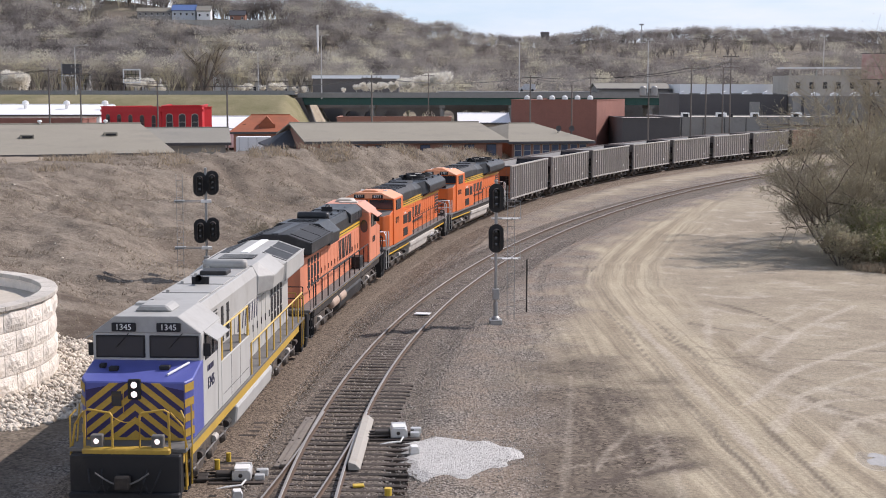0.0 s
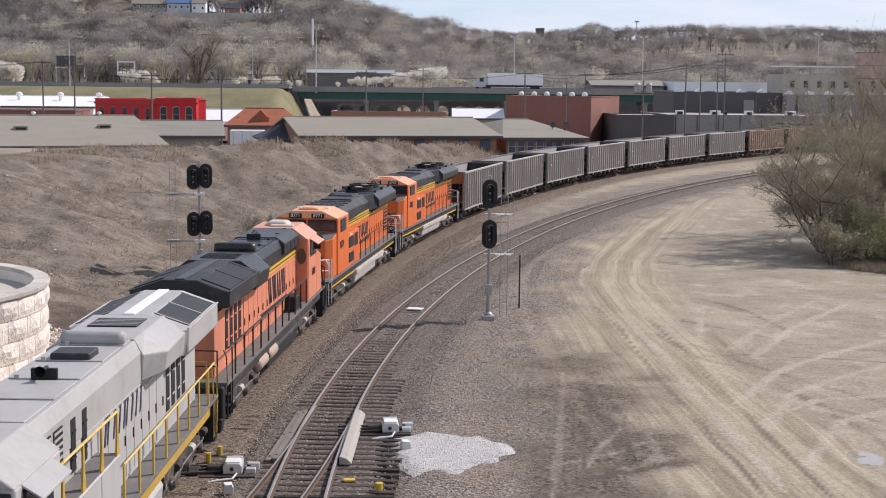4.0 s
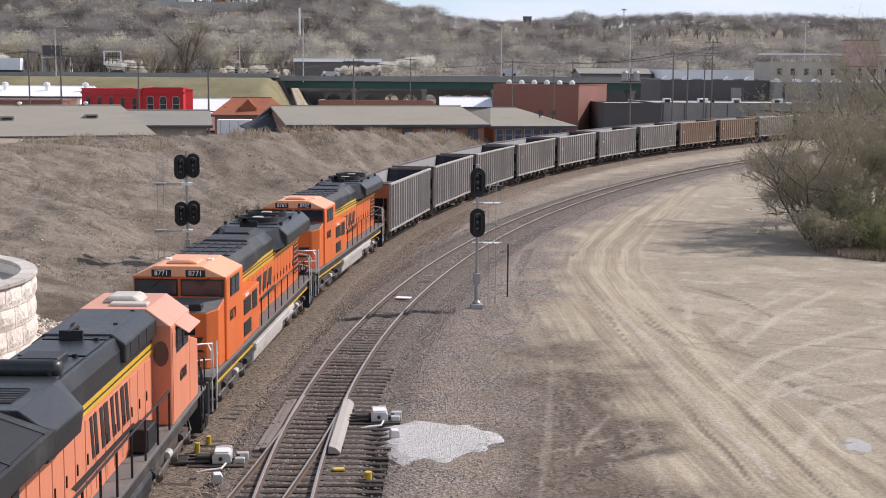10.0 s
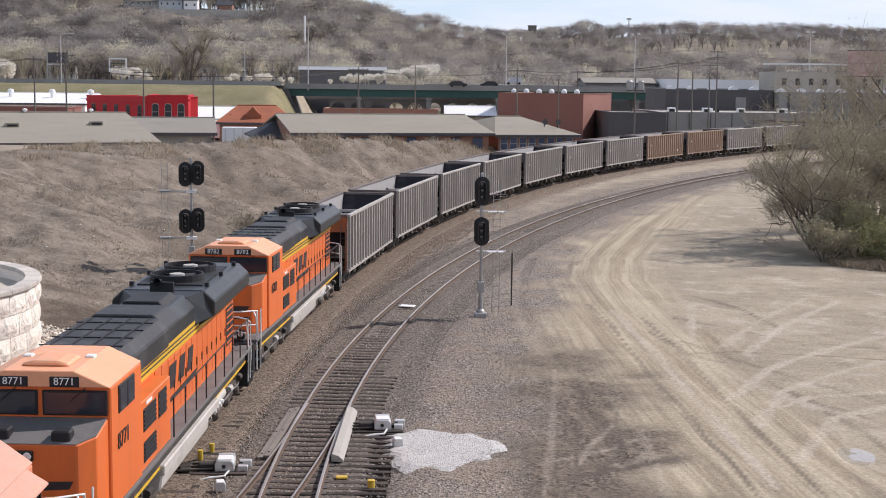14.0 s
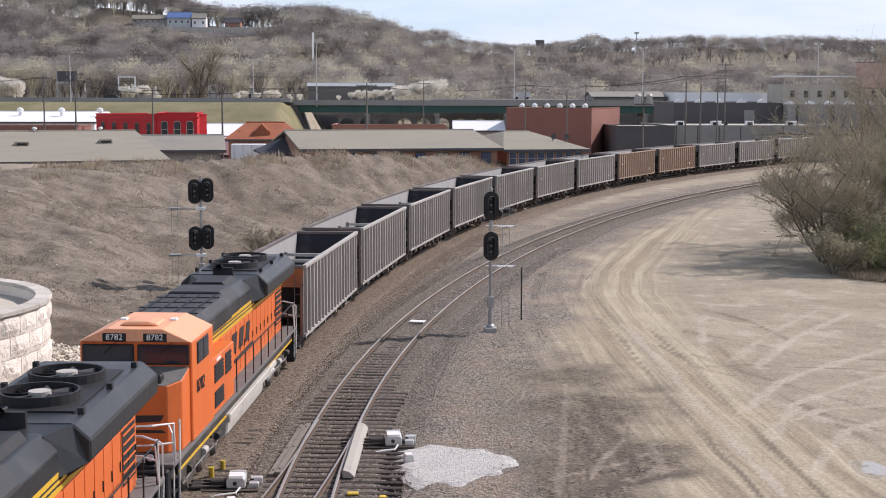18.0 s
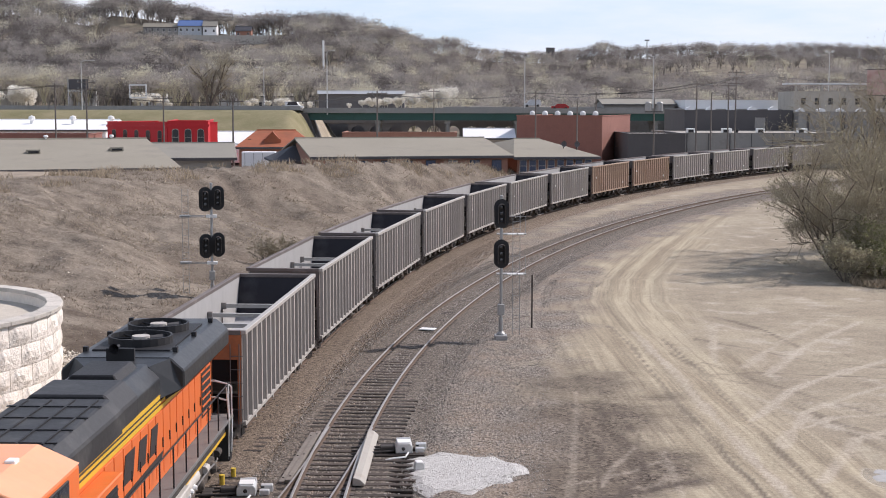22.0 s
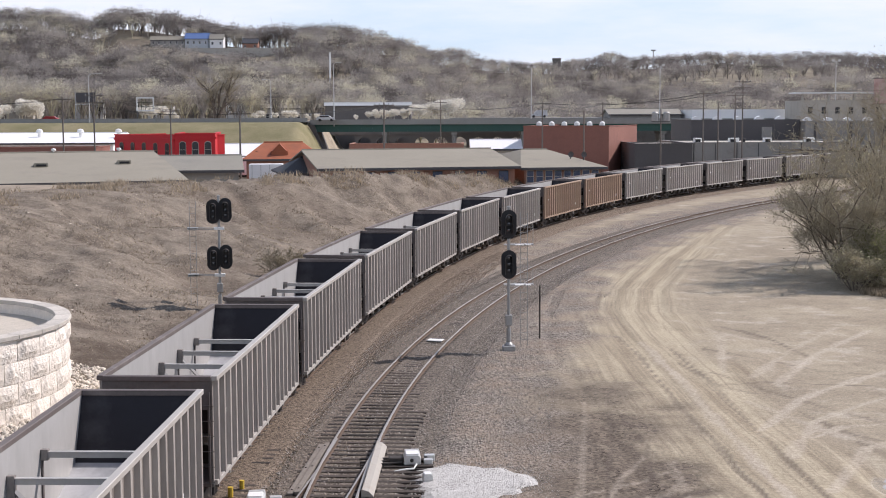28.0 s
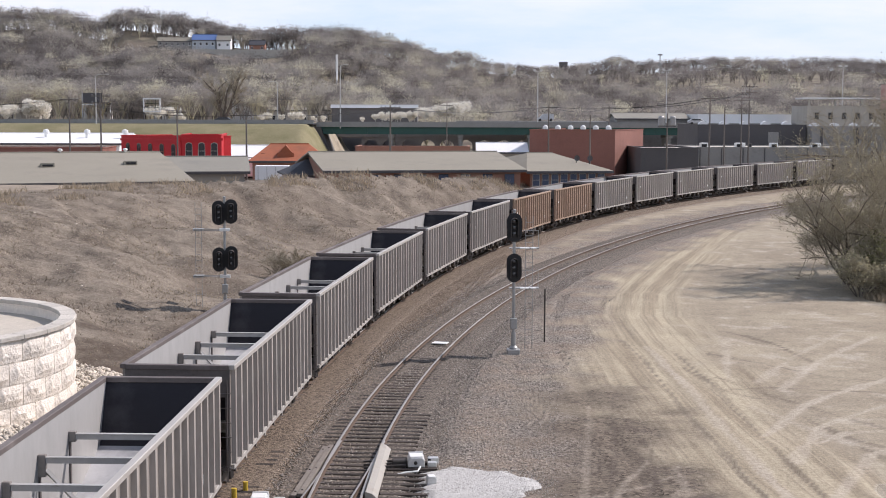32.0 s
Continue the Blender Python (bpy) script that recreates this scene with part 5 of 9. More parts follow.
    part("wing_rise", loft([[(-1.5, wy, fz), (1.5, wy, fz), (1.58, wy, 4.42), (0.55, wy, 4.78), (-0.55, wy, 4.78), (-1.58, wy, 4.42)],
                             [(-1.1, wy - 0.6, fz), (1.1, wy - 0.6, fz), (1.1, wy - 0.6, 4.32), (0.5, wy - 0.6, 4.72), (-0.5, wy - 0.6, 4.72), (-1.1, wy - 0.6, 4.32)]]), s["wing"], ob)
    rot = math.atan2(0.36, 1.03)
    for sx in (-1, 1):
        part("radiator_screen", Geo().slab((sx * 1.06, (wy + 10.35) / 2, 4.606), (0.92, 10.35 - wy - 0.7, 0.03), Euler((0, sx * rot, 0)).to_matrix()), s["screen"], ob)
        for k in range(3):
            part("screen_bar", Geo().slab((sx * 1.06, wy + 0.4 + k * (10.35 - wy - 0.8) / 2, 4.622), (0.98, 0.07, 0.03), Euler((0, sx * rot, 0)).to_matrix()), s["wing"], ob)
        part("wing_lip", Geo().tube([(sx * 1.58, wy, 4.43), (sx * 1.58, 10.35, 4.43)], 0.03, 5), s["wing"], ob)
    part("roof_beam", Geo().box(-0.16, 0.16, wy, 10.3, 4.76, 4.82), s["beam"], ob, bevel=0.02)
    # side railings
    for sx in (-1, 1):
        ys = [-1.0 + 1.45 * k for k in range(8)] if sx > 0 else [-5.3 + 1.45 * k for k in range(11)]
        railing(ob, "handrail", M["rail_gold"] if s["chevrons"] else s["rail"], [(sx * 1.5, ys[0]), (sx * 1.5, 10.2)], 1.62, 2.66, [] if s["chevrons"] else [(sx * 1.5, y) for y in ys], r=0.028)
        if s["chevrons"]:
            for y in ys:
                part("stanchion", Geo().box(sx * 1.5 - 0.02, sx * 1.5 + 0.02, y - 0.055, y + 0.055, 1.50, 2.66), s["rail"], ob)
    for k in range(2):
        part("air_reservoir", Geo().lathe((-1.28, 4.1 if k else 2.2, 1.0), "y", [(0, -0.8), (0.2, -0.75), (0.26, -0.6), (0.26, 0.6), (0.2, 0.75), (0, 0.8)], 14), M["tank_brown"] if s["band"] else M["tank_grey"], ob, smooth=True)
    for y0, y1 in s["mark_spans"]:
        for sx in (-1, 1):
            bars(ob, "emblem", sx * 1.005, [(y0, y1)], s["mark_z"][0], s["mark_z"][1], s["ink"], 0.2)
    if s["band"]:
        for sx in (-1, 1):
            part("emblem_sweep", Geo().prism([(-3.6, 2.2), (2.0, 2.2), (2.4, 2.38), (-3.3, 2.32)], "x", *sorted((sx * 1.003, sx * 1.014))), s["ink"], ob)
    return ob


def sd_engine(label, number):
    """Angular wide-cab engine with a flared radiator roof and two big fans."""
    ob = thing("locomotive", None, None, label, "locomotive", "engines of the coal train")
    half = 11.15
    og, dk = M["orange"], M["dark_green"]
    loco_base(ob, half, M["under"], M["deck_grey"], M["tank_grey"], M["chrome"], M["black"])
    ring = [(-1.45, -8.25), (-1.45, -9.25), (-1.12, -9.62), (1.12, -9.62), (1.45, -9.25), (1.45, -8.25)]
    zt = [3.68, 3.50, 3.40, 3.40, 3.50, 3.68]
    part("nose", loft([[(x, y, 1.62) for x, y in ring], [(x, y, z) for (x, y), z in zip(ring, zt)]]), og, ob, bevel=0.03)
    part("nose_top", loft([[(-1.43, -8.3, 3.672), (-1.43, -9.24, 3.503), (-1.1, -9.6, 3.405), (1.1, -9.6, 3.405), (1.43, -9.24, 3.503), (1.43, -8.3, 3.672)], [(-1.43, -8.3, 3.69), (-1.43, -9.24, 3.52), (-1.1, -9.6, 3.42), (1.1, -9.6, 3.42), (1.43, -9.24, 3.52), (1.43, -8.3, 3.69)]]), M["deck_grey"], ob)
    part("nose_box", Geo().box(-0.75, -0.35, -9.45, -9.1, 3.42, 3.68), M["black"], ob, bevel=0.03)
    part("nose_box", Geo().box(0.55, 0.95, -9.5, -9.15, 3.40, 3.66), M["black"], ob, bevel=0.03)
    part("cab", Geo().prism(roofed(1.52, 1.62, 4.34, 0.75, 4.66), "y", -8.35, -5.6), og, ob, bevel=0.03)
    part("cab_roof", Geo().prism([(-1.535, 4.355), (1.535, 4.355), (0.76, 4.71), (-0.76, 4.71)], "y", -8.46, -5.56), M["sunlit_orange"], ob, bevel=0.02)
    windows_front(ob, -8.37, 3.78, 4.23, [(-1.40, -0.10), (0.10, 1.40)])
    for sx in (-1, 1):
        window_side(ob, sx * 1.52, -7.7, -7.1, 3.68, 4.2)
        window_side(ob, sx * 1.52, -7.0, -6.4, 3.68, 4.2)
    number_board(ob, -0.55, -8.42, 4.48, number)
    number_board(ob, 0.55, -8.42, 4.48, number)
    hb = part("headlight_box", Geo().box(-0.22, 0.22, -9.70, -9.6, 3.06, 3.28), M["black"], ob, bevel=0.02)
    for x in (-0.11, 0.11):
        part("headlight", Geo().lathe((x, -9.71, 3.17), "y", [(0.0, -0.015), (0.08, -0.01), (0.09, 0.0), (0, 0.02)], 12), M["chrome"], hb)
    for sx in (-1, 1):
        side_text(ob, number, 0.52, sx * 1.535, -7.35, 3.0, M["mark"])
        db = part("ditch_light_box", Geo().box(sx * 0.95 - 0.14, sx * 0.95 + 0.14, -10.75, -10.55, 1.64, 1.94), M["black"], ob, bevel=0.02)
        part("ditch_light", Geo().lathe((sx * 0.95, -10.76, 1.8), "y", [(0.0, -0.015), (0.085, -0.01), (0.1, 0.0), (0, 0.02)], 12), M["chrome"], db)
    # emblem on the nose: two dark swept strokes
    for x0, x1, z0 in ((-1.0, -0.12, 2.35), (0.1, 0.95, 2.42)):
        part("emblem", Geo().prism([(x0, z0), (x1, z0 + 0.05), (x1 + 0.1, z0 + 0.22), (x0 + 0.1, z0 + 0.2)], "y", -9.635, -9.618), M["mark"], ob)
    part("emblem_sweep", Geo().prism([(-1.1, 2.16), (1.1, 2.16), (1.0, 2.24), (-1.0, 2.24)], "y", -9.635, -9.618), M["mark"], ob)
    part("air_conditioner", Geo().prism([(-0.55, 4.70), (0.55, 4.70), (0.46, 4.78), (0.25, 4.83), (-0.25, 4.83), (-0.46, 4.78)], "y", -8.0, -7.0), M["sunlit_orange"], ob, bevel=0.05)
    for x in (-0.7, 0.7):
        part("antenna", Geo().box(x - 0.1, x + 0.1, -7.0, -6.75, 4.6, 4.76), M["white"], ob, bevel=0.02)
    # hood
    part("hood", Geo().box(-1.02, 1.02, -5.6, 9.9, 1.62, 3.56), og, ob, bevel=0.02)
    part("hood_top", Geo().prism(roofed(1.05, 3.50, 4.2, 0.72, 4.55), "y", -5.55, 3.2), dk, ob, bevel=0.02)
    for sx in (-1, 1):
        for z0, z1 in ((3.42, 3.52), (3.58, 3.64), (3.70, 3.80)):
            part("stripe", Geo().box(*sorted((sx * 1.05, sx * 1.062)), -5.5, 10.0, z0, z1), M["stripe"], ob)
        part("stripe", Geo().box(*sorted((sx * 1.42, sx * 1.432)), -10.4, 10.4, 1.14, 1.22), M["stripe"], ob)
        part("side_cabinet", Geo().box(*sorted((sx * 1.02, sx * 1.46)), -5.55, -2.2, 1.62, 3.3), og, ob, bevel=0.025)
        louvres(ob, sx * 1.46, -5.2, -3.9, 2.55, 3.1, M["grille"], 5)
        louvres(ob, sx * 1.46, -5.2, -3.9, 1.8, 2.3, M["grille"], 5)
        louvres(ob, sx * 1.46, -3.6, -2.7, 2.5, 3.15, M["grille"], 4)
        bars(ob, "nameplate", sx * 1.462, [(-4.9, -4.3)], 3.16, 3.24, M["white"])
        hood_doors(ob, sx * 1.02, -2.1, 9.9, 1.75, 3.35, 0.8, og)
        for a, b in ((-0.6, 0.55), (0.75, 1.75), (1.95, 2.9)):
            part("emblem", Geo().prism([(a, 2.50), (b - 0.25, 2.50), (b, 3.15), (a + 0.25, 3.15)], "x", *sorted((sx * 1.045, sx * 1.056))), M["mark"], ob)
        part("emblem_sweep", Geo().prism([(-1.6, 2.12), (3.2, 2.18), (3.5, 2.34), (-1.3, 2.25)], "x", *sorted((sx * 1.045, sx * 1.056))), M["mark"], ob)
        louvres(ob, sx * 1.045, 8.4, 9.7, 2.0, 3.3, M["orange"], 6, "rear_louvre")
    part("inverter_top", Geo().prism(roofed(1.22, 3.84, 4.35, 0.95, 4.62), "y", -5.5, -1.2), M["dusty_black"], ob, bevel=0.04)
    for k in range(4):
        part("roof_seam", Geo().box(-1.0, 1.0, -5.2 + k * 1.05, -5.14 + k * 1.05, 4.62, 4.645), M["black"], ob)
        part("roof_rib", Geo().box(-0.75 + k * 0.5 - 0.02, -0.75 + k * 0.5 + 0.02, -5.3, -1.4, 4.62, 4.65), M["black"], ob)
    part("intake_box", Geo().prism(roofed(1.14, 3.84, 4.3, 0.8, 4.68), "y", -1.1, 0.6), M["dusty_black"], ob, bevel=0.04)
    part("exhaust_silencer", Geo().prism([(-0.7, 4.42), (0.7, 4.42), (0.5, 4.72), (-0.5, 4.72)], "y", 0.9, 2.7), M["black"], ob, bevel=0.03)
    hn = part("horn", Geo().lathe((-0.1, 3.5, 4.9), "y", [(0.0, 0.3), (0.04, 0.28), (0.05, 0.0), (0.13, -0.2)], 10), M["black"], ob)
    part("horn_bracket", Geo().box(-0.35, 0.35, 3.5, 3.62, 4.4, 4.88), M["black"], hn)
    # flared radiator roof
    pr = [(-1.06, 3.55), (1.06, 3.55), (1.55, 3.88), (1.55, 4.30), (1.2, 4.62), (-1.2, 4.62), (-1.55, 4.30), (-1.55, 3.88)]
    part("radiator_roof", Geo().prism(pr, "y", 3.7, 10.1), dk, ob, bevel=0.04)
    part("roof_front", loft([[(-1.5, 3.72, 3.85), (1.5, 3.72, 3.85), (1.2, 3.72, 4.6), (-1.2, 3.72, 4.6)], [(-1.06, 3.1, 3.7), (1.06, 3.1, 3.7), (0.8, 3.1, 4.5), (-0.8, 3.1, 4.5)]]), dk, ob)
    for y in (5.7, 7.8):
        fan(ob, 0, y, 4.62, 0.78)
    part("fan_well", Geo().box(-1.0, 1.0, 4.6, 8.9, 4.62, 4.66), M["black"], ob)
    for sx in (-1, 1):
        for k in range(3):
            part("lift_eye", Geo().box(sx * 1.15 - 0.06, sx * 1.15 + 0.06, 4.5 + k * 2.4, 4.66 + k * 2.4, 4.6, 4.74), M["black"], ob)
        ys = [-2.0 + 1.5 * k for k in range(9)]
        railing(ob, "handrail", M["black"], [(sx * 1.5, ys[0]), (sx * 1.5, 10.3)], 1.62, 2.66, [(sx * 1.5, y) for y in ys], r=0.02)
    # end railings
    for sy in (-1, 1):
        for sx in (-1, 1):
            part("end_rail", Geo().tube([(sx * 1.48, sy * 10.3, 1.62), (sx * 1.46, sy * 10.35, 2.6), (sx * 1.0, sy * 10.75, 2.62), (sx * 0.45, sy * 10.8, 2.6), (sx * 0.45, sy * 10.8, 1.62)], 0.034, 6), M["chrome"], ob)
            part("end_rail", Geo().tube([(sx * 1.46, sy * 10.35, 2.1), (sx * 1.0, sy * 10.75, 2.12), (sx * 0.45, sy * 10.8, 2.1)], 0.026, 6), M["chrome"], ob)
        part("anticlimber", Geo().box(-1.1, 1.1, *sorted((sy * 10.55, sy * 10.85)), 1.42, 1.62), M["black"], ob, bevel=0.03)
    # air gear on the sill
    for sx in (-1, 1):
        part("air_reservoir", Geo().lathe((sx * 1.3, 5.0, 1.05), "y", [(0, -1.0), (0.16, -0.95), (0.2, -0.8), (0.2, 0.8), (0.16, 0.95), (0, 1.0)], 12), M["tank_grey"], ob, smooth=True)
        for k in range(4):
            part("valve", Geo().lathe((sx * 1.45, 3.7 + k * 0.42, 0.95), "x", [(0, -0.12), (0.09, -0.12), (0.12, 0.0), (0.06, 0.12), (0, 0.12)], 8), M["chrome"], ob)
        part("tank_top", Geo().box(*sorted((sx * 1.18, sx * 1.56)), -3.4, 4.2, 0.98, 1.24), M["tank_grey"], ob, bevel=0.03)
    return ob


lead = gevo("silver-grey lead engine with a violet nose and yellow chevrons", dict(
    sill=M["gold"], deck=M["deck_grey"], tank=M["loco_grey"], rail=M["gold"], step=M["black"], body=M["loco_grey"], roof=M["loco_roof"], nose=[M["violet"]], chevrons=True, cab=M["loco_grey"], cab_roof=M["loco_roof"], cooler=M["loco_roof"],
    number="1345", ink=M["blue_mark"], lit=True, band=False, cabinet=M["loco_grey"], wing=M["loco_roof"], screen=M["dusty_black"], beam=M["white"], post=0.035,
    fascia=3.72, wing_y=5.9,
    mark_spans=[(-0.75, -0.62), (-0.5, -0.40), (0.05, 0.15), (0.55, 0.65), (1.0, 1.1), (1.25, 1.35), (1.75, 1.85), (2.2, 2.3), (2.65, 2.75)], mark_z=(2.95, 3.58)))
second = gevo("faded orange engine with a dark hood, coupled back to front", dict(
    sill=M["under"], deck=M["deck_grey"], tank=M["dusty_black"], rail=M["black"], step=M["black"], body=M["orange_old"], roof=M["dark_green"], nose=[M["orange_old"]], chevrons=False, cab=M["orange_old"], cab_roof=M["salmon"], cooler=M["cooler"],
    number="6008", ink=M["mark"], lit=False, band=True, cabinet=M["orange_old"], wing=M["dusty_black"], screen=M["grille"], beam=M["dark_green"], post=0.02,
    fascia=3.92, wing_y=5.5,
    mark_spans=[(-2.95, -2.68), (-2.55, -2.22), (-1.95, -1.72), (-1.5, -1.25), (-0.98, -0.6), (-0.5, -0.25), (0.05, 0.3), (0.42, 0.62)], mark_z=(2.5, 3.48)))
third = sd_engine("bright orange engine with a dark roof and black nose emblem", "8771")
fourth = sd_engine("bright orange engine with a dark roof next to the first hopper", "8782")
off = -(CAR_PITCH / 2 + 22.63 / 2)
TRAIN.append((fourth, off, 6.75, False))
TRAIN.append((third, off - 22.63, 6.75, False))
TRAIN.append((second, off - 22.63 - 22.465, 6.75, True))
TRAIN.append((lead, off - 22.63 - 22.465 - 22.3 - 0.5, 6.75, False))


# ---- trackside ----
M.update({
    "stone_block": mat("stone_block", (0.80, 0.735, 0.655), 0.9, 0, 0.14, 1.2, 6, bump=0.8, bscale=5, stain=(0.60, 0.47, 0.37), amount=0.22, sscale=0.6, rnd=0.55),
    "cap_stone": mat("cap_stone", (0.50, 0.465, 0.415), 0.9, 0, 0.18, 1.2, 6, bump=0.5, bscale=6, stain=(0.30, 0.26, 0.22), amount=0.3, sscale=1.0, rnd=0.6),
    "rubble": mat("rubble", (0.60, 0.54, 0.46), 0.95, 0, 0.25, 2, 9, bump=0.4, bscale=12, island=1.0),
    "sand": mat("sand", (0.50, 0.45, 0.38), 0.95, 0, 0.15, 0.8, 5, bump=0.3, bscale=9),
    "loose_stone": mat("loose_stone", (0.31, 0.28, 0.248), 0.95, 0, 0.3, 2, 9, bump=0.2, bscale=20, island=1.5),
    "brown_stone": mat("brown_stone", (0.265, 0.212, 0.165), 0.95, 0, 0.3, 2, 9, bump=0.2, bscale=20, island=1.5),
    "white_stone": mat("white_stone", (0.38, 0.365, 0.34), 0.9, 0, 0.2, 2, 9, bump=0.2, bscale=20, island=1.0),
    "plank_wood": mat("plank_wood", (0.215, 0.190, 0.165), 0.9, 0, 0.3, 1, 14, bump=0.3, bscale=10, stain=(0.11, 0.09, 0.075), amount=0.35, sscale=2),
    "galv": mat("galv", (0.34, 0.34, 0.335), 0.5, 0.4, 0.12, 2, 10, stain=(0.25, 0.22, 0.2), amount=0.2),
    "dark_steel": mat("dark_steel", (0.06, 0.052, 0.047), 0.7, 0.3, 0.2, 2, 10),
    "bark": mat("bark", (0.150, 0.122, 0.100), 0.95, 0, 0.3, 2, 10, bump=0.5, bscale=18),
    "twig": mat("twig", (0.43, 0.385, 0.30), 0.95, 0, 0.25, 0.8, 4, bump=0, island=0.6),
    "bud": mat("bud", (0.47, 0.43, 0.29), 0.9, 0, 0.25, 0.5, 3, bump=0, island=0.8),
    "weed": mat("weed", (0.370, 0.305, 0.225), 0.95, 0, 0.3, 0.5, 3, bump=0, island=1.0),
    "green_weed": mat("green_weed", (0.205, 0.215, 0.095), 0.95, 0, 0.3, 0.5, 3, bump=0, island=0.8),
    "brush": mat("brush", (0.235, 0.19, 0.148), 0.95, 0, 0.3, 0.5, 3, bump=0, island=1.0),
    "dead_grass": mat("dead_grass", (0.340, 0.288, 0.222), 0.95, 0, 0.3, 0.4, 3, bump=0, island=1.0),
})


def stones(name, n, place, size, mtl, label, category, seed, flat=0.7):
    """Many small angular stones in one mesh; place(rng, n) gives x, y and the ground's height."""
    rs = np.random.RandomState(seed)
    x, y, z = place(rs, n)
    n = len(x)
    base = np.array([(1, 0, 0), (-1, 0, 0), (0, 1, 0), (0, -1, 0), (0, 0, 1), (0, 0, -1)], float)
    tri = np.array([(0, 2, 4), (2, 1, 4), (1, 3, 4), (3, 0, 4), (2, 0, 5), (1, 2, 5), (3, 1, 5), (0, 3, 5)])
    s = size[0] + (size[1] - size[0]) * rs.rand(n) ** 2
    v = base[None] * (0.6 + 0.8 * rs.rand(n, 6, 1)) + (rs.rand(n, 6, 3) - 0.5) * 0.5
    v[..., 2] *= flat
    a = rs.rand(n) * 6.28
    c, sn = np.cos(a)[:, None], np.sin(a)[:, None]
    vx, vy = v[..., 0] * c - v[..., 1] * sn, v[..., 0] * sn + v[..., 1] * c
    P = np.stack([vx * s[:, None] + x[:, None], vy * s[:, None] + y[:, None], v[..., 2] * s[:, None] + z[:, None] + s[:, None] * 0.15], -1).reshape(-1, 3)
    F = (tri[None] + (np.arange(n) * 6)[:, None, None]).reshape(-1, 3)
    return tagged(new(name, tri_mesh(name, P, F, mtl)), label, category, kind="stuff")


def tri_mesh(name, P, F, mtl):
    me = bpy.data.meshes.new(name)
    me.vertices.add(len(P))
    me.vertices.foreach_set("co", np.asarray(P, np.float32).ravel())
    k = F.shape[1]
    me.loops.add(F.size)
    me.loops.foreach_set("vertex_index", F.astype(np.int32).ravel())
    me.polygons.add(len(F))
    me.polygons.foreach_set("loop_start", np.arange(0, F.size, k))
    me.update()
    me.validate()
    me.materials.append(mtl)
    return me


def beside(tr, s0, s1, lo, hi, top=None):
    def place(rs, n):
        s = s0 + (s1 - s0) * rs.rand(n)
        o = lo + (hi - lo) * rs.rand(n)
        x, y, h = on_track(tr, s, o)
        return x, y, np.full(n, top) if top is not None else ground_z(x, y)
    return place


def beside_soft(tr, s0, s1, lo, hi):
    """Thins out away from the track."""
    def place(rs, n):
        s = s0 + (s1 - s0) * rs.rand(n)
        o = lo + (hi - lo) * rs.rand(n) ** 2.2
        x, y, h = on_track(tr, s, o)
        return x, y, ground_z(x, y)
    return place


stones("ballast_stones", 26000, beside(MAIN, -12, 66, -2.4, 4.2, 0.0), (0.022, 0.05), M["brown_stone"], "loose brown ballast stones along the main track", "ballast", 1, 0.75)
stones("ballast_stones", 22000, beside(SIDE, -10, 60, -2.9, 2.9, -0.01), (0.022, 0.05), M["loose_stone"], "loose grey-brown ballast stones along the side track", "ballast", 2, 0.75)
stones("ballast_stones", 15000, beside_soft(SIDE, -8, 46, 2.5, 6.6), (0.018, 0.042), M["loose_stone"], "grey gravel scattered beside the curved side track", "gravel", 3, 0.7)


def pad_place(rs, n):
    a, r = rs.rand(n) * 6.283, np.sqrt(rs.rand(n))
    r = r * (0.95 + 0.14 * np.sin(a * 3 + 1) + 0.10 * rs.rand(n))
    return 0.65 + 2.1 * r * np.cos(a), 41.9 + 2.9 * r * np.sin(a), np.where(r > 0.85, -0.02, 0.045)


pad = Geo()
lobe = [0.92 + 0.1 * math.sin(3 * a + 1) + 0.05 * math.sin(8 * a) + 0.04 * math.sin(13 * a + 2) for a in [2 * math.pi * k / 40 for k in range(40)]]
ring = [(0.55 + 2.05 * q * math.cos(2 * math.pi * k / 40), 41.9 + 2.75 * q * math.sin(2 * math.pi * k / 40)) for k, q in enumerate(lobe)]
pad.add([(x, y, -0.06) for x, y in ring] + [(0.55 + (x - 0.55) * 0.8, 41.9 + (y - 41.9) * 0.8, 0.045) for x, y in ring], [(i, (i + 1) % 40, 40 + (i + 1) % 40, 40 + i) for i in range(40)] + [tuple(range(40, 80))])
thing("gravel_pad", pad, M["white_gravel"], "pale white gravel pad beside the switch machine", "gravel", kind="structure")
stones("pad_stones", 2200, pad_place, (0.01, 0.022), M["white_stone"], "pale crushed stones on the gravel pad", "gravel", 4)

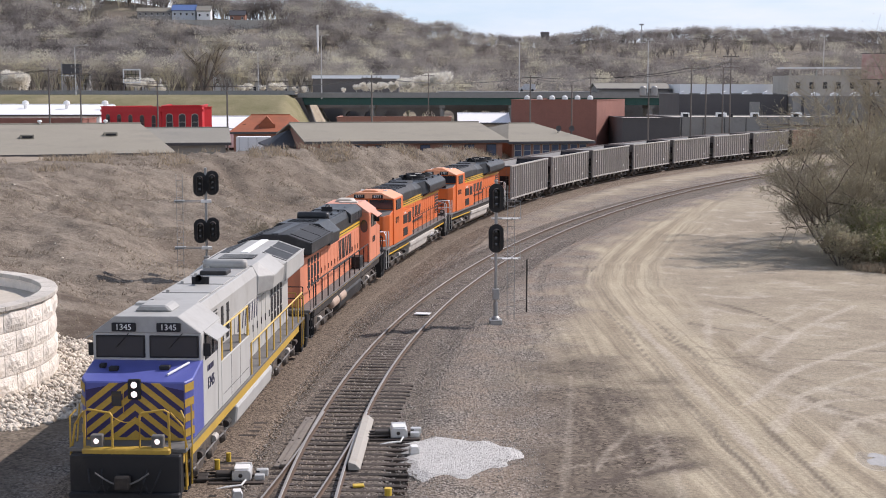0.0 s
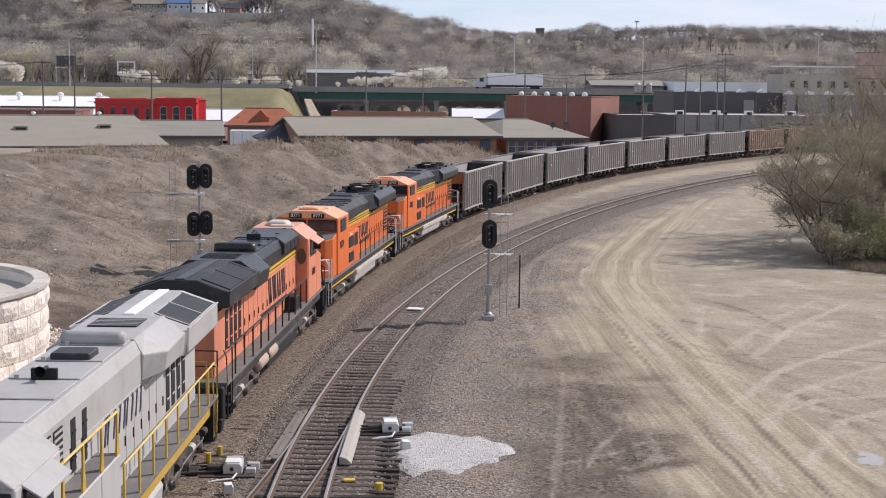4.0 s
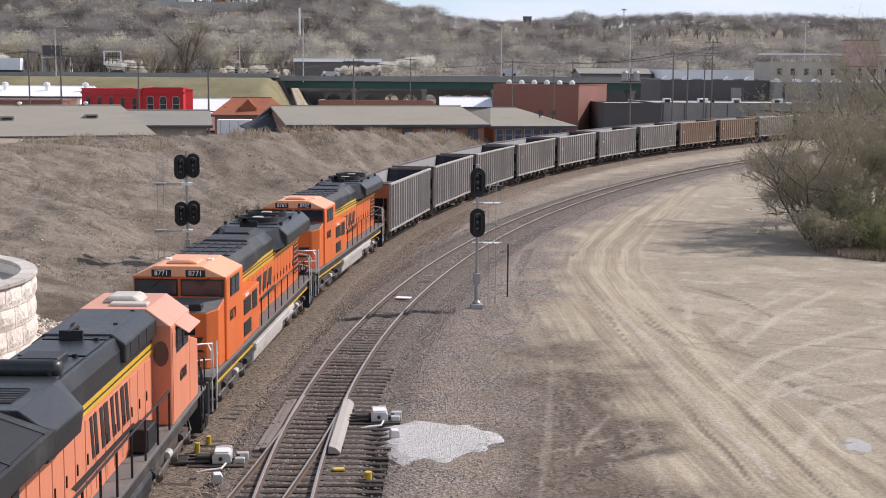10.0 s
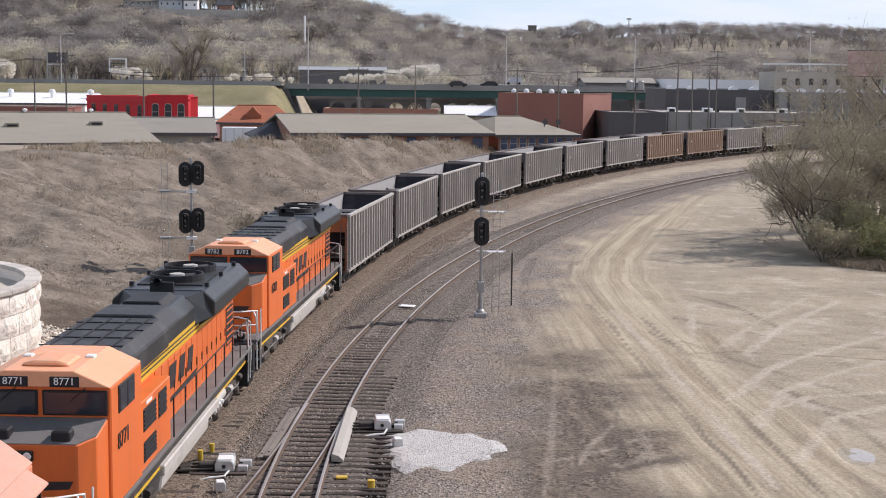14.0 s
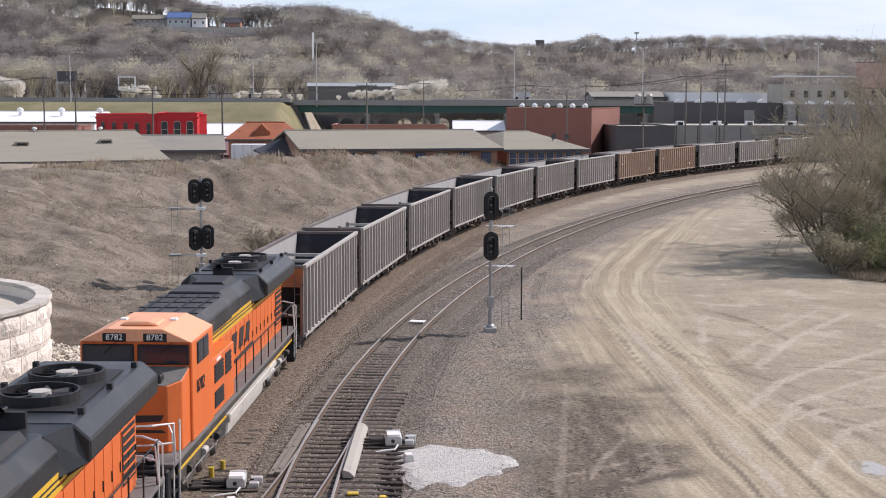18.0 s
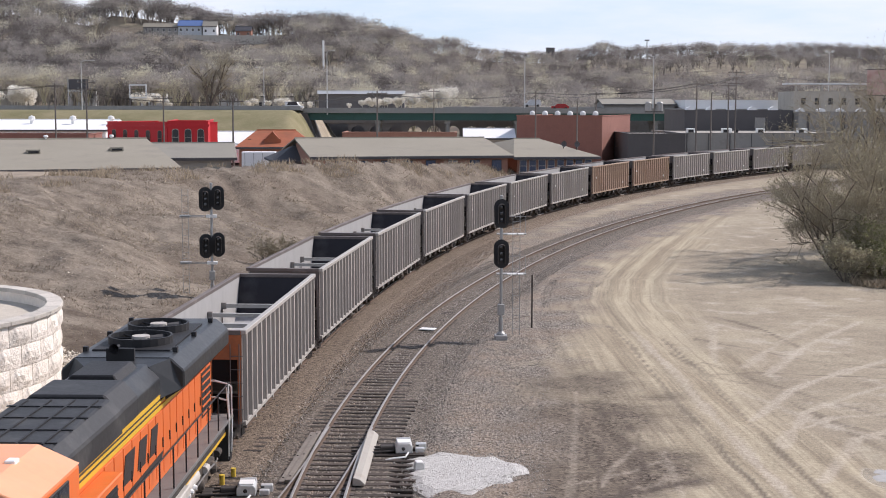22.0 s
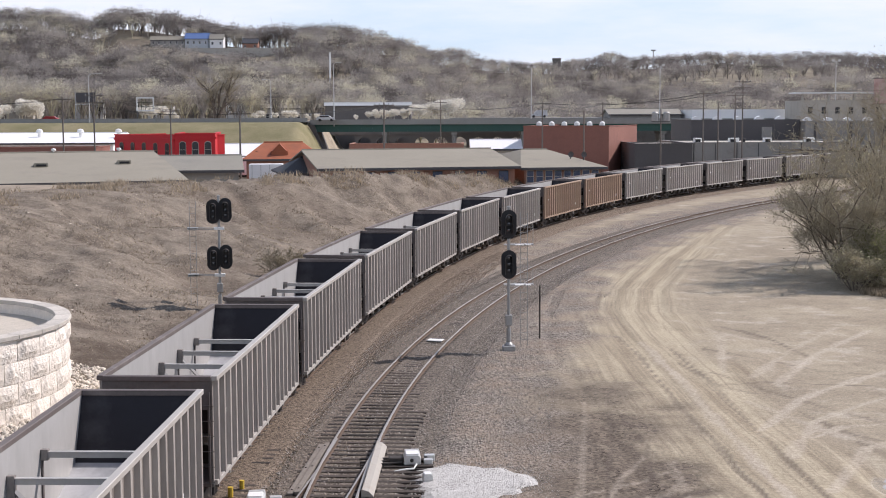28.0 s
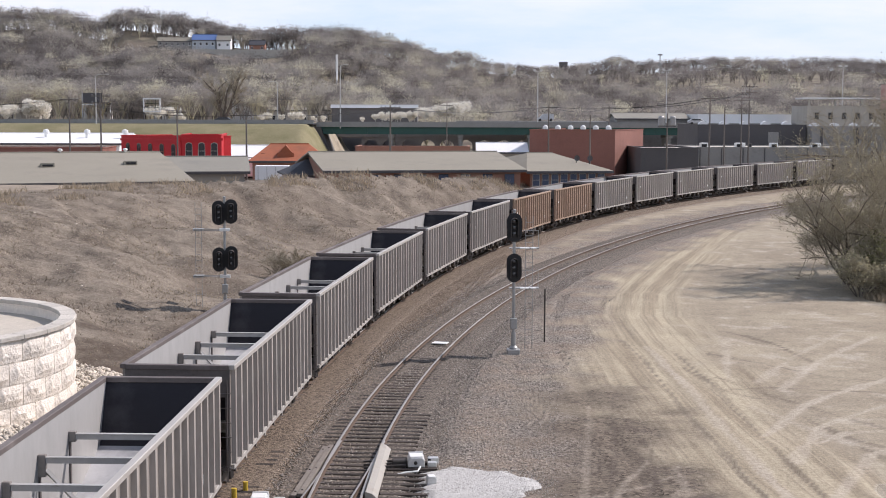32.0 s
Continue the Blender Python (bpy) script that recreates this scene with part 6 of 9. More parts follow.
# switch points, diverging towards the camera
for side, c in ((-1, -0.7525), (1, 0.7525)):
    g, pts = Geo(), []
    ss = np.arange(-14, 3.1, 0.5)
    prof = [(-0.05, -0.17), (-0.01, -0.13), (-0.012, -0.04), (-0.03, -0.03), (-0.03, 0.0), (0.03, 0.0), (0.03, -0.03), (0.012, -0.04), (0.01, -0.13), (0.05, -0.17)]
    vs = []
    for s in ss:
        d = (3.0 - s) / 17.0
        o = c + 0.075 - 1.6 * d * d - 0.03 * (side > 0) - (0.15 if side > 0 else 0.0) * min(1, d * 6) * 0.3
        for a, z in prof:
            x, y, h = on_track(SIDE, s, o + a)
            vs.append((x, y, RAIL_Z + z - 0.006))
    k = len(prof)
    g.add(vs, [(i * k + j, i * k + j + 1, (i + 1) * k + j + 1, (i + 1) * k + j) for i in range(len(ss) - 1) for j in range(k - 1)])
    sp = thing("switch_point", g, [M["rail_side"], M["rail_top"]], "tapered steel switch rail lying against the stock rail", "rail", "switch points", kind="structure")
    for p in sp.data.polygons:
        if all(sp.data.vertices[v].co.z > RAIL_Z - 0.02 for v in p.vertices):
            p.material_index = 1


def guard(name, x0, y0, x1, y1, w, rise, label):
    """Long sheet-metal cover beside the rail, folded along its length."""
    L = math.hypot(x1 - x0, y1 - y0)
    g = Geo().prism([(0, 0.0), (w, 0.0), (w, 0.05), (w * 0.62, 0.12 + rise), (w * 0.1, 0.18 + rise), (0, 0.16 + rise)], "y", 0, L)
    ob = thing(name, None, None, label, "cover", at=pose(x0, y0, 0.06, 0, 0, -math.degrees(math.atan2(x1 - x0, y1 - y0))))
    part("sheet", g, M["cream"], ob, bevel=0.01)
    for t in (0.12, 0.5, 0.88):
        part("bracket", Geo().box(-0.06, w + 0.04, L * t - 0.04, L * t + 0.04, -0.03, 0.03), M["dark_steel"], ob)
    return ob


guard("point_cover", -2.62, 40.1, -2.50, 46.2, 0.36, 0.06, "cream sheet-metal cover beside the switch rail")
for dx, dz, name in ((0.0, 0.0, "plank"), (-0.20, -0.05, "plank")):
    pk = thing(name, None, None, "weathered grey timber plank lying along the switch rail", "plank", "planks by the switch", at=pose(-4.62 + dx, 40.4, 0.05 + dz, 0, 0, -3.4))
    part("board", Geo().box(0, 0.17, 0, 6.2, 0, 0.11), M["plank_wood"], pk, bevel=0.012)
    for t in (0.4, 3.0, 5.7):
        part("bolt", Geo().lathe((0.085, t, 0.11), "z", [(0.03, 0), (0.03, 0.02), (0, 0.025)], 8), M["dark_steel"], pk)


def switch_machine(x, y, rz, label):
    ob = thing("switch_machine", None, None, label, "switch machine", "switch machines", at=pose(x, y, 0.02, 0, 0, rz))
    part("motor_case", Geo().prism([(-0.30, 0.05), (0.24, 0.05), (0.24, 0.28), (0.16, 0.36), (-0.22, 0.36), (-0.30, 0.28)], "y", -0.34, 0.30), M["silver"], ob, bevel=0.02)
    part("case_lid", Geo().box(-0.24, 0.18, -0.26, 0.22, 0.36, 0.39), M["white"], ob, bevel=0.01)
    part("motor", Geo().lathe((0.0, 0.42, 0.26), "x", [(0, -0.26), (0.12, -0.25), (0.13, 0.0), (0.13, 0.2), (0, 0.24)], 12), M["silver"], ob)
    part("gear_case", Geo().box(-0.78, -0.30, -0.16, 0.16, 0.05, 0.24), M["dark_steel"], ob, bevel=0.03)
    part("junction_box", Geo().box(0.36, 0.70, 0.06, 0.28, 0.06, 0.26), M["silver"], ob, bevel=0.02)
    part("junction_box", Geo().box(0.34, 0.62, -0.30, -0.10, 0.04, 0.20), M["silver"], ob, bevel=0.02)
    part("crank_cap", Geo().lathe((-0.05, -0.36, 0.2), "y", [(0.06, 0.03), (0.06, 0), (0, -0.02)], 10), M["dark_steel"], ob)
    part("conduit", Geo().tube([(0.36, 0.1, 0.2), (0.46, 0.1, 0.2)], 0.05, 8), M["black"], ob)
    for dy in (-0.28, 0.0, 0.3):
        part("throw_rod", Geo().tube([(-0.36, dy, 0.12), (-1.7, dy * 1.4, 0.08)], 0.035, 6), M["dark_steel"], ob)
    part("rod_lug", Geo().box(-1.3, -1.0, -0.35, 0.35, 0.02, 0.12), M["dark_steel"], ob, bevel=0.02)
    part("cable", Geo().tube([(0.1, -0.42, 0.1), (0.0, -0.7, 0.03), (-0.4, -0.85, 0.03), (-0.7, -0.95, -0.02)], 0.03, 6), M["white"], ob)
    part("base_timber", Geo().box(-0.95, 0.62, -0.55, -0.3, -0.08, 0.05), M["tie"], ob, bevel=0.01)
    part("base_timber", Geo().box(-0.95, 0.62, 0.3, 0.55, -0.08, 0.05), M["tie"], ob, bevel=0.01)
    return ob


switch_machine(-1.22, 44.2, 4, "silver electric switch machine on timbers by the gravel pad")
switch_machine(-5.55, 39.3, 3, "silver electric switch machine beside the main track")
for x, y, lab in ((-0.72, 42.1, "small white junction box on the gravel pad"), (-5.45, 37.35, "small pale junction box beside the main track")):
    jb = thing("junction_box", None, None, lab, "junction box", at=pose(x, y, 0.0, 0, 0, 12))
    part("case", Geo().prism([(-0.15, 0.0), (0.15, 0.0), (0.15, 0.2), (0.1, 0.26), (-0.1, 0.26), (-0.15, 0.2)], "y", -0.14, 0.14), M["silver"], jb, bevel=0.02)
    part("lid", Geo().box(-0.11, 0.11, -0.15, 0.15, 0.25, 0.28), M["white"], jb, bevel=0.01)
for x, y, r, h in ((-6.25, 41.2, 0.075, 0.28), (-6.45, 40.3, 0.08, 0.32), (-1.36, 37.7, 0.10, 0.22)):
    mk = thing("marker_post", None, None, "short yellow marker post in the ballast", "marker", "yellow marker posts", at=(x, y, -0.04))
    part("stem", Geo().lathe((0, 0, 0), "z", [(0, 0), (r, 0), (r, h), (r * 0.9, h + 0.02), (0, h + 0.02)], 14), M["yellow"], mk)
    part("cap", Geo().lathe((0, 0, h), "z", [(0, 0.015), (r * 1.08, 0.015), (r * 1.08, 0.05), (0, 0.06)], 14), M["yellow"], mk)
thing("marker_plate", Geo().box(-0.16, 0.16, -0.11, 0.11, 0, 0.06), M["yellow"], "yellow painted block on a switch tie", "marker", bevel=0.012, at=pose(-2.22, 38.5, 0.04, 0, 0, 8))
thing("crossing_plate", Geo().box(-0.38, 0.38, -0.28, 0.28, 0, 0.05), M["white"], "white flat plate lying between the rails", "plate", bevel=0.01, at=pose(-0.75, 68.4, 0.05, 0, 0, -14))


def signal_head(parent, x, z, name="signal_head"):
    """Oval black backing with a long hood over the lens, facing the camera."""
    pr = [(0.36 * math.cos(a), (0.36 * math.sin(a)) + (0.32 if math.sin(a) > 0 else -0.32)) for a in [2 * math.pi * k / 24 for k in range(24)]]
    hd = part(name, Geo().prism([(x + p[0], z + p[1]) for p in pr], "y", -0.14, -0.10), M["black"], parent, "black oval signal backing")
    hood = Geo()
    n = 12
    vs = []
    for ly in (-0.14, -0.58):
        for k in range(n + 1):
            a = math.pi * k / n
            vs.append((x + 0.17 * math.cos(a), ly, z + 0.30 + 0.17 * math.sin(a)))
            vs.append((x + 0.15 * math.cos(a), ly, z + 0.30 + 0.15 * math.sin(a)))
    w = 2 * (n + 1)
    fs = []
    for k in range(n):
        fs += [(2 * k, 2 * k + 2, w + 2 * k + 2, w + 2 * k), (2 * k + 1, w + 2 * k + 1, w + 2 * k + 3, 2 * k + 3), (w + 2 * k, w + 2 * k + 2, w + 2 * k + 3, w + 2 * k + 1)]
    hood.add(vs, fs)
    for sx in (-1, 1):
        hood.box(x + sx * 0.16 - 0.012, x + sx * 0.16 + 0.012, -0.5, -0.14, z - 0.45, z + 0.31)
    part("hood", hood, M["dark_steel"], hd)
    for dz in (0.3, 0.0, -0.3):
        part("lens", Geo().lathe((x, -0.15, z + dz), "y", [(0, -0.02), (0.09, -0.01), (0.11, 0.02), (0, 0.02)], 12), M["cab_glass"], hd)
    part("case", Geo().box(x - 0.2, x + 0.2, -0.10, 0.16, z - 0.5, z + 0.5), M["black"], hd, bevel=0.04)
    return hd


def signal_mast(label, x, y, rz, height, heads, ladder_x, base_z=0.0):
    ob = thing("signal_mast", None, None, label, "railway signal", "railway signals", at=pose(x, y, base_z, 0, 0, rz))
    part("base", Geo().box(-0.3, 0.3, -0.3, 0.3, -0.1, 0.18), M["galv"], ob, bevel=0.03)
    part("pedestal", Geo().lathe((0, 0, 0), "z", [(0.22, 0.18), (0.2, 0.25), (0.11, 0.35), (0.11, 0.9), (0.09, 1.0)], 12), M["galv"], ob)
    part("mast", Geo().tube([(0, 0, 0.3), (0, 0, height)], 0.075, 10), M["galv"], ob)
    part("cable_box", Geo().box(-0.16, 0.16, -0.2, 0.1, 1.15, 1.65), M["galv"], ob, bevel=0.02)
    for hx, hz in heads:
        signal_head(ob, hx, hz)
        part("head_bracket", Geo().tube([(0, 0, hz - 0.2), (hx, 0.0, hz - 0.2)], 0.04, 6), M["galv"], ob)
    lad = Geo()
    for dx in (-0.17, 0.17):
        lad.tube([(ladder_x + dx, 0.42, 0.1), (ladder_x + dx, 0.42, height - 0.3)], 0.016, 5)
    k = 0.4
    while k < height - 0.4:
        lad.tube([(ladder_x - 0.17, 0.42, k), (ladder_x + 0.17, 0.42, k)], 0.011, 4)
        k += 0.32
    part("ladder", lad, M["galv"], ob)
    for hz in sorted({h for _, h in heads}):
        pf = part("platform", Geo().box(*((-0.2, 1.2) if ladder_x > 0 else (ladder_x - 0.3, ladder_x + 0.3)), 0.1, 0.62, hz - 1.02, hz - 0.98), M["galv"], ob)
        if ladder_x < 0:
            part("stay", Geo().tube([(0, 0, hz - 1.0), (ladder_x, 0.4, hz - 1.0)], 0.025, 5), M["galv"], pf)
            part("step_plate", Geo().box(-0.28, 0.3, -0.2, 0.1, hz - 1.02, hz - 0.94), M["white"], pf)
            continue
        part("step_plate", Geo().box(0.3, 0.72, -0.1, 0.2, hz - 1.0, hz - 0.96), M["white"], pf)
        part("step_plate", Geo().box(0.8, 1.05, -0.1, 0.2, hz - 1.0, hz - 0.96), M["white"], pf)
        part("guard_rail", Geo().tube([(0.1, 0.6, hz - 0.98), (0.1, 0.6, hz - 0.2), (1.2, 0.6, hz - 0.2), (1.2, 0.6, hz - 0.98)], 0.018, 5), M["galv"], pf)
    part("cap", Geo().lathe((0, 0, height), "z", [(0.09, -0.04), (0.09, 0.03), (0, 0.07)], 10), M["galv"], ob)
    return ob


signal_mast("grey steel signal mast with two black oval heads and a ladder", 2.74, 66.1, 2, 6.75, [(0.0, 5.95), (0.0, 4.05)], 0.75)
signal_mast("grey steel signal mast with two pairs of black oval heads", -12.85, 78.0, 8, 6.5, [(-0.32, 5.65), (0.36, 5.72), (-0.32, 3.05), (0.36, 3.12)], -1.45, ground_at(-12.85, 78.0))
fp = thing("steel_post", None, None, "thin rusty steel post in the gravel", "post", at=(4.41, 69.3, -0.1))
part("post", Geo().box(-0.035, 0.035, -0.035, 0.035, 0, 2.75), M["dark_steel"], fp)
part("stay", Geo().tube([(0, 0, 0.75), (-1.45, -2.6, 0.85)], 0.01, 4), M["dark_steel"], fp)


# ---- round retaining wall of big split-face blocks ----
WALL_C, WALL_R, WALL_TOP = (-22.43, 53.2), 7.6, 3.3


def round_wall():
    ob = thing("retaining_wall", None, None, "round retaining wall of pale split-face stone blocks", "retaining wall", kind="structure")
    core = Geo()
    n = 60
    pts = [(WALL_C[0] + (WALL_R - 0.18) * math.cos(2 * math.pi * k / n), WALL_C[1] + (WALL_R - 0.18) * math.sin(2 * math.pi * k / n)) for k in range(n)]
    pin = [(WALL_C[0] + (WALL_R - 0.46) * math.cos(2 * math.pi * k / n), WALL_C[1] + (WALL_R - 0.46) * math.sin(2 * math.pi * k / n)) for k in range(n)]
    core.add([(x, y, -0.8) for x, y in pts] + [(x, y, WALL_TOP - 0.12) for x, y in pts] + [(x, y, WALL_TOP - 0.12) for x, y in pin] + [(x, y, WALL_TOP - 0.9) for x, y in pin],
             [(r * n + i, r * n + (i + 1) % n, (r + 1) * n + (i + 1) % n, (r + 1) * n + i) for r in range(3) for i in range(n)])
    part("backing", core, M["stone_block"], ob)
    fill = Geo().add([(x, y, WALL_TOP - 0.55) for x, y in pin], [tuple(range(n))])
    part("fill", fill, M["sand"], ob, "pale sand fill inside the ring")
    course, rows = 0.80, 5
    meshes = []
    nb = 36
    da = 2 * math.pi / nb
    rng = random.Random(5)
    for q in range(6):
        g = Geo()
        R1, R0 = WALL_R + 0.02, WALL_R - 0.3
        a0, a1 = -da / 2 + 0.0016, da / 2 - 0.0016
        hz = course - 0.018
        nx, nz = 5, 4
        vs = []
        for j in range(nz):
            for i in range(nx):
                a = a0 + (a1 - a0) * i / (nx - 1)
                edge = i in (0, nx - 1) or j in (0, nz - 1)
                r = R1 - 0.05 if edge else R1 + rng.uniform(-0.03, 0.06)
                vs.append((r * math.cos(a), r * math.sin(a), hz * j / (nz - 1)))
        fs = [(j * nx + i, j * nx + i + 1, (j + 1) * nx + i + 1, (j + 1) * nx + i) for j in range(nz - 1) for i in range(nx - 1)]
        b = len(vs)
        border = [i for i in range(nx)] + [j * nx + nx - 1 for j in range(1, nz)] + [(nz - 1) * nx + i for i in range(nx - 2, -1, -1)] + [j * nx for j in range(nz - 2, 0, -1)]
        for i in border:
            x, y, z = vs[i]
            t = math.atan2(y, x)
            vs.append((R0 * math.cos(t), R0 * math.sin(t), z))
        m = len(border)
        fs += [(border[i], b + i, b + (i + 1) % m, border[(i + 1) % m]) for i in range(m)]
        meshes.append(g.add(vs, fs).mesh("stone_block", M["stone_block"]))
    for r in range(rows):
        for k in range(nb):
            a = (k + 0.5 * (r % 2)) * da
            d = (math.degrees(a) + 180) % 360 - 180
            if -150 < d < 95:
                o = part("stone_block", rng.choice(meshes), None, ob)
                o.matrix_basis = Matrix.Translation((WALL_C[0], WALL_C[1], WALL_TOP - 0.16 - course * (r + 1))) @ Matrix.Rotation(a, 4, "Z")
    cap_me = None
    for k in range(nb):
        g = Geo()
        a0, a1 = -da / 2 + 0.001, da / 2 - 0.001
        if cap_me is None:
            vs = [(R * math.cos(a), R * math.sin(a), z) for z in (0, 0.17) for R, a in ((WALL_R - 0.52, a0), (WALL_R + 0.10, a0), (WALL_R + 0.10, a1), (WALL_R - 0.52, a1))]
            cap_me = g.add(vs, [(3, 2, 1, 0), (4, 5, 6, 7), (0, 1, 5, 4), (1, 2, 6, 5), (2, 3, 7, 6), (3, 0, 4, 7)]).mesh("cap_stone", M["cap_stone"], 0.015)
        o = part("cap_stone", cap_me, None, ob)
        o.matrix_basis = Matrix.Translation((WALL_C[0], WALL_C[1], WALL_TOP - 0.155)) @ Matrix.Rotation(k * da, 4, "Z")


round_wall()


def rubble_place(rs, n):
    x = -17.0 + 6.8 * rs.rand(n)
    y = 36 + 27 * rs.rand(n)
    d = np.hypot(x - WALL_C[0], y - WALL_C[1])
    lat, s = lateral(MAIN, x, y)
    ok = (d > WALL_R - 0.1) & (d < WALL_R + 4.2 - 0.12 * np.maximum(0, y - 50)) & (-lat > 3.0 + 1.2 * rs.rand(n))
    x, y = x[ok], y[ok]
    return x, y, ground_z(x, y)


stones("rubble", 11000, rubble_place, (0.05, 0.15), M["rubble"], "pale broken stone heaped at the foot of the round wall", "rubble", 7, 0.75)


def bank_place(rs, n):
    s = 0 + 120 * rs.rand(n)
    o = -(5.5 + 24 * rs.rand(n))
    x, y, h = on_track(MAIN, s, o)
    ok = np.hypot(x - WALL_C[0], y - WALL_C[1]) > WALL_R + 0.3
    return x[ok], y[ok], ground_z(x[ok], y[ok])


stones("bank_clods", 450, bank_place, (0.04, 0.12), M["rubble"], "stones and clods strewn over the dry grass bank", "stones", 8, 0.4)


def tufts(name, n, place, hgt, wid, mtl, label, category, seed, blades=5):
    """Dry grass: thin upright blades in one mesh."""
    rs = np.random.RandomState(seed)
    x, y, z = place(rs, n)
    n = len(x)
    bx = np.repeat(x, blades) + (rs.rand(n * blades) - 0.5) * wid
    by = np.repeat(y, blades) + (rs.rand(n * blades) - 0.5) * wid
    bz = np.repeat(z, blades) - 0.02
    m = len(bx)
    a = rs.rand(m) * 6.283
    h = hgt * (0.4 + 0.8 * rs.rand(m))
    w = 0.018 + 0.03 * rs.rand(m)
    lean = h * (0.2 + 0.7 * rs.rand(m))
    b = rs.rand(m) * 6.283
    P = np.stack([np.stack([bx - np.cos(a) * w, by - np.sin(a) * w, bz], 1), np.stack([bx + np.cos(a) * w, by + np.sin(a) * w, bz], 1), np.stack([bx + np.cos(b) * lean, by + np.sin(b) * lean, bz + h], 1)], 1).reshape(-1, 3)
    me = tri_mesh(name, P, np.arange(m * 3).reshape(-1, 3), mtl)
    return tagged(new(name, me), label, category, kind="stuff")


def let_through(m, share):
    """Thin blades and twigs pass a share of the light on."""
    n, l = m.node_tree.nodes, m.node_tree.links
    b = n["Principled BSDF"]
    tl, mx = n.new("ShaderNodeBsdfTranslucent"), n.new("ShaderNodeMixShader")
    mx.inputs[0].default_value = share
    l.new(b.inputs["Base Color"].links[0].from_socket, tl.inputs[0])
    l.new(b.outputs[0], mx.inputs[1])
    l.new(tl.outputs[0], mx.inputs[2])
    l.new(mx.outputs[0], n["Material Output"].inputs[0])


for leafy in ("dead_grass", "brush", "weed", "green_weed", "bud", "twig"):
    let_through(M[leafy], 0.45)


def patchy(place, scale, seed, least):
    """Keeps the places where a slow noise is high."""
    def inner(rs, n):
        x, y, z = place(rs, n)
        k = vnoise(x, y, scale, seed) + 0.35 * vnoise(x, y, scale * 0.3, seed + 1) > least
        return x[k], y[k], z[k]
    return inner


tufts("dry_grass", 9000, bank_place, 0.08, 0.4, M["dead_grass"], "matted dead grass on the earth bank", "grass", 11, 4)
tufts("dry_grass", 22000, patchy(bank_place, 4.5, 71, 0.72), 0.13, 0.5, M["dead_grass"], "clumps of pale dead grass on the earth bank", "grass", 17, 4)
tufts("brush", 5200, patchy(bank_place, 6.0, 74, 0.92), 0.17, 0.9, M["brush"], "low dead brush in patches on the earth bank", "brush", 18, 5)


def weed_place(cx, cy, rx, ry):
    def place(rs, n):
        a, r = rs.rand(n) * 6.283, np.sqrt(rs.rand(n))
        x, y = cx + rx * r * np.cos(a), cy + ry * r * np.sin(a)
        return x, y, ground_z(x, y)
    return place


def crest_place(rs, n):
    s = 40 + 95 * rs.rand(n)
    o = -np.interp(s, [-60, 45, 62, 85, 105, 130], [30, 30, 26, 16.5, 12, 9]) + (rs.rand(n) - 0.35) * 5
    x, y, h = on_track(MAIN, s, o)
    k = vnoise(x, y, 3.0, 61) > 0.52
    return x[k], y[k], ground_z(x[k], y[k])


tufts("tall_weeds", 3000, crest_place, 0.55, 0.7, M["weed"], "tall dead weeds along the crest of the bank", "weeds", 14, 5)


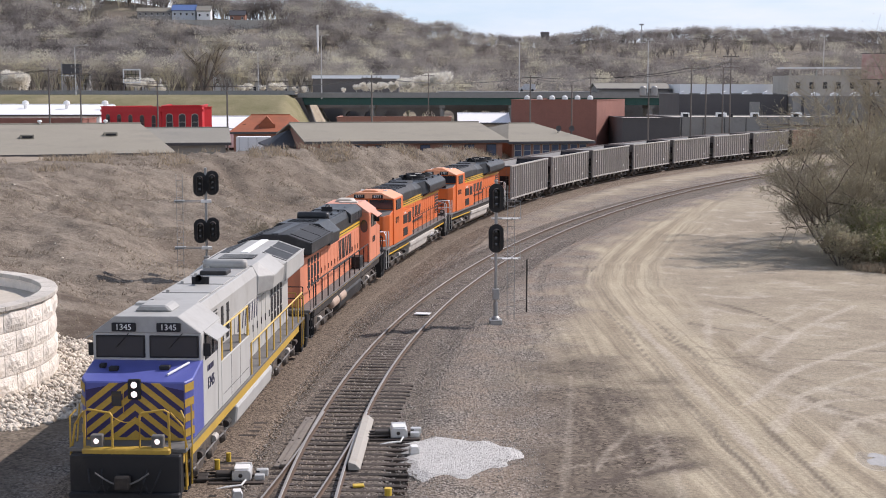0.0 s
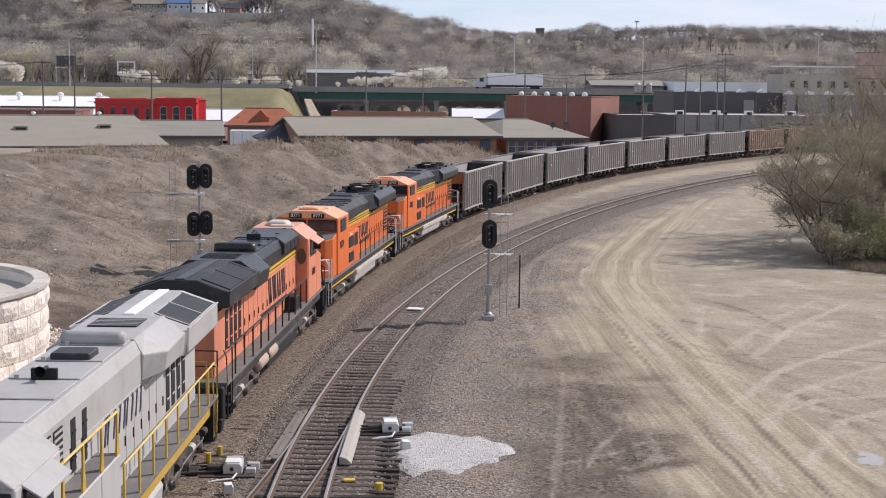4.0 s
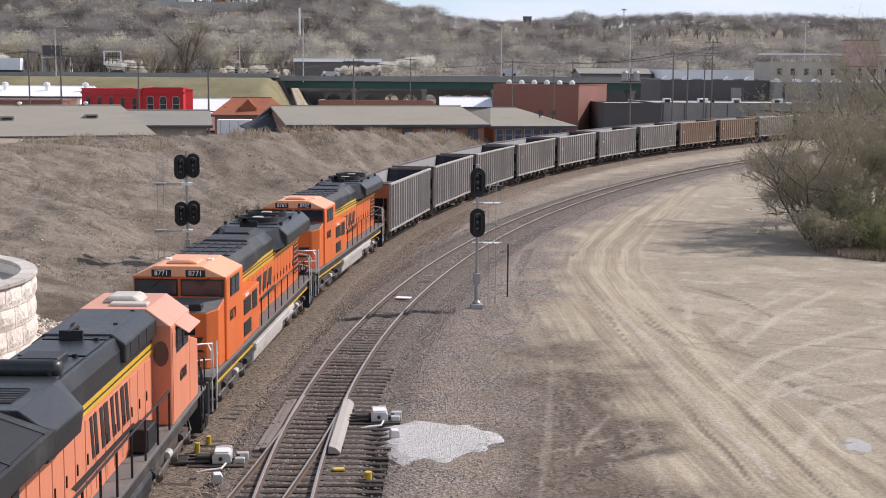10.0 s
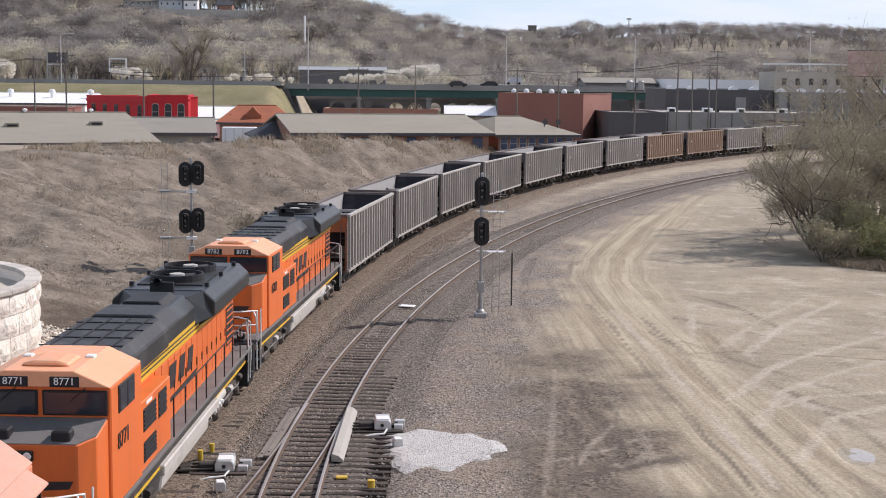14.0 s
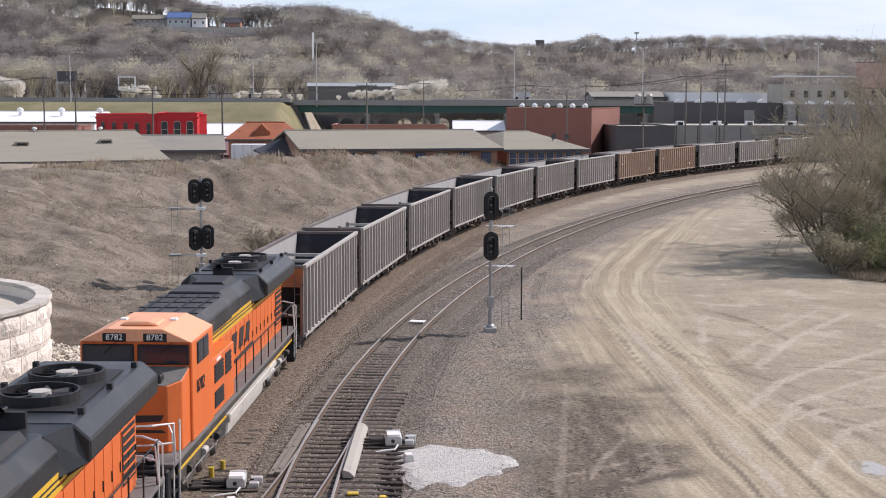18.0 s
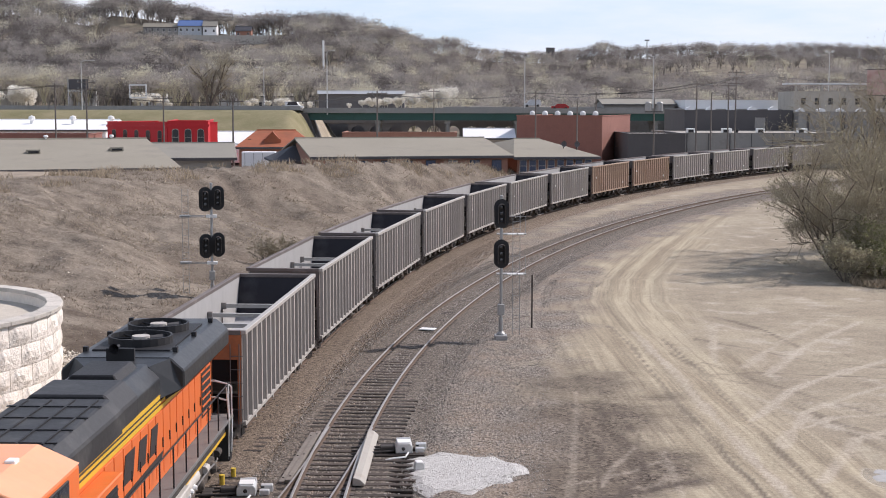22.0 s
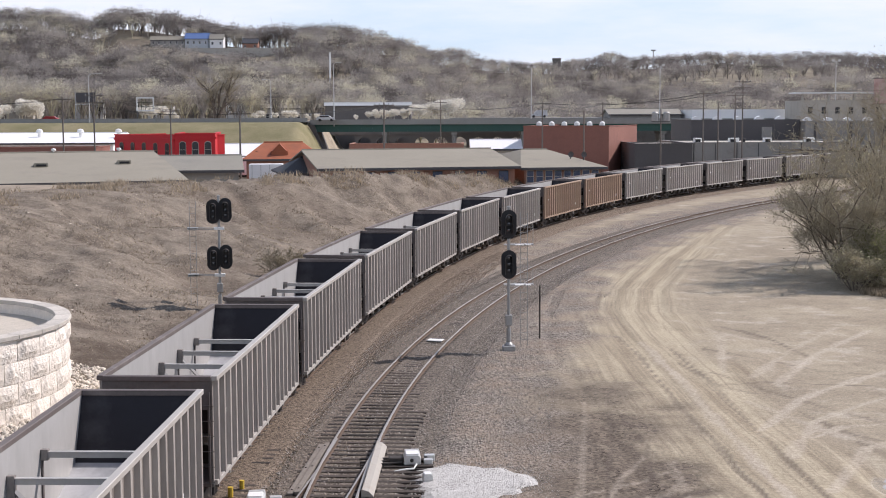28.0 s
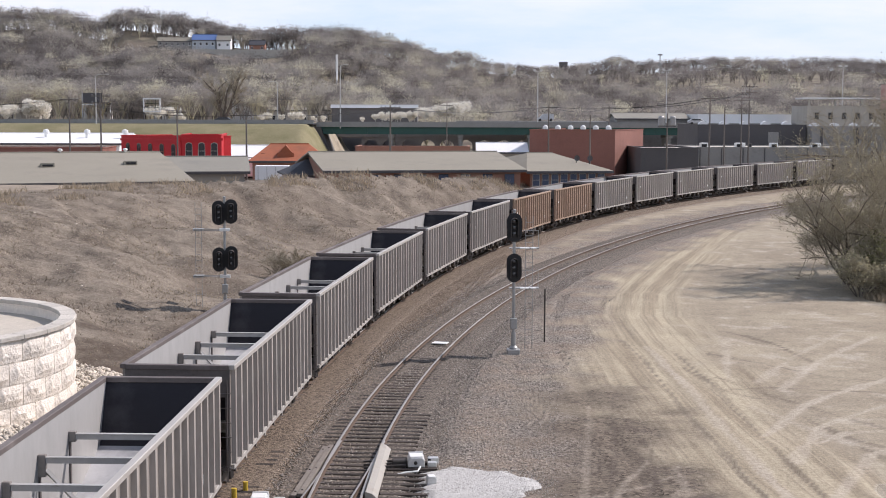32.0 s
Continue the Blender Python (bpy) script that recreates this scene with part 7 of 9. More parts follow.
# ---- trees ----
def branch_tree(name, label, x, y, height, spread, stems, seed, lean=(0, 0), buds=0, lift=0.75, trunk_r=0.16, single=False, bud_mat="bud", fine=1.0, depth=4):
    """A bare tree of tapered limbs, boughs and twigs; buds adds small leaf flecks on the twigs."""
    rng = random.Random(seed)
    z0 = ground_at(x, y)
    ob = thing(name, None, None, label, "tree", at=(x, y, z0 - 0.05))
    wood, twigs, ends = Geo(), Geo(), []

    def grow(p, d, length, r, level):
        n = 3 if level > 1 else 2
        pts, q = [p], p.copy()
        dd = d.copy()
        for i in range(n):
            dd = (dd + Vector((rng.uniform(-1, 1), rng.uniform(-1, 1), rng.uniform(-0.5, 0.8))) * 0.22).normalized()
            q = q + dd * length / n
            pts.append(q.copy())
        (wood if level > 2 or depth < 4 and level > 1 else twigs).tube(pts, r, 5 if level > 2 else 4 if level == 2 else 3, False, r * 0.45)
        if level == 0:
            ends.append((pts[-1], dd))
            return
        kids = {4: 7, 3: 6, 2: 6, 1: 5}[level]
        for k in range(max(2, round(kids * (fine if level < 3 else 1)))):
            t = rng.uniform(0.3, 1.0)
            i = min(n - 1, int(t * n))
            b = pts[i].lerp(pts[i + 1], t * n - i)
            side = Vector((rng.gauss(0, 1), rng.gauss(0, 1), rng.gauss(0, 0.6) + 0.35)).normalized()
            nd = (dd * 0.8 + side * rng.uniform(0.7, 1.1)).normalized()
            grow(b, nd, length * rng.uniform(0.42, 0.66), max(r * 0.48, 0.008), level - 1)

    for k in range(stems):
        a = 2 * math.pi * (k + rng.random() * 0.6) / stems
        out = 0.12 if single else rng.uniform(0.35, 1.0)
        d = Vector((math.cos(a) * out * spread + lean[0], math.sin(a) * out * spread + lean[1], lift + 0.3 * rng.random())).normalized()
        b = Vector((math.cos(a) * 0.25, math.sin(a) * 0.25, 0)) if not single else Vector((0, 0, 0))
        grow(b, d, height * (0.62 if single else rng.uniform(0.38, 0.55)), trunk_r * rng.uniform(0.7, 1.15), depth)
    part("trunk", wood, M["bark"], ob, "dark grey-brown limbs", smooth=False)
    part("crown", twigs, M["twig"], ob, "dense bare twigs")
    if buds:
        rs = np.random.RandomState(seed)
        E = np.array([tuple(e[0]) for e in ends])
        idx = rs.randint(0, len(E), buds)
        c = E[idx] + rs.randn(buds, 3) * 0.28
        s = 0.035 + 0.05 * rs.rand(buds, 1)
        t1, t2 = rs.randn(buds, 3), rs.randn(buds, 3)
        t1 /= np.linalg.norm(t1, axis=1)[:, None]
        t2 /= np.linalg.norm(t2, axis=1)[:, None]
        P = np.stack([c + t1 * s, c - t1 * s * 0.6 + t2 * s, c - t2 * s * 0.9], 1).reshape(-1, 3)
        part("foliage", tri_mesh("foliage", P, np.arange(buds * 3).reshape(-1, 3), M[bud_mat]), None, ob, "olive-yellow opening buds")
    return ob


branch_tree("bare_tree", "wide many-stemmed bare tree with opening buds by the dirt yard", 26.4, 94.0, 10.5, 1.05, 9, 21, (-0.16, 0), 7000, 0.66, 0.10, fine=1.15)
branch_tree("bare_tree", "leaning many-stemmed bare tree with olive buds", 31.8, 97.0, 12.5, 0.8, 7, 22, (0, 0), 12000, 0.85, 0.10, fine=1.15)
branch_tree("bare_tree", "tall bare tree with dark forked limbs", 34.2, 106.0, 18.0, 0.55, 3, 23, (-0.1, 0), 1500, 1.0, 0.26, False)
branch_tree("shrub", "dense greenish shrub budding beside the bare trees", 28.2, 90.0, 5.4, 1.0, 9, 24, (0, 0), 9000, 0.7, 0.06, bud_mat="green_weed")
branch_tree("shrub", "low brown shrub at the foot of the trees", 25.4, 88.0, 3.6, 1.1, 8, 25, (0, 0), 5000, 0.6, 0.05)
branch_tree("shrub", "olive shrub at the edge of the thicket", 29.4, 86.0, 4.8, 1.2, 10, 33, (0, 0), 9000, 0.55, 0.04, depth=3, bud_mat="green_weed")
branch_tree("shrub", "leafless shrub on the slope of the bank", -11.0, 92.0, 2.8, 0.9, 10, 26, (0, 0), 0, 0.8, 0.025, depth=3, fine=1.4)
branch_tree("shrub", "leafless shrub on the slope of the bank", -7.8, 101.0, 3.0, 0.9, 10, 27, (0, 0), 0, 0.8, 0.025, depth=3, fine=1.4)
for bx_, by_, bh_, sd_ in ((-9.8, 86.0, 2.2, 51), (-9.0, 96.5, 2.4, 52), (-5.6, 106.0, 2.2, 53)):
    branch_tree("shrub", "leafless brown shrub on the dry bank", bx_, by_, bh_, 0.9, 9, sd_, (0, 0), 0, 0.8, 0.022, depth=3, fine=1.3)
tufts("dry_weeds", 1500, weed_place(29.0, 86.5, 3.6, 3.6), 0.5, 0.4, M["weed"], "dry brown weeds under the bare trees", "weeds", 12, 6)
tufts("green_weeds", 700, weed_place(31.5, 88.5, 3.5, 3.0), 1.3, 0.5, M["green_weed"], "fresh yellow-green weeds under the trees", "weeds", 13, 6)


# ---- town ----
M.update({
    "red_paint": mat("red_paint", (0.56, 0.022, 0.028), 0.6, 0, 0.12, 0.3, 3, stain=(0.40, 0.02, 0.025), amount=0.25, sscale=0.3),
    "red_brick": mat("red_brick", (0.270, 0.125, 0.098), 0.9, 0, 0.2, 0.4, 5, bump=0.3, bscale=8, stain=(0.16, 0.075, 0.06), amount=0.3, sscale=0.4),
    "brown_brick": mat("brown_brick", (0.320, 0.168, 0.122), 0.9, 0, 0.2, 0.4, 5, bump=0.3, bscale=8, stain=(0.2, 0.11, 0.085), amount=0.3, sscale=0.4),
    "tan_roof": mat("tan_roof", (0.270, 0.246, 0.196), 0.9, 0, 0.10, 0.15, 3, bump=0.2, bscale=5, stain=(0.185, 0.165, 0.145), amount=0.3, sscale=0.25),
    "grey_roof": mat("grey_roof", (0.250, 0.236, 0.200), 0.9, 0, 0.12, 0.2, 3, bump=0.2, bscale=5, stain=(0.15, 0.145, 0.14), amount=0.3, sscale=0.25),
    "slate_roof": mat("slate_roof", (0.062, 0.064, 0.074), 0.8, 0, 0.2, 0.4, 4, bump=0.2, bscale=6),
    "rust_roof": mat("rust_roof", (0.33, 0.105, 0.050), 0.8, 0, 0.22, 0.4, 4, bump=0.2, bscale=6, stain=(0.21, 0.08, 0.045), amount=0.4, sscale=0.5),
    "white_roof": mat("white_roof", (0.80, 0.80, 0.80), 0.6, 0, 0.06, 0.3, 4, bump=0.05),
    "dark_wall": mat("dark_wall", (0.098, 0.092, 0.094), 0.8, 0, 0.15, 0.3, 4, stain=(0.10, 0.09, 0.088), amount=0.3, sscale=0.4),
    "grey_wall": mat("grey_wall", (0.300, 0.288, 0.270), 0.85, 0, 0.12, 0.3, 4, stain=(0.16, 0.145, 0.135), amount=0.3, sscale=0.4),
    "cream_wall": mat("cream_wall", (0.46, 0.43, 0.38), 0.85, 0, 0.1, 0.3, 4, stain=(0.32, 0.28, 0.24), amount=0.3, sscale=0.4),
    "blue_pane": mat("blue_pane", (0.085, 0.105, 0.165), 0.2, 0, 0.2, 0.6, 4, bump=0, spec=0.6),
    "dark_pane": mat("dark_pane", (0.03, 0.03, 0.035), 0.2, 0, 0.2, 0.6, 4, bump=0, spec=0.6),
    "green_steel": mat("green_steel", (0.030, 0.088, 0.078), 0.6, 0.1, 0.15, 0.3, 4, stain=(0.03, 0.08, 0.07), amount=0.3, sscale=0.3),
    "concrete": mat("concrete", (0.265, 0.262, 0.252), 0.9, 0, 0.15, 0.3, 4, bump=0.2, bscale=6, stain=(0.15, 0.15, 0.145), amount=0.35, sscale=0.3),
    "old_concrete": mat("old_concrete", (0.165, 0.155, 0.150), 0.9, 0, 0.2, 0.3, 4, bump=0.2, bscale=6, stain=(0.11, 0.1, 0.095), amount=0.35, sscale=0.3),
    "asphalt": mat("asphalt", (0.06, 0.06, 0.062), 0.9, 0, 0.2, 0.3, 6),
    "pole_wood": mat("pole_wood", (0.175, 0.152, 0.135), 0.9, 0, 0.25, 0.8, 8, streak=6),
    "wire": mat("wire", (0.035, 0.035, 0.037), 0.6, 0.2, 0.1, 1, 6, bump=0),
    "blossom": mat("blossom", (0.80, 0.77, 0.70), 0.9, 0, 0.14, 0.3, 3, bump=0, island=0.6),
    "blue_roof": mat("blue_roof", (0.10, 0.17, 0.36), 0.7, 0, 0.12, 0.3, 3),
    "pale_house": mat("pale_house", (0.50, 0.53, 0.56), 0.8, 0, 0.1, 0.3, 3),
    "slat_green": mat("slat_green", (0.06, 0.075, 0.05), 0.8, 0, 0.2, 1, 4, bump=0),
    "evergreen": mat("evergreen", (0.035, 0.045, 0.030), 0.9, 0, 0.25, 0.4, 3, bump=0, island=0.5),
    "pale_steel": mat("pale_steel", (0.52, 0.52, 0.51), 0.5, 0.2, 0.1, 1, 6, bump=0),
    "hill_road": mat("hill_road", (0.42, 0.40, 0.38), 0.9, 0, 0.08, 0.3, 3),
    "poster": mat("poster", (0.55, 0.40, 0.36), 0.6, 0, 0.2, 0.5, 2, stain=(0.25, 0.08, 0.07), amount=0.45, sscale=0.5),
})


def window_unit(parent, x, z, w, h, y=0.0, glass="dark_pane", frame="white", arch=False):
    """A window in a wall that faces -y: recessed pane in a frame with a sill."""
    top = [(x + w / 2 * math.cos(a), z + h / 2 + w / 3 * math.sin(a)) for a in [math.pi * k / 8 for k in range(9)]] if arch else [(x + w / 2, z + h / 2), (x - w / 2, z + h / 2)]
    outer = [(x - w / 2 - 0.1, z - h / 2 - 0.1), (x + w / 2 + 0.1, z - h / 2 - 0.1)] + [(x + (px - x) * 1.12, z + (pz - z) * 1.08) for px, pz in top]
    fr = part("window", Geo().prism(outer, "y", y - 0.07, y + 0.02), M[frame], parent)
    part("pane", Geo().prism([(x - w / 2, z - h / 2), (x + w / 2, z - h / 2)] + top, "y", y - 0.09, y - 0.05), M[glass], fr)
    part("sill", Geo().box(x - w / 2 - 0.15, x + w / 2 + 0.15, y - 0.16, y, z - h / 2 - 0.2, z - h / 2 - 0.1), M[frame], fr)
    part("glazing_bar", Geo().box(x - w / 2, x + w / 2, y - 0.11, y - 0.08, z - 0.03, z + 0.03), M[frame], fr)
    return fr


def flat_block(name, label, at, L, depth, z0, z1, wall, roof, parapet=0.4, category="building", face=None):
    """Flat-roofed building; local x along the front, y into its depth, origin at the front left corner."""
    ob = thing(name, None, None, label, category, at=at)
    t = 0.3
    for a, b, c, d in ((0, L, 0, t), (0, L, depth - t, depth), (0, t, t, depth - t), (L - t, L, t, depth - t)):
        part("wall", Geo().box(a, b, c, d, z0, z1), M[wall], ob)
    part("roof", Geo().box(t, L - t, t, depth - t, z1 - parapet - 0.2, z1 - parapet), M[roof], ob)
    for a, b, c, d in ((-0.08, L + 0.08, -0.08, t + 0.05), (-0.08, t + 0.05, t + 0.05, depth + 0.08), (L - t - 0.05, L + 0.08, t + 0.05, depth + 0.08)):
        part("coping", Geo().box(a, b, c, d, z1, z1 + 0.12), M[face or wall], ob)
    return ob


def gable_block(name, label, at, x0, x1, depth, z0, eave, ridge, ridge_y, wall, roof, category="building", over=0.6, hip=0.0):
    """Pitched building with its ridge along local x; origin on the front line."""
    ob = thing(name, None, None, label, category, at=at)
    t = 0.3
    for a, b, c, d in ((x0, x1, 0, t), (x0, x1, depth - t, depth), (x0, x0 + t, t, depth - t), (x1 - t, x1, t, depth - t)):
        part("wall", Geo().box(a, b, c, d, z0, eave), M[wall], ob)
    if hip == 0:
        for xx in (x0, x1 - t):
            part("gable", Geo().prism([(0, eave), (depth, eave), (ridge_y, ridge - 0.1)], "x", xx, xx + t), M[wall], ob)
    th = 0.18
    a0, a1 = x0 - over, x1 + over
    r0, r1 = (a0 + hip, a1 - hip)
    k = (ridge - eave) / ridge_y
    e0 = eave - over * k
    for y0, nm in ((-over, "roof"), (depth + over, "roof")):
        z = e0 if y0 < 0 else eave - over * (ridge - eave) / (depth - ridge_y)
        part(nm, Geo().add([(a0, y0, z), (a1, y0, z), (r1, ridge_y, ridge), (r0, ridge_y, ridge), (a0, y0, z + th), (a1, y0, z + th), (r1, ridge_y, ridge + th), (r0, ridge_y, ridge + th)],
                           [(3, 2, 1, 0), (4, 5, 6, 7), (0, 1, 5, 4), (1, 2, 6, 5), (2, 3, 7, 6), (3, 0, 4, 7)]), M[roof], ob)
    if hip:
        for xe, xr in ((a0, r0), (a1, r1)):
            part("hip", Geo().add([(xe, -over, e0), (xe, depth + over, e0), (xr, ridge_y, ridge), (xe, -over, e0 + th), (xe, depth + over, e0 + th), (xr, ridge_y, ridge + th)], [(0, 1, 2), (3, 5, 4), (0, 3, 4, 1), (1, 4, 5, 2), (2, 5, 3, 0)]), M[roof], ob)
    part("ridge_cap", Geo().tube([(r0, ridge_y, ridge + th), (r1, ridge_y, ridge + th)], 0.14, 6), M[roof], ob)
    part("fascia", Geo().box(a0, a1, -over - 0.06, -over, e0 - 0.12, e0 + th), M["dark_wall"], ob)
    return ob


# long shed with roof vents, behind the bank
shed = gable_block("warehouse", "long low warehouse with a tan-grey pitched roof and small vents", pose(-23.4, 122.6, 0, 0, 0, 21), -44, 0, 34, 0.2, 5.3, 7.25, 18, "grey_wall", "tan_roof")
for x, y in ((-33, 9), (-22, 9), (-11, 9), (-3.5, 10)):
    z = 5.3 + y * (7.25 - 5.3) / 18 + 0.15
    v = part("roof_vent", Geo().prism([(y - 0.6, z), (y + 0.7, z + 0.10), (y - 0.5, z + 0.34)], "x", x - 0.6, x + 0.6), M["tan_roof"], shed)
    part("louvre", Geo().box(x - 0.45, x + 0.45, y - 0.64, y - 0.58, z + 0.05, z + 0.22), M["black"], v)
for k in range(7):
    part("ridge_vent", Geo().lathe((-40 + k * 6.2, 18, 7.4), "z", [(0.12, 0), (0.12, 0.2), (0.25, 0.25), (0.2, 0.4), (0, 0.45)], 10), M["white"], shed)
gable_block("workshop", "low workshop with a grey pitched roof beside the warehouse", pose(-30.5, 148, 0, 0, 0, 10), 0, 8.2, 16, 0.2, 5.1, 6.3, 8, "grey_wall", "grey_roof")

# red painted building
red = flat_block("red_building", "bright red painted two-storey building with arched windows", pose(-39.5, 203, 0, 0, 0, 6), 5.7, 14, 0.2, 8.15, "red_paint", "grey_roof", 0.5)
for i in range(3):
    window_unit(red, 1.05 + 1.8 * i, 5.9, 0.85, 1.7, 0, "dark_pane", "cream_wall", True)
    window_unit(red, 1.05 + 1.8 * i, 2.4, 0.85, 1.5, 0, "dark_pane", "cream_wall", True)
part("cornice", Geo().box(-0.2, 5.9, -0.25, 0.0, 7.4, 7.75), M["red_paint"], red)
part("belt_course", Geo().box(-0.1, 5.8, -0.12, 0.0, 4.3, 4.6), M["cream_wall"], red)
wing = flat_block("red_wing", "long red painted wing with narrow windows", pose(-50.7, 213.7, 0, 0, 0, -43.3), 15.2, 9, 0.2, 7.9, "red_paint", "grey_roof", 0.5)
for i in range(5):
    window_unit(wing, 1.8 + 2.9 * i, 5.7, 0.9, 1.6, 0, "dark_pane", "brown_brick", True)
part("cornice", Geo().box(0, 15.2, -0.2, 0.0, 7.2, 7.5), M["red_paint"], wing)
gable_block("white_store", "long store with a bright white roof", pose(-100, 232, 0, 0, 0, 4), 0, 44, 24, 0.2, 6.2, 7.6, 12, "white_roof", "white_roof")
flat_block("brick_store", "low dark red brick store", pose(-92, 205, 0, 0, 0, 4), 40, 12, 0.2, 6.1, "red_brick", "grey_roof", 0.2)
for x, z in ((-70, 7.7), (-63, 7.7), (-56.5, 7.7), (-88, 7.7)):
    vt = thing("roof_vent", None, None, "white mushroom vent on the store roof", "vent", "roof vents", at=(x, 241, 6.9))
    part("stack", Geo().lathe((0, 0, 0), "z", [(0.3, 0), (0.3, 0.9), (0, 0.9)], 10), M["white"], vt)
    part("cowl", Geo().lathe((0, 0, 0.9), "z", [(0.3, 0), (0.6, 0.15), (0.5, 0.6), (0, 0.8)], 10), M["white"], vt)

# rust-roofed house and parked trailers
rh = gable_block("brick_house", "orange-brick building with a rust-brown hipped roof", pose(-29.6, 205, 0, 0, 0, 6), 0, 10.6, 12, 0.2, 4.5, 6.6, 6, "brown_brick", "rust_roof", hip=3.0)
part("dormer", Geo().prism([(-1.2, 5.3), (1.2, 5.3), (0, 6.7)], "y", 1.0, 5.0), M["rust_roof"], part("dormer_wall", Geo().box(3.6, 6.0, 0.9, 4.0, 4.6, 5.6), M["rust_roof"], rh)).location = (4.8, 0, 0)
for i in range(3):
    part("roof_slot", Geo().box(1.2 + 3.4 * i, 1.7 + 3.4 * i, 2.2, 2.9, 5.2, 5.5), M["black"], rh)
gable_block("garage", "small garage with a dark slate hip roof", pose(-19.4, 166, 0, 0, 0, 13), 0, 6.2, 10, 0.2, 4.1, 5.6, 5, "grey_wall", "slate_roof", hip=3.0)


def trailer(x, y, rz, L, label, body="white_roof"):
    ob = thing("box_trailer", None, None, label, "trailer", "parked trailers", at=pose(x, y, 0.3, 0, 0, rz))
    bx = part("box", Geo().box(0, L, 0, 2.5, 1.1, 3.9), M[body], ob, bevel=0.05)
    for k in range(int(L / 1.2)):
        part("rib", Geo().box(0.4 + k * 1.2, 0.46 + k * 1.2, -0.03, 0.0, 1.2, 3.8), M["galv"], bx)
    part("chassis", Geo().box(0.3, L - 0.3, 0.7, 1.8, 0.75, 1.1), M["black"], ob)
    for wx in (0.9, L - 2.2, L - 1.1):
        part("wheel", Geo().lathe((wx, 0.2, 0.5), "y", [(0, -0.12), (0.3, -0.12), (0.5, -0.08), (0.5, 0.2), (0, 0.2)], 14), M["black"], ob)
    return ob


trailer(-27.4, 192, 4, 4.6, "white box trailer parked behind the workshop")
trailer(-22.6, 193, 4, 3.4, "pale grey box trailer parked behind the workshop", "cream_wall")
trailer(-36.0, 222, 3, 8.0, "white box trailer beside the rust-roofed building")

# long brick building and its neighbour
lb = gable_block("brick_hall", "long brick building with a tan roof and tall blue-grey windows", pose(7.3, 160.2, 0, 0, 0, 13), -22.0, 0, 26, 0.2, 4.95, 6.55, 13, "brown_brick", "tan_roof")
for i in range(8):
    window_unit(lb, -1.3 - 2.55 * i, 3.5, 1.0, 2.0, 0, "blue_pane", "slate_roof")
nb = gable_block("shop_block", "brick shop with a tan roof and a band of blue-grey windows", pose(8.5, 162.2, 0, 0, 0, 13), 0, 9.3, 24, 0.2, 4.7, 6.35, 12, "brown_brick", "tan_roof", hip=3.6)
for i in range(8):
    window_unit(nb, 0.7 + 1.12 * i, 3.75, 0.75, 1.3, 0, "blue_pane", "cream_wall")
for x, y in ((14.3, 168.5), (15.8, 167.9)):
    ds = thing("dish_antenna", None, None, "small dark dish antenna on the shop roof", "antenna", "dish antennas", at=pose(x, y, 4.9, 0, 0, 20))
    part("stand", Geo().tube([(0, 0, 0), (0, 0, 1.0)], 0.05, 6), M["black"], ds)
    part("dish", Geo().lathe((0, -0.1, 1.2), "y", [(0, 0.08), (0.18, 0.05), (0.32, -0.05), (0.36, -0.1), (0.30, -0.05), (0, 0.05)], 16), M["dark_wall"], ds)

flat_block("brick_store", "long low brown-brick store behind the brick hall", pose(-16.4, 230, 0, 0, 0, 0), 18.6, 10, 0.1, 5.95, "brown_brick", "grey_roof", 0.2)
gable_block("white_canopy", "low white-roofed canopy behind the brick hall", pose(3.9, 236, 0, 0, 0, 0), 0, 7.6, 7, 0.1, 5.0, 6.3, 5, "cream_wall", "white_roof")
gable_block("white_shop", "low shop with a pale roof beside the red building", pose(-37.0, 226, 0, 0, 0, 0), 0, 9.6, 9, 0.1, 4.3, 5.9, 7, "cream_wall", "white_roof")

# brick block with roof fans
bb = flat_block("brick_block", "big plain red-brick block with ball fans on its flat roof", pose(26 - 0.94 * 14.6, 232 + 0.34 * 14.6, 0, 0, 0, -20), 14.6, 21, 0.2, 8.7, "red_brick", "grey_roof", 0.3)
for k in range(6):
    x, y = 2.0 + 2.1 * k, 2.5 + 0.3 * k
    fnn = part("roof_fan", Geo().lathe((x, y, 8.5), "z", [(0.3, 0), (0.3, 0.3), (0.5, 0.4), (0.45, 0.8), (0.2, 1.0), (0, 1.05)], 12), M["white"], bb)
    part("cowl_ring", Geo().lathe((x, y, 8.8), "z", [(0.52, 0), (0.52, 0.06), (0.4, 0.06)], 12), M["galv"], fnn)

# dark workshops on the far side of the main track
flat_block("dark_shed", "low dark flat-roofed shed by the tracks", pose(29.5, 226, 0, 0, 0, 2), 9.2, 16, 0.1, 5.95, "dark_wall", "cream_wall", 0.15)
pl = flat_block("grey_plant", "low grey plant with a long flat roof", pose(38.8, 234, 0, 0, 0, 3), 29, 22, 0.1, 5.9, "grey_wall", "cream_wall", 0.15)
for k in range(8):
    part("downpipe", Geo().tube([(1.5 + 3.6 * k, -0.1, 0.2), (1.5 + 3.6 * k, -0.1, 5.8)], 0.07, 6), M["dark_wall"], pl)
for k, x in enumerate((3, 9, 15, 22)):
    rf = part("roof_unit", Geo().box(x, x + 1.2 + 0.4 * (k % 2), 6, 7.4, 5.7, 6.6), M["white"], pl, bevel=0.05)
    part("grille", Geo().box(x + 0.1, x + 1.0, 5.97, 6.0, 5.9, 6.4), M["grille"], rf)
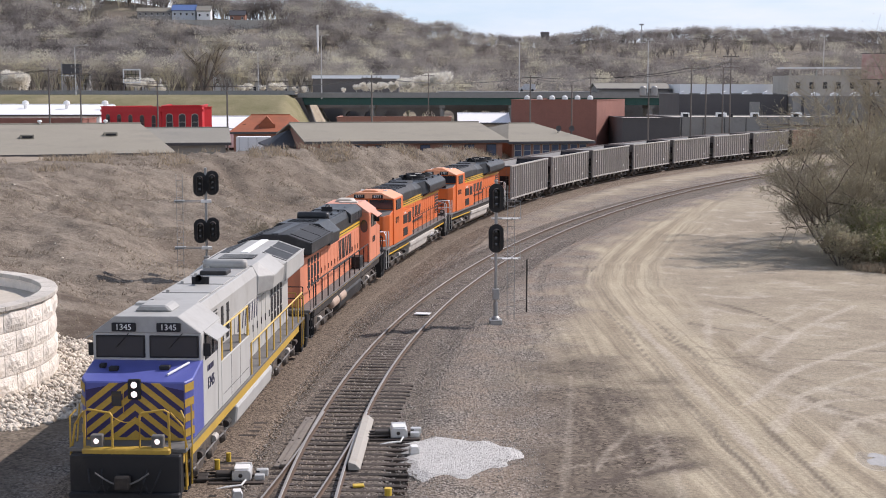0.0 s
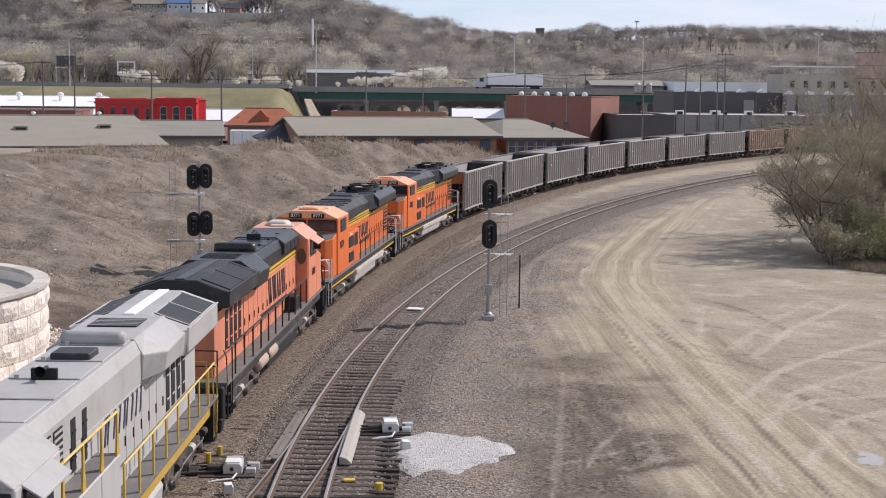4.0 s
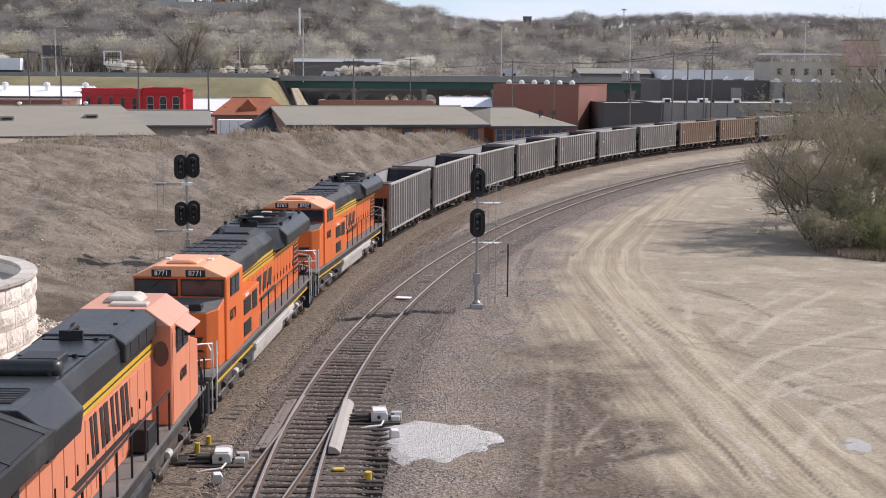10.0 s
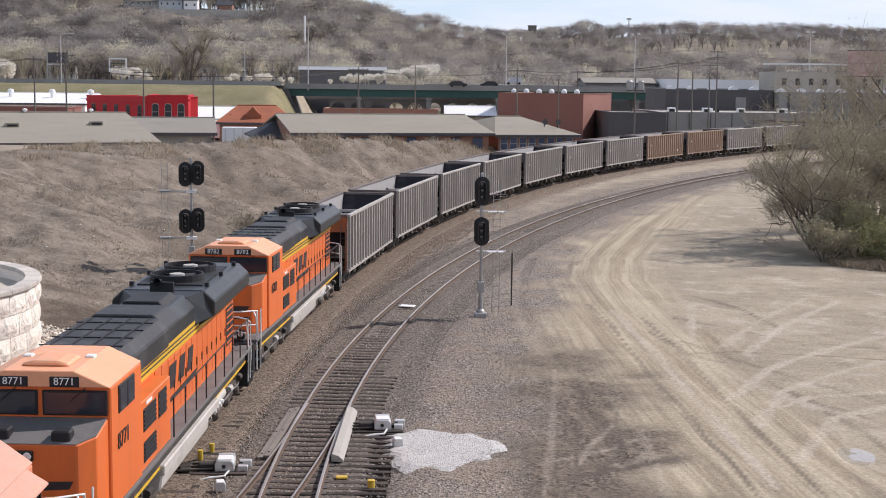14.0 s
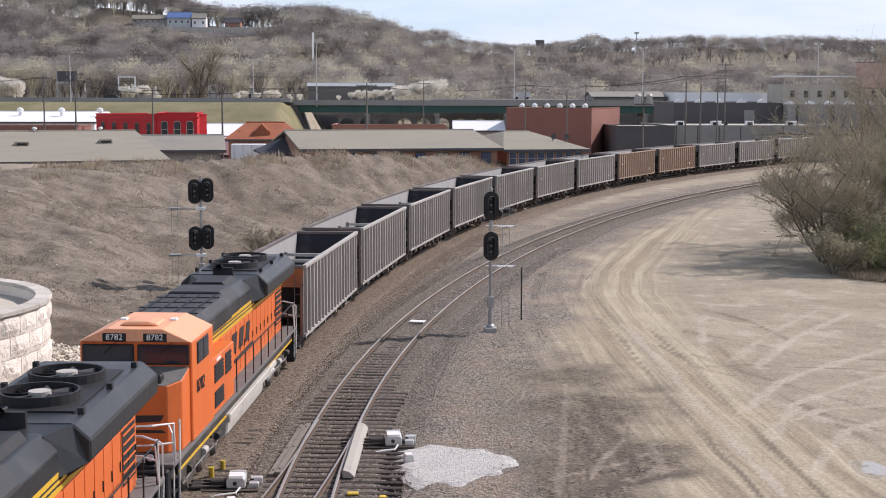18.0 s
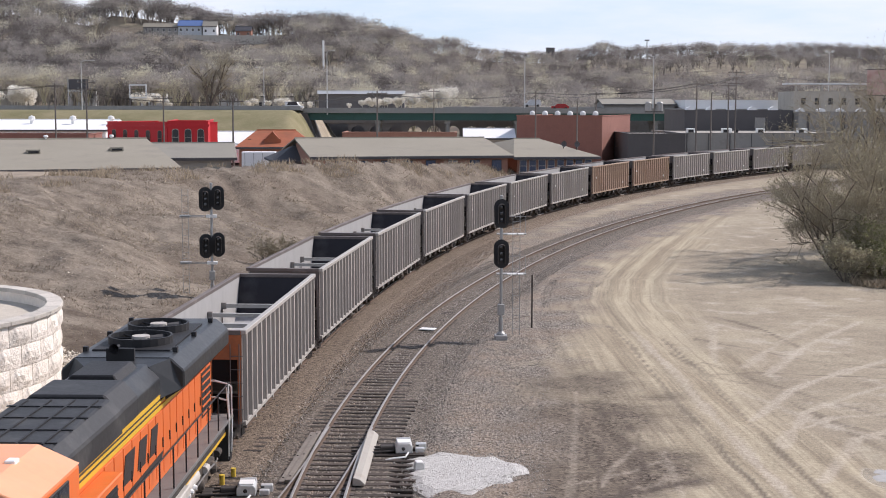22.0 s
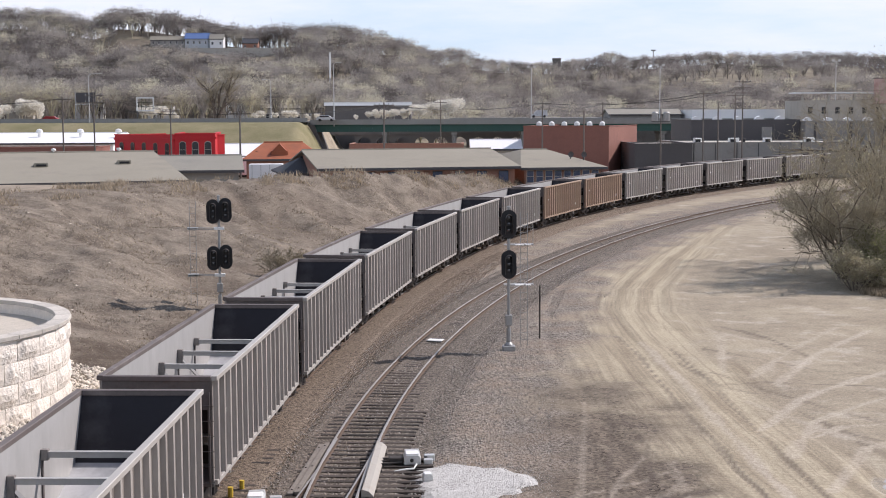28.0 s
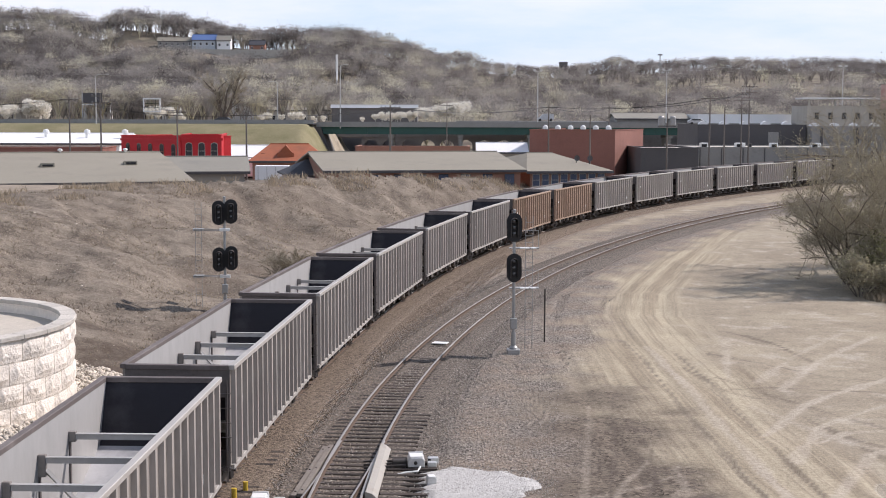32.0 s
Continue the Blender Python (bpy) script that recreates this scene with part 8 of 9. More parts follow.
dp = flat_block("dark_plant", "tall dark plant building with domed white skylights", pose(44.6, 262, 0, 0, 0, 0), 20, 24, 0.1, 9.45, "dark_wall", "grey_roof", 0.1)
part("service_door", Geo().box(13.0, 14.9, -0.06, 0, 6.2, 8.2), M["grey_wall"], dp)
for k in range(5):
    part("skylight", Geo().prism([(0, 9.4), (1.9, 9.4), (1.6, 9.95), (0.95, 10.2), (0.3, 9.95)], "y", 3.0, 4.4), M["white_roof"], dp).location = (0.6 + 3.9 * k, 0, 0)
gp = flat_block("grey_annex", "pale grey annex with domed white skylights", pose(64.8, 258.5, 0, 0, 0, 0), 26, 24, 0.1, 9.2, "grey_wall", "grey_roof", 0.1)
for k in range(6):
    part("skylight", Geo().prism([(0, 9.15), (1.9, 9.15), (1.6, 9.7), (0.95, 9.95), (0.3, 9.7)], "y", 3.0, 4.4), M["white_roof"], gp).location = (0.3 + 3.7 * k, 0, 0)
for k in range(4):
    part("pilaster", Geo().box(1.5 + 6.5 * k, 2.0 + 6.5 * k, -0.12, 0, 0.2, 9.0), M["dark_wall"], gp)
cb = flat_block("cream_block", "cream office block with a roof canopy and a row of windows", pose(81.5, 330, 0, 0, 0, -3), 40, 20, 0.1, 13.4, "cream_wall", "grey_roof", 0.3)
for k in range(12):
    window_unit(cb, 2.2 + 3.1 * k, 11.2, 1.0, 1.5, 0, "dark_pane", "cream_wall")
    window_unit(cb, 2.2 + 3.1 * k, 7.6, 1.0, 1.5, 0, "dark_pane", "cream_wall")
part("canopy", Geo().box(-1.0, 40, 1, 10, 15.1, 15.45), M["white_roof"], cb)
for k in range(7):
    part("canopy_post", Geo().box(0.5 + 6 * k, 0.9 + 6 * k, 1.5, 1.9, 13.4, 15.1), M["cream_wall"], cb)
flat_block("white_warehouse", "long warehouse with a bright white roof", pose(60, 352, 0, 0, 0, 0), 24, 20, 0.1, 11.4, "white_roof", "white_roof", 0.1)
gable_block("grey_hangar", "low grey hangar with a shallow roof", pose(41, 362, 0, 0, 0, 0), 0, 18, 18, 0.1, 10.3, 11.6, 9, "grey_wall", "grey_roof")
bl = thing("billboard", None, None, "faded pinkish billboard on steel posts", "billboard", at=pose(100.5, 326, 8.5, 0, 0, -12))
part("panel", Geo().box(-3.2, 4.8, -0.15, 0.15, 4.2, 9.9), M["poster"], bl)
part("panel_frame", Geo().box(-3.4, 5.0, -0.05, 0.25, 4.0, 4.2).box(-3.4, 5.0, -0.05, 0.25, 9.9, 10.1), M["dark_wall"], bl)
for x in (-2.0, 0.8, 3.6):
    part("post", Geo().tube([(x, 0.3, -8), (x, 0.3, 9.8)], 0.15, 8), M["dark_wall"], bl)

# ---- highway, viaduct and the arched bridge behind it ----
hw = thing("viaduct", None, None, "green steel highway viaduct with concrete parapets on piers", "viaduct", kind="structure")
part("girder", Geo().box(-34, 140, 345, 345.4, 6.4, 8.15), M["green_steel"], hw)
part("girder", Geo().box(-34, 140, 356, 356.4, 6.4, 8.15), M["green_steel"], hw)
part("deck", Geo().box(-34, 140, 344.2, 357.4, 8.15, 8.45), M["concrete"], hw)
part("parapet", Geo().box(-34, 140, 344.2, 344.6, 8.45, 9.35), M["concrete"], hw)
part("parapet", Geo().box(-34, 140, 357.0, 357.4, 8.45, 9.35), M["concrete"], hw)
for k in range(60):
    part("stiffener", Geo().box(-33 + 2.8 * k, -32.85 + 2.8 * k, 344.85, 345.0, 6.4, 8.15), M["green_steel"], hw)
for k in range(9):
    x = -16 + 17 * k
    pr = part("pier", Geo().box(x - 0.7, x + 0.7, 345.5, 356, 5.6, 6.4), M["concrete"], hw)
    for y in (346.5, 350.7, 354.8):
        part("column", Geo().lathe((x, y, 0), "z", [(0.55, -0.5), (0.55, 5.6)], 12), M["concrete"], pr)
part("abutment", Geo().prism([(-38, 0), (-30.0, 0), (-33.0, 8.1), (-38, 8.1)], "y", 343.5, 358), M["dark_wall"], hw)
rd = thing("highway", Geo().box(-420, -34, 338, 358, 8.75, 9.0), M["asphalt"], "asphalt highway on its grassy embankment", "road", kind="structure")
br = thing("barrier", None, None, "grey concrete barrier along the highway", "barrier", kind="structure")
for k in range(64):
    part("barrier_segment", Geo().prism([(337.6, 8.9), (338.2, 8.9), (338.0, 9.85), (337.8, 9.85)], "x", -418 + 6 * k, -412.05 + 6 * k), M["concrete"], br)
ab = thing("arched_bridge", None, None, "old concrete road bridge with a row of round arches", "bridge", kind="structure")
xs0, nA, wA = -26.0, 9, 5.2
for k in range(nA):
    x0 = xs0 + wA * k
    prof = [(x0, -0.5), (x0 + 0.7, -0.5), (x0 + 0.7, 2.6)] + [(x0 + wA / 2 + (wA / 2 - 0.7) * math.cos(a), 2.6 + 1.7 * math.sin(a)) for a in [math.pi * (1 - q / 10) for q in range(1, 10)]] + [(x0 + wA - 0.7, 2.6), (x0 + wA - 0.7, -0.5), (x0 + wA, -0.5), (x0 + wA, 5.0), (x0, 5.0)]
    part("arch", Geo().prism(prof, "y", 388, 394), M["old_concrete"], ab)
part("parapet", Geo().box(xs0 - 8, xs0 + nA * wA + 10, 387.6, 388.2, 5.0, 6.0), M["old_concrete"], ab)
part("deck", Geo().box(xs0 - 8, xs0 + nA * wA + 10, 388.2, 394.4, 4.8, 5.2), M["old_concrete"], ab)


# ---- road vehicles ----
def small_car(name, label, at, col, van=False):
    ob = thing(name, None, None, label, "car", at=at)
    h = 1.9 if van else 1.45
    pr = [(-2.2, 0.35), (2.2, 0.35), (2.2, 0.8), (1.4, 0.95), (0.7, h), (-1.3 if not van else -2.1, h), (-2.1, 0.95), (-2.25, 0.8)]
    bd = part("body", Geo().prism(pr, "y", -0.88, 0.88), col, ob, bevel=0.06)
    part("side_glass", Geo().prism([(-1.7, 1.0), (1.15, 1.0), (0.62, h - 0.1), (-1.25, h - 0.1)], "y", -0.9, -0.87), M["dark_pane"], bd)
    for wx in (-1.4, 1.4):
        for wy in (-0.82, 0.82):
            w = part("wheel", Geo().lathe((wx, wy, 0.33), "y", [(0, -0.1), (0.2, -0.1), (0.33, -0.08), (0.33, 0.08), (0.2, 0.1), (0, 0.1)], 12), M["black"], ob)
    return ob


M["car_dark"] = mat("car_dark", (0.03, 0.03, 0.035), 0.3, 0.2, 0.1, 1, 5, bump=0)
M["car_silver"] = mat("car_silver", (0.45, 0.46, 0.48), 0.3, 0.4, 0.1, 1, 5, bump=0)
M["car_red"] = mat("car_red", (0.30, 0.02, 0.02), 0.3, 0.1, 0.1, 1, 5, bump=0)


def semi_truck(at):
    ob = thing("semi_truck", None, None, "white semi truck with a long box trailer on the highway", "truck", at=at)
    part("box", Geo().box(-6.5, 7.0, -1.25, 1.25, 1.2, 4.1), M["white_roof"], ob, bevel=0.05)
    part("chassis", Geo().box(-8.5, 7.0, -0.5, 0.5, 0.8, 1.2), M["black"], ob)
    cab = part("cab", Geo().prism([(-9.6, 0.6), (-7.0, 0.6), (-7.0, 3.6), (-7.8, 3.7), (-8.6, 2.6), (-9.6, 1.9)], "y", -1.2, 1.2), M["pale_house"], ob, bevel=0.06)
    part("windscreen", Geo().box(-8.5, -7.5, -1.22, -1.19, 2.0, 2.9), M["dark_pane"], cab)
    for wx in (-9.0, -7.3, -6.2, 4.6, 5.8):
        for wy in (-1.05, 1.05):
            part("wheel", Geo().lathe((wx, wy, 0.5), "y", [(0, -0.15), (0.28, -0.15), (0.5, -0.12), (0.5, 0.12), (0.28, 0.15), (0, 0.15)], 14), M["black"], ob)
    return ob


semi = semi_truck((-66, 349, 9.0))
TRAFFIC = [(semi, -62.8, 349, -20.7, 8.0, 0)]
for nm, lab, col, x8, y, v, van in (("car", "dark sedan driving on the highway", "car_dark", -112, 342, 20.0, False), ("car", "silver car driving on the highway", "car_silver", 22, 349.5, -22.0, False), ("car", "dark car driving on the highway", "car_dark", 160, 353, -24.0, False),
                                 ("van", "white van driving on the highway", "white_roof", -330, 342, 21.0, True), ("car", "red car driving on the highway", "car_red", 330, 353, -21.5, False), ("car", "silver car driving on the highway", "car_silver", -470, 342, 22.0, False),
                                 ("car", "dark sedan driving on the highway", "car_dark", -560, 342, 21.0, False)):
    TRAFFIC.append((small_car(nm, lab, Matrix(), M[col], van), x8, y, v, 8.0, 0 if v > 0 else 180))
rng = random.Random(9)
for k in range(16):
    px = rng.uniform(-22, 14)
    c = small_car("parked_car", rng.choice(["white car parked under the viaduct", "silver car parked under the viaduct"]), pose(px, rng.uniform(300, 335), ground_at(px, 318), 0, 0, rng.choice([0, 180, 90])), M[rng.choice(["white_roof", "car_silver", "white_roof", "car_dark"])], rng.random() < 0.3)
    tagged(c, group="parked cars")
for k in range(2):
    small_car("parked_car", "white van parked on the far lot", pose(24 + 22.0 * k + rng.uniform(-1, 1), 372 + rng.uniform(-3, 3), 9.6, 0, 0, rng.choice([0, 180])), M[rng.choice(["white_roof", "car_silver"])], True)["group"] = "parked cars"
thing("upper_lot", Geo().box(0, 62, 366, 384, 9.2, 9.55), M["concrete"], "concrete deck of a far raised car park", "car park", kind="structure")


# ---- poles and wires ----
def light_pole(x, y, z0, z1, arm, label="tall galvanised street light on the highway"):
    ob = thing("street_lamp", None, None, label, "street lamp", "highway lights", at=(x, y, z0))
    h = z1 - z0
    part("pole", Geo().tube([(0, 0, -1.5), (0, 0, h - 0.5)], 0.16, 8, True, 0.09), M["pale_steel"], ob)
    if arm:
        part("arm", Geo().tube([(0, 0, h - 0.5), (arm * 0.25, 0, h - 0.1), (arm * 0.7, 0, h), (arm, 0, h)], 0.07, 6), M["pale_steel"], ob)
        part("lantern", Geo().box(min(arm, arm * 1.35), max(arm, arm * 1.35), -0.15, 0.15, h - 0.1, h + 0.12), M["pale_steel"], ob, bevel=0.04)
    else:
        for dx in (-0.8, 0.8):
            part("floodlight", Geo().box(dx - 0.35, dx + 0.35, -0.3, 0.3, h - 0.4, h), M["pale_steel"], ob, bevel=0.05)
        part("cross_bar", Geo().tube([(-1.0, 0, h - 0.5), (1.0, 0, h - 0.5)], 0.06, 6), M["pale_steel"], ob)
    return ob


light_pole(-28.2, 344.4, 9.3, 23.2, 1.4)
light_pole(20.5, 358, 9.0, 22.6, 0)
light_pole(52.9, 358, 9.0, 22.9, 0)
light_pole(100.9, 372, 9.0, 24.4, 0)
light_pole(-85.6, 336, 8.6, 20.5, 2.4)
light_pole(-45.5, 360, 8.8, 19.5, -1.6)
mastt = thing("radio_mast", None, None, "slim radio mast on the far ridge", "mast", at=(142.8, 1000, 30))
part("pole", Geo().tube([(0, 0, -5), (0, 0, 24)], 0.35, 6), M["galv"], mastt)
for z in (16.5, 23):
    part("antenna_ring", Geo().box(-1.6, 1.6, -0.4, 0.4, z, z + 1.0), M["galv"], mastt)


def utility_pole(x, y, z1, arms=1, rz=0):
    z0 = ground_at(x, y)
    ob = thing("utility_pole", None, None, "weathered wooden utility pole with crossarms and insulators", "utility pole", "utility poles", at=pose(x, y, z0, 0, 0, rz))
    h = z1 - z0
    part("pole", Geo().tube([(0, 0, -0.5), (0, 0, h)], 0.15, 8, True, 0.09), M["pole_wood"], ob)
    for k in range(arms):
        z = h - 0.35 - 0.9 * k
        a = part("crossarm", Geo().box(-1.3, 1.3, -0.07, 0.07, z - 0.07, z + 0.07), M["pole_wood"], ob)
        for dx in (-1.15, -0.6, 0.6, 1.15):
            part("insulator", Geo().lathe((dx, 0, z + 0.07), "z", [(0.05, 0), (0.06, 0.1), (0.03, 0.18), (0, 0.18)], 8), M["galv"], a)
        part("brace", Geo().tube([(-0.7, -0.09, z), (0, -0.12, z - 0.6), (0.7, -0.09, z)], 0.02, 4), M["galv"], a)
    return ob


UP = [(-52, 190, 13.4, 1), (-47.8, 190, 13.9, 2), (-24.5, 165, 11.4, 1), (-8.3, 178, 12.4, 1), (13.8, 212, 12.7, 1), (28.2, 262, 12.9, 1), (36.6, 205, 14.0, 1), (39.3, 208, 12.4, 0), (47.4, 230, 16.2, 3), (45.8, 228, 14.0, 1), (-38.5, 195, 11.8, 1), (-2.0, 300, 13.5, 1), (20.3, 215, 11.2, 0), (33.0, 222, 11.5, 0)]
for x, y, z, a in UP:
    utility_pole(x, y, z, a, -8)
transformer = thing("transformer", None, None, "grey pole-top transformer cans", "transformer", at=(32.9, 221.6, 9.6))
for dx in (-0.9, 0.9):
    part("can", Geo().lathe((dx, 0, 0), "z", [(0, 0), (0.45, 0), (0.5, 0.1), (0.5, 1.3), (0.3, 1.5), (0, 1.5)], 14), M["galv"], transformer)
part("rack", Geo().box(-1.4, 1.4, -0.2, 0.2, -0.15, 0.0), M["dark_wall"], transformer)


def wire(p, q, sag):
    n = 14
    return Geo().tube([(p[0] + (q[0] - p[0]) * t / n, p[1] + (q[1] - p[1]) * t / n, p[2] + (q[2] - p[2]) * t / n - sag * 4 * (t / n) * (1 - t / n)) for t in range(n + 1)], 0.015, 4)


spans = [((-52, 190, 13.1), (-24.5, 165, 11.1), 0.9), ((-24.5, 165, 11.1), (-8.3, 178, 12.1), 0.5), ((-8.3, 178, 12.1), (13.8, 212, 12.4), 0.8), ((13.8, 212, 12.4), (28.2, 262, 12.6), 0.8), ((36.6, 205, 13.7), (47.4, 230, 15.8), 0.8), ((47.4, 230, 15.8), (95, 250, 15.5), 1.2), ((28.2, 262, 12.6), (47.4, 230, 14.9), 0.9), ((13.8, 212, 12.4), (36.6, 205, 13.7), 0.8), ((-95, 200, 13.0), (-52, 190, 13.1), 1.0), ((-47.8, 190, 13.5), (-38.5, 195, 11.6), 0.3)]
for p, q, sg in spans:
    for d in (-0.9, 0.0, 0.9):
        thing("overhead_wire", wire((p[0] + d * 0.5, p[1] + d, p[2]), (q[0] + d * 0.5, q[1] + d, q[2]), sg), M["wire"], "thin dark overhead wire between utility poles", "wire", "overhead wires")
sb = thing("track_signal", None, None, "small dark signal on a post beyond the train", "railway signal", at=(50.9, 246, 0))
part("post", Geo().tube([(0, 0, 0), (0, 0, 6.2)], 0.09, 8), M["galv"], sb)
for z in (4.4, 5.9):
    part("head", Geo().box(-0.35, 0.35, -0.25, 0.1, z - 0.5, z + 0.5), M["black"], sb, bevel=0.12)
# square sign frame by the highway
sf = thing("sign_frame", None, None, "white-framed square sign board seen from behind on a post", "sign", at=(-77.9, 362, 9.0))
for bxx in (-1.0, 0.0, 1.0):
    part("slat", Geo().box(bxx - 0.06, bxx + 0.06, 0.05, 0.12, 2.9, 5.9), M["slat_green"], sf)
for bzz in (3.8, 4.8):
    part("slat", Geo().box(-2.0, 2.0, 0.02, 0.06, bzz - 0.06, bzz + 0.06), M["slat_green"], sf)
part("frame", Geo().box(-2.25, 2.25, -0.1, 0.1, 5.85, 6.2).box(-2.25, 2.25, -0.1, 0.1, 2.65, 2.95).box(-2.25, -1.95, -0.1, 0.1, 2.95, 5.85).box(1.95, 2.25, -0.1, 0.1, 2.95, 5.85), M["white"], sf)
part("post", Geo().tube([(-2.1, 0.3, -1), (-2.1, 0.3, 5.8)], 0.18, 8), M["dark_wall"], sf)
gs = thing("road_sign", None, None, "grey back of a highway sign on a tall post", "sign", at=(-90.5, 352, 9.0))
part("board", Geo().box(-2.4, 2.4, 0, 0.15, 4.8, 7.3), M["dark_wall"], gs)
part("post", Geo().tube([(-2.6, 0.2, -1), (-2.6, 0.2, 7.6)], 0.14, 8), M["galv"], gs)
part("walkway", Geo().box(-2.6, 0.4, -0.5, 0, 4.3, 4.5), M["white"], gs)


# ---- far houses ----
STREET = ((-58.3, 552), (-40.3, 642))


def far_z(x, y):
    return ground_at(x, y)


def cottage(x, y, w, d, h, wall, roof, label, rz=0, dz=0):
    z = far_z(x, y) + dz
    ob = gable_block("house", label, pose(x - w / 2, y, z, 0, 0, rz), 0, w, d, -8.0, h, h + d * 0.32, d / 2, wall, roof, "house", 0.4)
    for k in range(max(2, int(w / 3))):
        window_unit(ob, 1.4 + (w - 2.8) * k / max(1, int(w / 3) - 1), h * 0.55, 1.0, 1.2, 0, "dark_pane", "white")
    return ob


cottage(-132.0, 742, 12, 9, 4.6, "pale_house", "blue_roof", "pale blue house with a blue roof on the hilltop", 2, 1.6)
cottage(-121.5, 741, 7, 8, 5.2, "white_roof", "grey_roof", "white house end on the hilltop", 2, 2.4)
cottage(-147.5, 744, 18, 6, 3.2, "grey_wall", "tan_roof", "long grey outbuilding on the hilltop", 2, 0.8)
cottage(-104.5, 744, 8, 7, 3.8, "brown_brick", "slate_roof", "dark roofed house on the hilltop", 0, 2.6)
thing("garden_wall", Geo().box(-160, -86, 738.4, 738.8, 38, 44.6), M["cream_wall"], "low pale wall along the hilltop gardens", "wall", kind="structure")
cottage(-52.0, 470, 20, 12, 6.0, "cream_wall", "tan_roof", "pale building with a grey roof below the hill", 12, 1.5)
ls = flat_block("long_store", "long low store with a white roof edge behind the highway", pose(-35, 398, 0, 0, 0, 0), 24, 12, 0.0, 13.8, "old_concrete", "white_roof", 0.1, face="white")
part("fascia", Geo().prism([(-0.7, 13.0), (0.0, 13.0), (0.6, 13.85), (0.0, 13.95)], "x", -0.3, 24.3), M["white"], ls)
for x, y, c in ((-112, 440, "white_roof"), (-64, 430, "white_roof"), (-131, 430, "cream_wall"), (-92, 450, "white_roof")):
    cottage(x, y, 8, 8, 4.5, c, "grey_roof", "small pale house among the bare trees", 8, 1.0)
tw = thing("stone_tower", None, None, "square dark stone tower on the far ridge", "tower", at=(93.7, 1250, far_z(93.7, 1250) - 3))
part("shaft", Geo().box(-3.4, 3.4, -3.4, 3.4, 0, 16.5), M["old_concrete"], tw)
part("battlement", Geo().box(-3.7, 3.7, -3.7, 3.7, 16.5, 18.2), M["old_concrete"], tw)
for dx in (-1.6, 1.6):
    part("opening", Geo().box(dx - 0.7, dx + 0.7, -3.45, -3.38, 11, 15), M["dark_wall"], tw)
hr = Geo()
street = [(STREET[0][0] + (STREET[1][0] - STREET[0][0]) * k / 12, STREET[0][1] + (STREET[1][1] - STREET[0][1]) * k / 12) for k in range(13)]
for (ax, ay), (bx, by) in zip(street[:-1], street[1:]):
    za, zb = far_z(ax, ay) + 0.6, far_z(bx, by) + 0.6
    hr.add([(ax - 3, ay, za), (ax + 3, ay, za), (bx + 3, by, zb), (bx - 3, by, zb), (ax - 3, ay, za - 3), (ax + 3, ay, za - 3), (bx + 3, by, zb - 3), (bx - 3, by, zb - 3)], [(0, 1, 2, 3), (7, 6, 5, 4), (0, 4, 5, 1), (1, 5, 6, 2), (2, 6, 7, 3), (3, 7, 4, 0)])
thing("hill_street", hr, M["hill_road"], "pale concrete street climbing the hill", "road", kind="structure")
wp = thing("white_stack", None, None, "thin white stack on the hillside", "stack", at=(-50.6, 600, 26.0))
part("tube", Geo().tube([(0, 0, -12), (0, 0, 10.3)], 0.42, 8), M["white"], wp)


